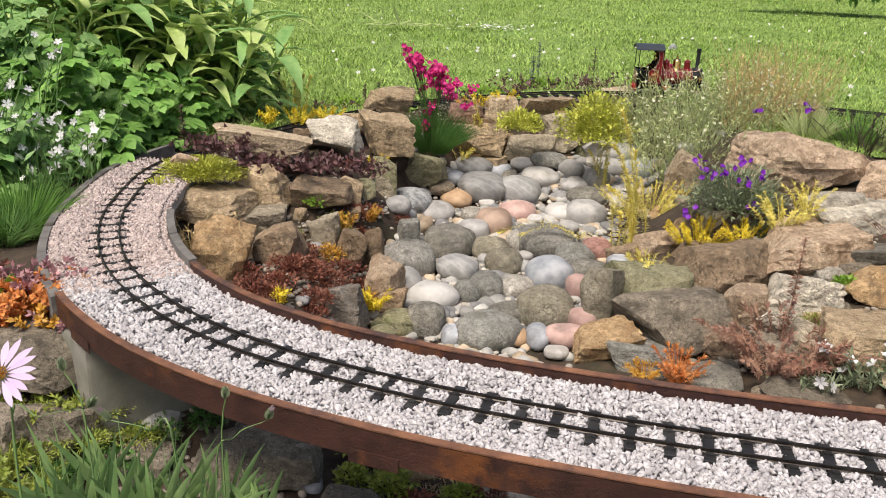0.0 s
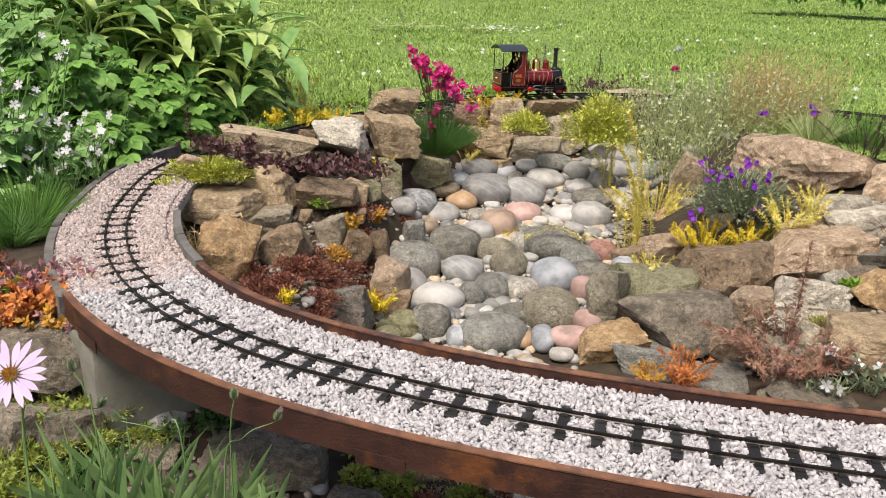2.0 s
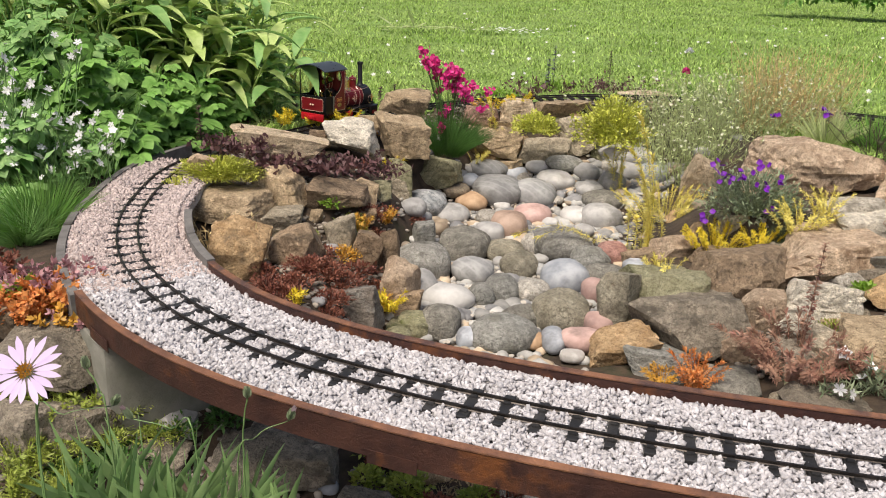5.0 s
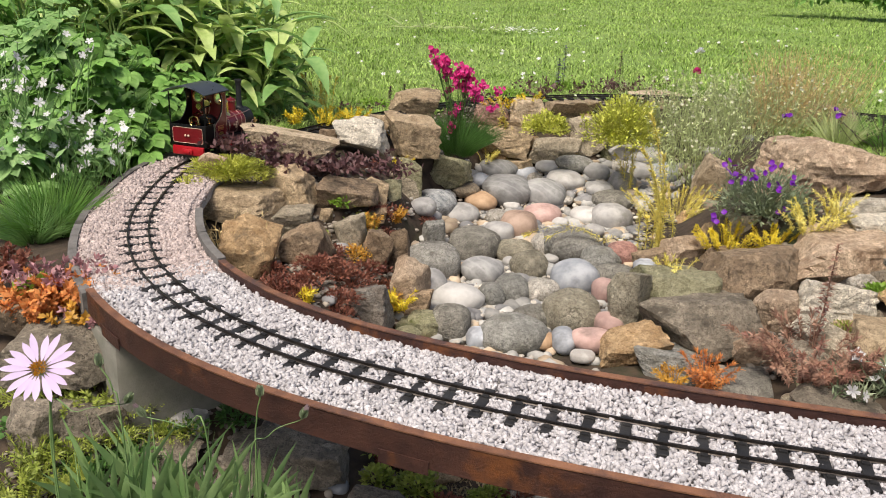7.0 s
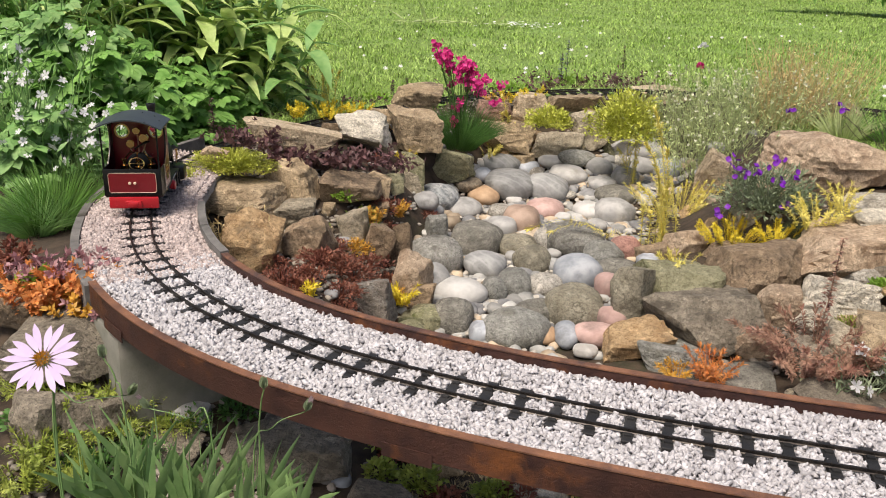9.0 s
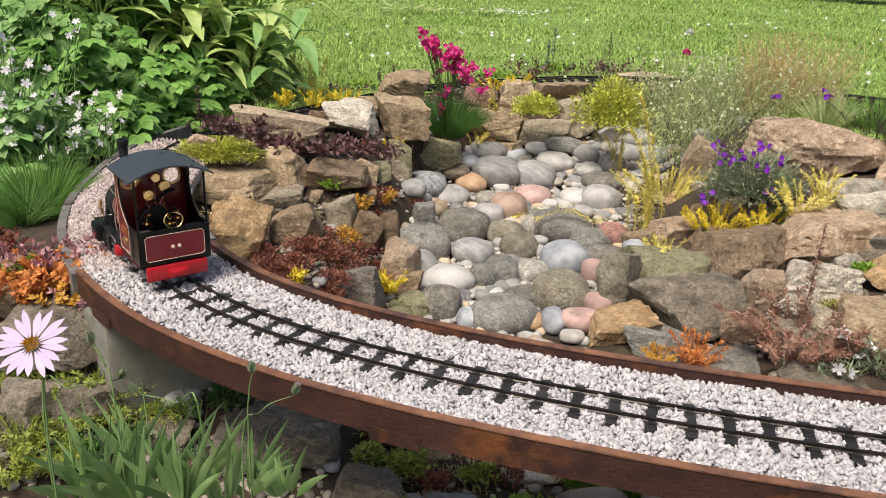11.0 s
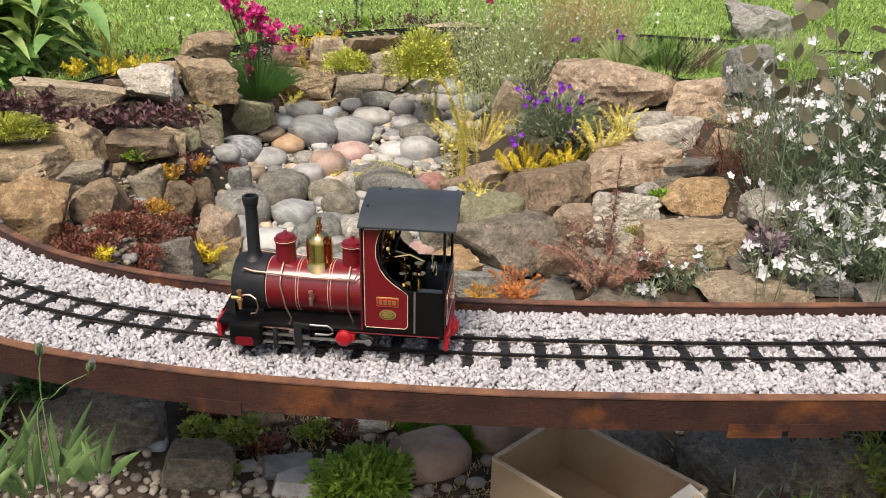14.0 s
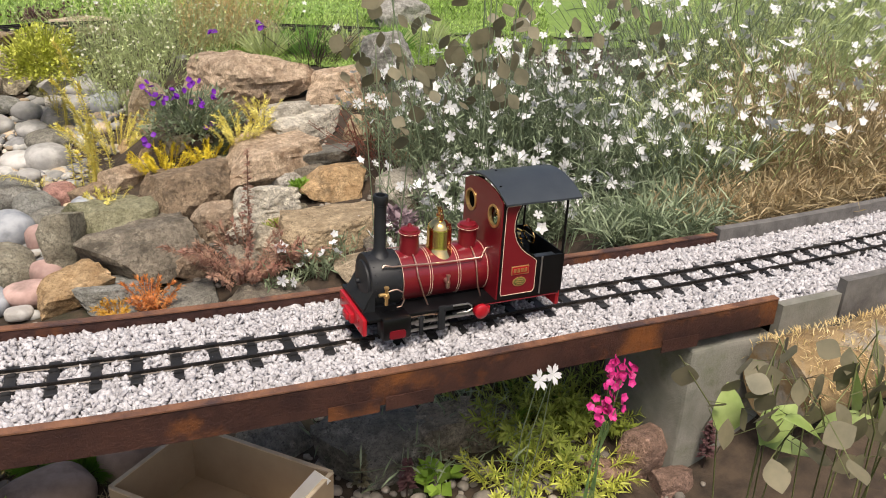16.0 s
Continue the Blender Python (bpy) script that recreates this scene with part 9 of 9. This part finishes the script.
def mossy_log(a, b, r):
    a, b = Vector(a), Vector(b)
    bm = bmesh.new()
    n, seg = 40, 28
    d = (b - a).normalized()
    u = d.cross(Vector((0, 0, 1))).normalized()
    w = u.cross(d)
    rings = []
    for i in range(n + 1):
        p = a.lerp(b, i / n)
        ring = []
        for k in range(seg):
            t = 2 * math.pi * k / seg
            q = math.cos(t) * u + math.sin(t) * w
            rr = r * (1 + 0.14 * noise.noise(Vector((i * 0.22, math.cos(t) * 1.5, math.sin(t) * 1.5))) + 0.06 * noise.noise(Vector((i * 0.9, math.cos(t) * 6, math.sin(t) * 6))))
            ring.append(bm.verts.new(p + q * rr))
        rings.append(ring)
    for s, t in zip(rings, rings[1:]):
        for k in range(seg):
            bm.faces.new((s[k], s[(k + 1) % seg], t[(k + 1) % seg], t[k]))
    bm.faces.new(rings[0][::-1])
    bm.faces.new(rings[-1])
    bmesh.ops.recalc_face_normals(bm, faces=bm.faces)
    ob = tagged(new("log"), "thick log covered in dry brown moss beside the edging", "log")
    part("trunk", bm, "log_moss", ob)
    L = Leaves(91)
    for i in range(2600):
        t, s = L.rng.uniform(0.1, 3.0), L.rng.uniform(0, 1)
        q = Vector((math.cos(t) * u + math.sin(t) * w))
        p = a.lerp(b, s) + q * r * 1.02
        L.blade(p, np.array(q) + L.rng.normal(size=3) * 0.7, (0, 0, 1), 0.012, 0.0016, 0.4, 0.1, 2)
    L.done("moss", "strawtan", ob, "dry brown moss")


mossy_log((1.02, 0.46, -0.085), (1.75, 0.36, -0.07), 0.055)

bm = bmesh.new()
box(bm, -0.012, 0.012, -0.0006, 0.0006, -0.035, 0.03)
flap = part("paper_sheet", bm, "paper")
flap.matrix_basis = pose(0.468, 0.688, -0.198, 0, 35, -37)
tagged(flap, "white sheet of paper leaning in the cardboard box", "paper")

# ---- what moves ----
RUN = [(0.0, 6.022), (1.5, 5.617), (3.5, 5.066), (5.0, 4.64), (6.5, 4.215), (7.0, 4.09), (7.5, 3.96), (8.0, 3.847), (9.2, 3.57), (10.5, 3.293), (11.0, 3.2), (12.0, 3.013), (12.5, 2.909), (13.0, 2.803), (14.0, 2.549), (14.5, 2.412), (15.0, 2.272), (16.0, 1.955)]


def along(t):
    return float(np.interp(t, [r[0] for r in RUN], [r[1] for r in RUN]))


def motions():
    rows = []
    for i in range(65):
        t = i * 0.25
        s = along(t)
        a, b = on_line(s + 0.045)[0], on_line(s - 0.035)[0]
        d = (a - b).normalized()
        mid = b + d * 0.035
        rows.append((t, Matrix.Translation(mid) @ Matrix.Rotation(math.atan2(d.y, d.x), 4, "Z")))
    walk(LOCO, rows)
    turns = []
    for i in range(241):
        t = min(16.0, i * 2 / 30)
        turns.append((t, along(t) / WHEEL_R))
    turns[-1] = (16.0, along(16.0) / WHEEL_R)
    for w, x, k in WHEELS:
        walk(w, [(t, pose(x, k * 0.0185, WHEEL_R) @ Matrix.Rotation(a + (1.57 if k > 0 else 0), 4, "Y")) for t, a in turns])
    for r, k in RODS:
        walk(r, [(t, Matrix.Translation((0.008 * math.cos(a + (1.57 if k > 0 else 0)), 0, WHEEL_R - 0.008 * math.sin(a + (1.57 if k > 0 else 0))))) for t, a in turns])


motions()
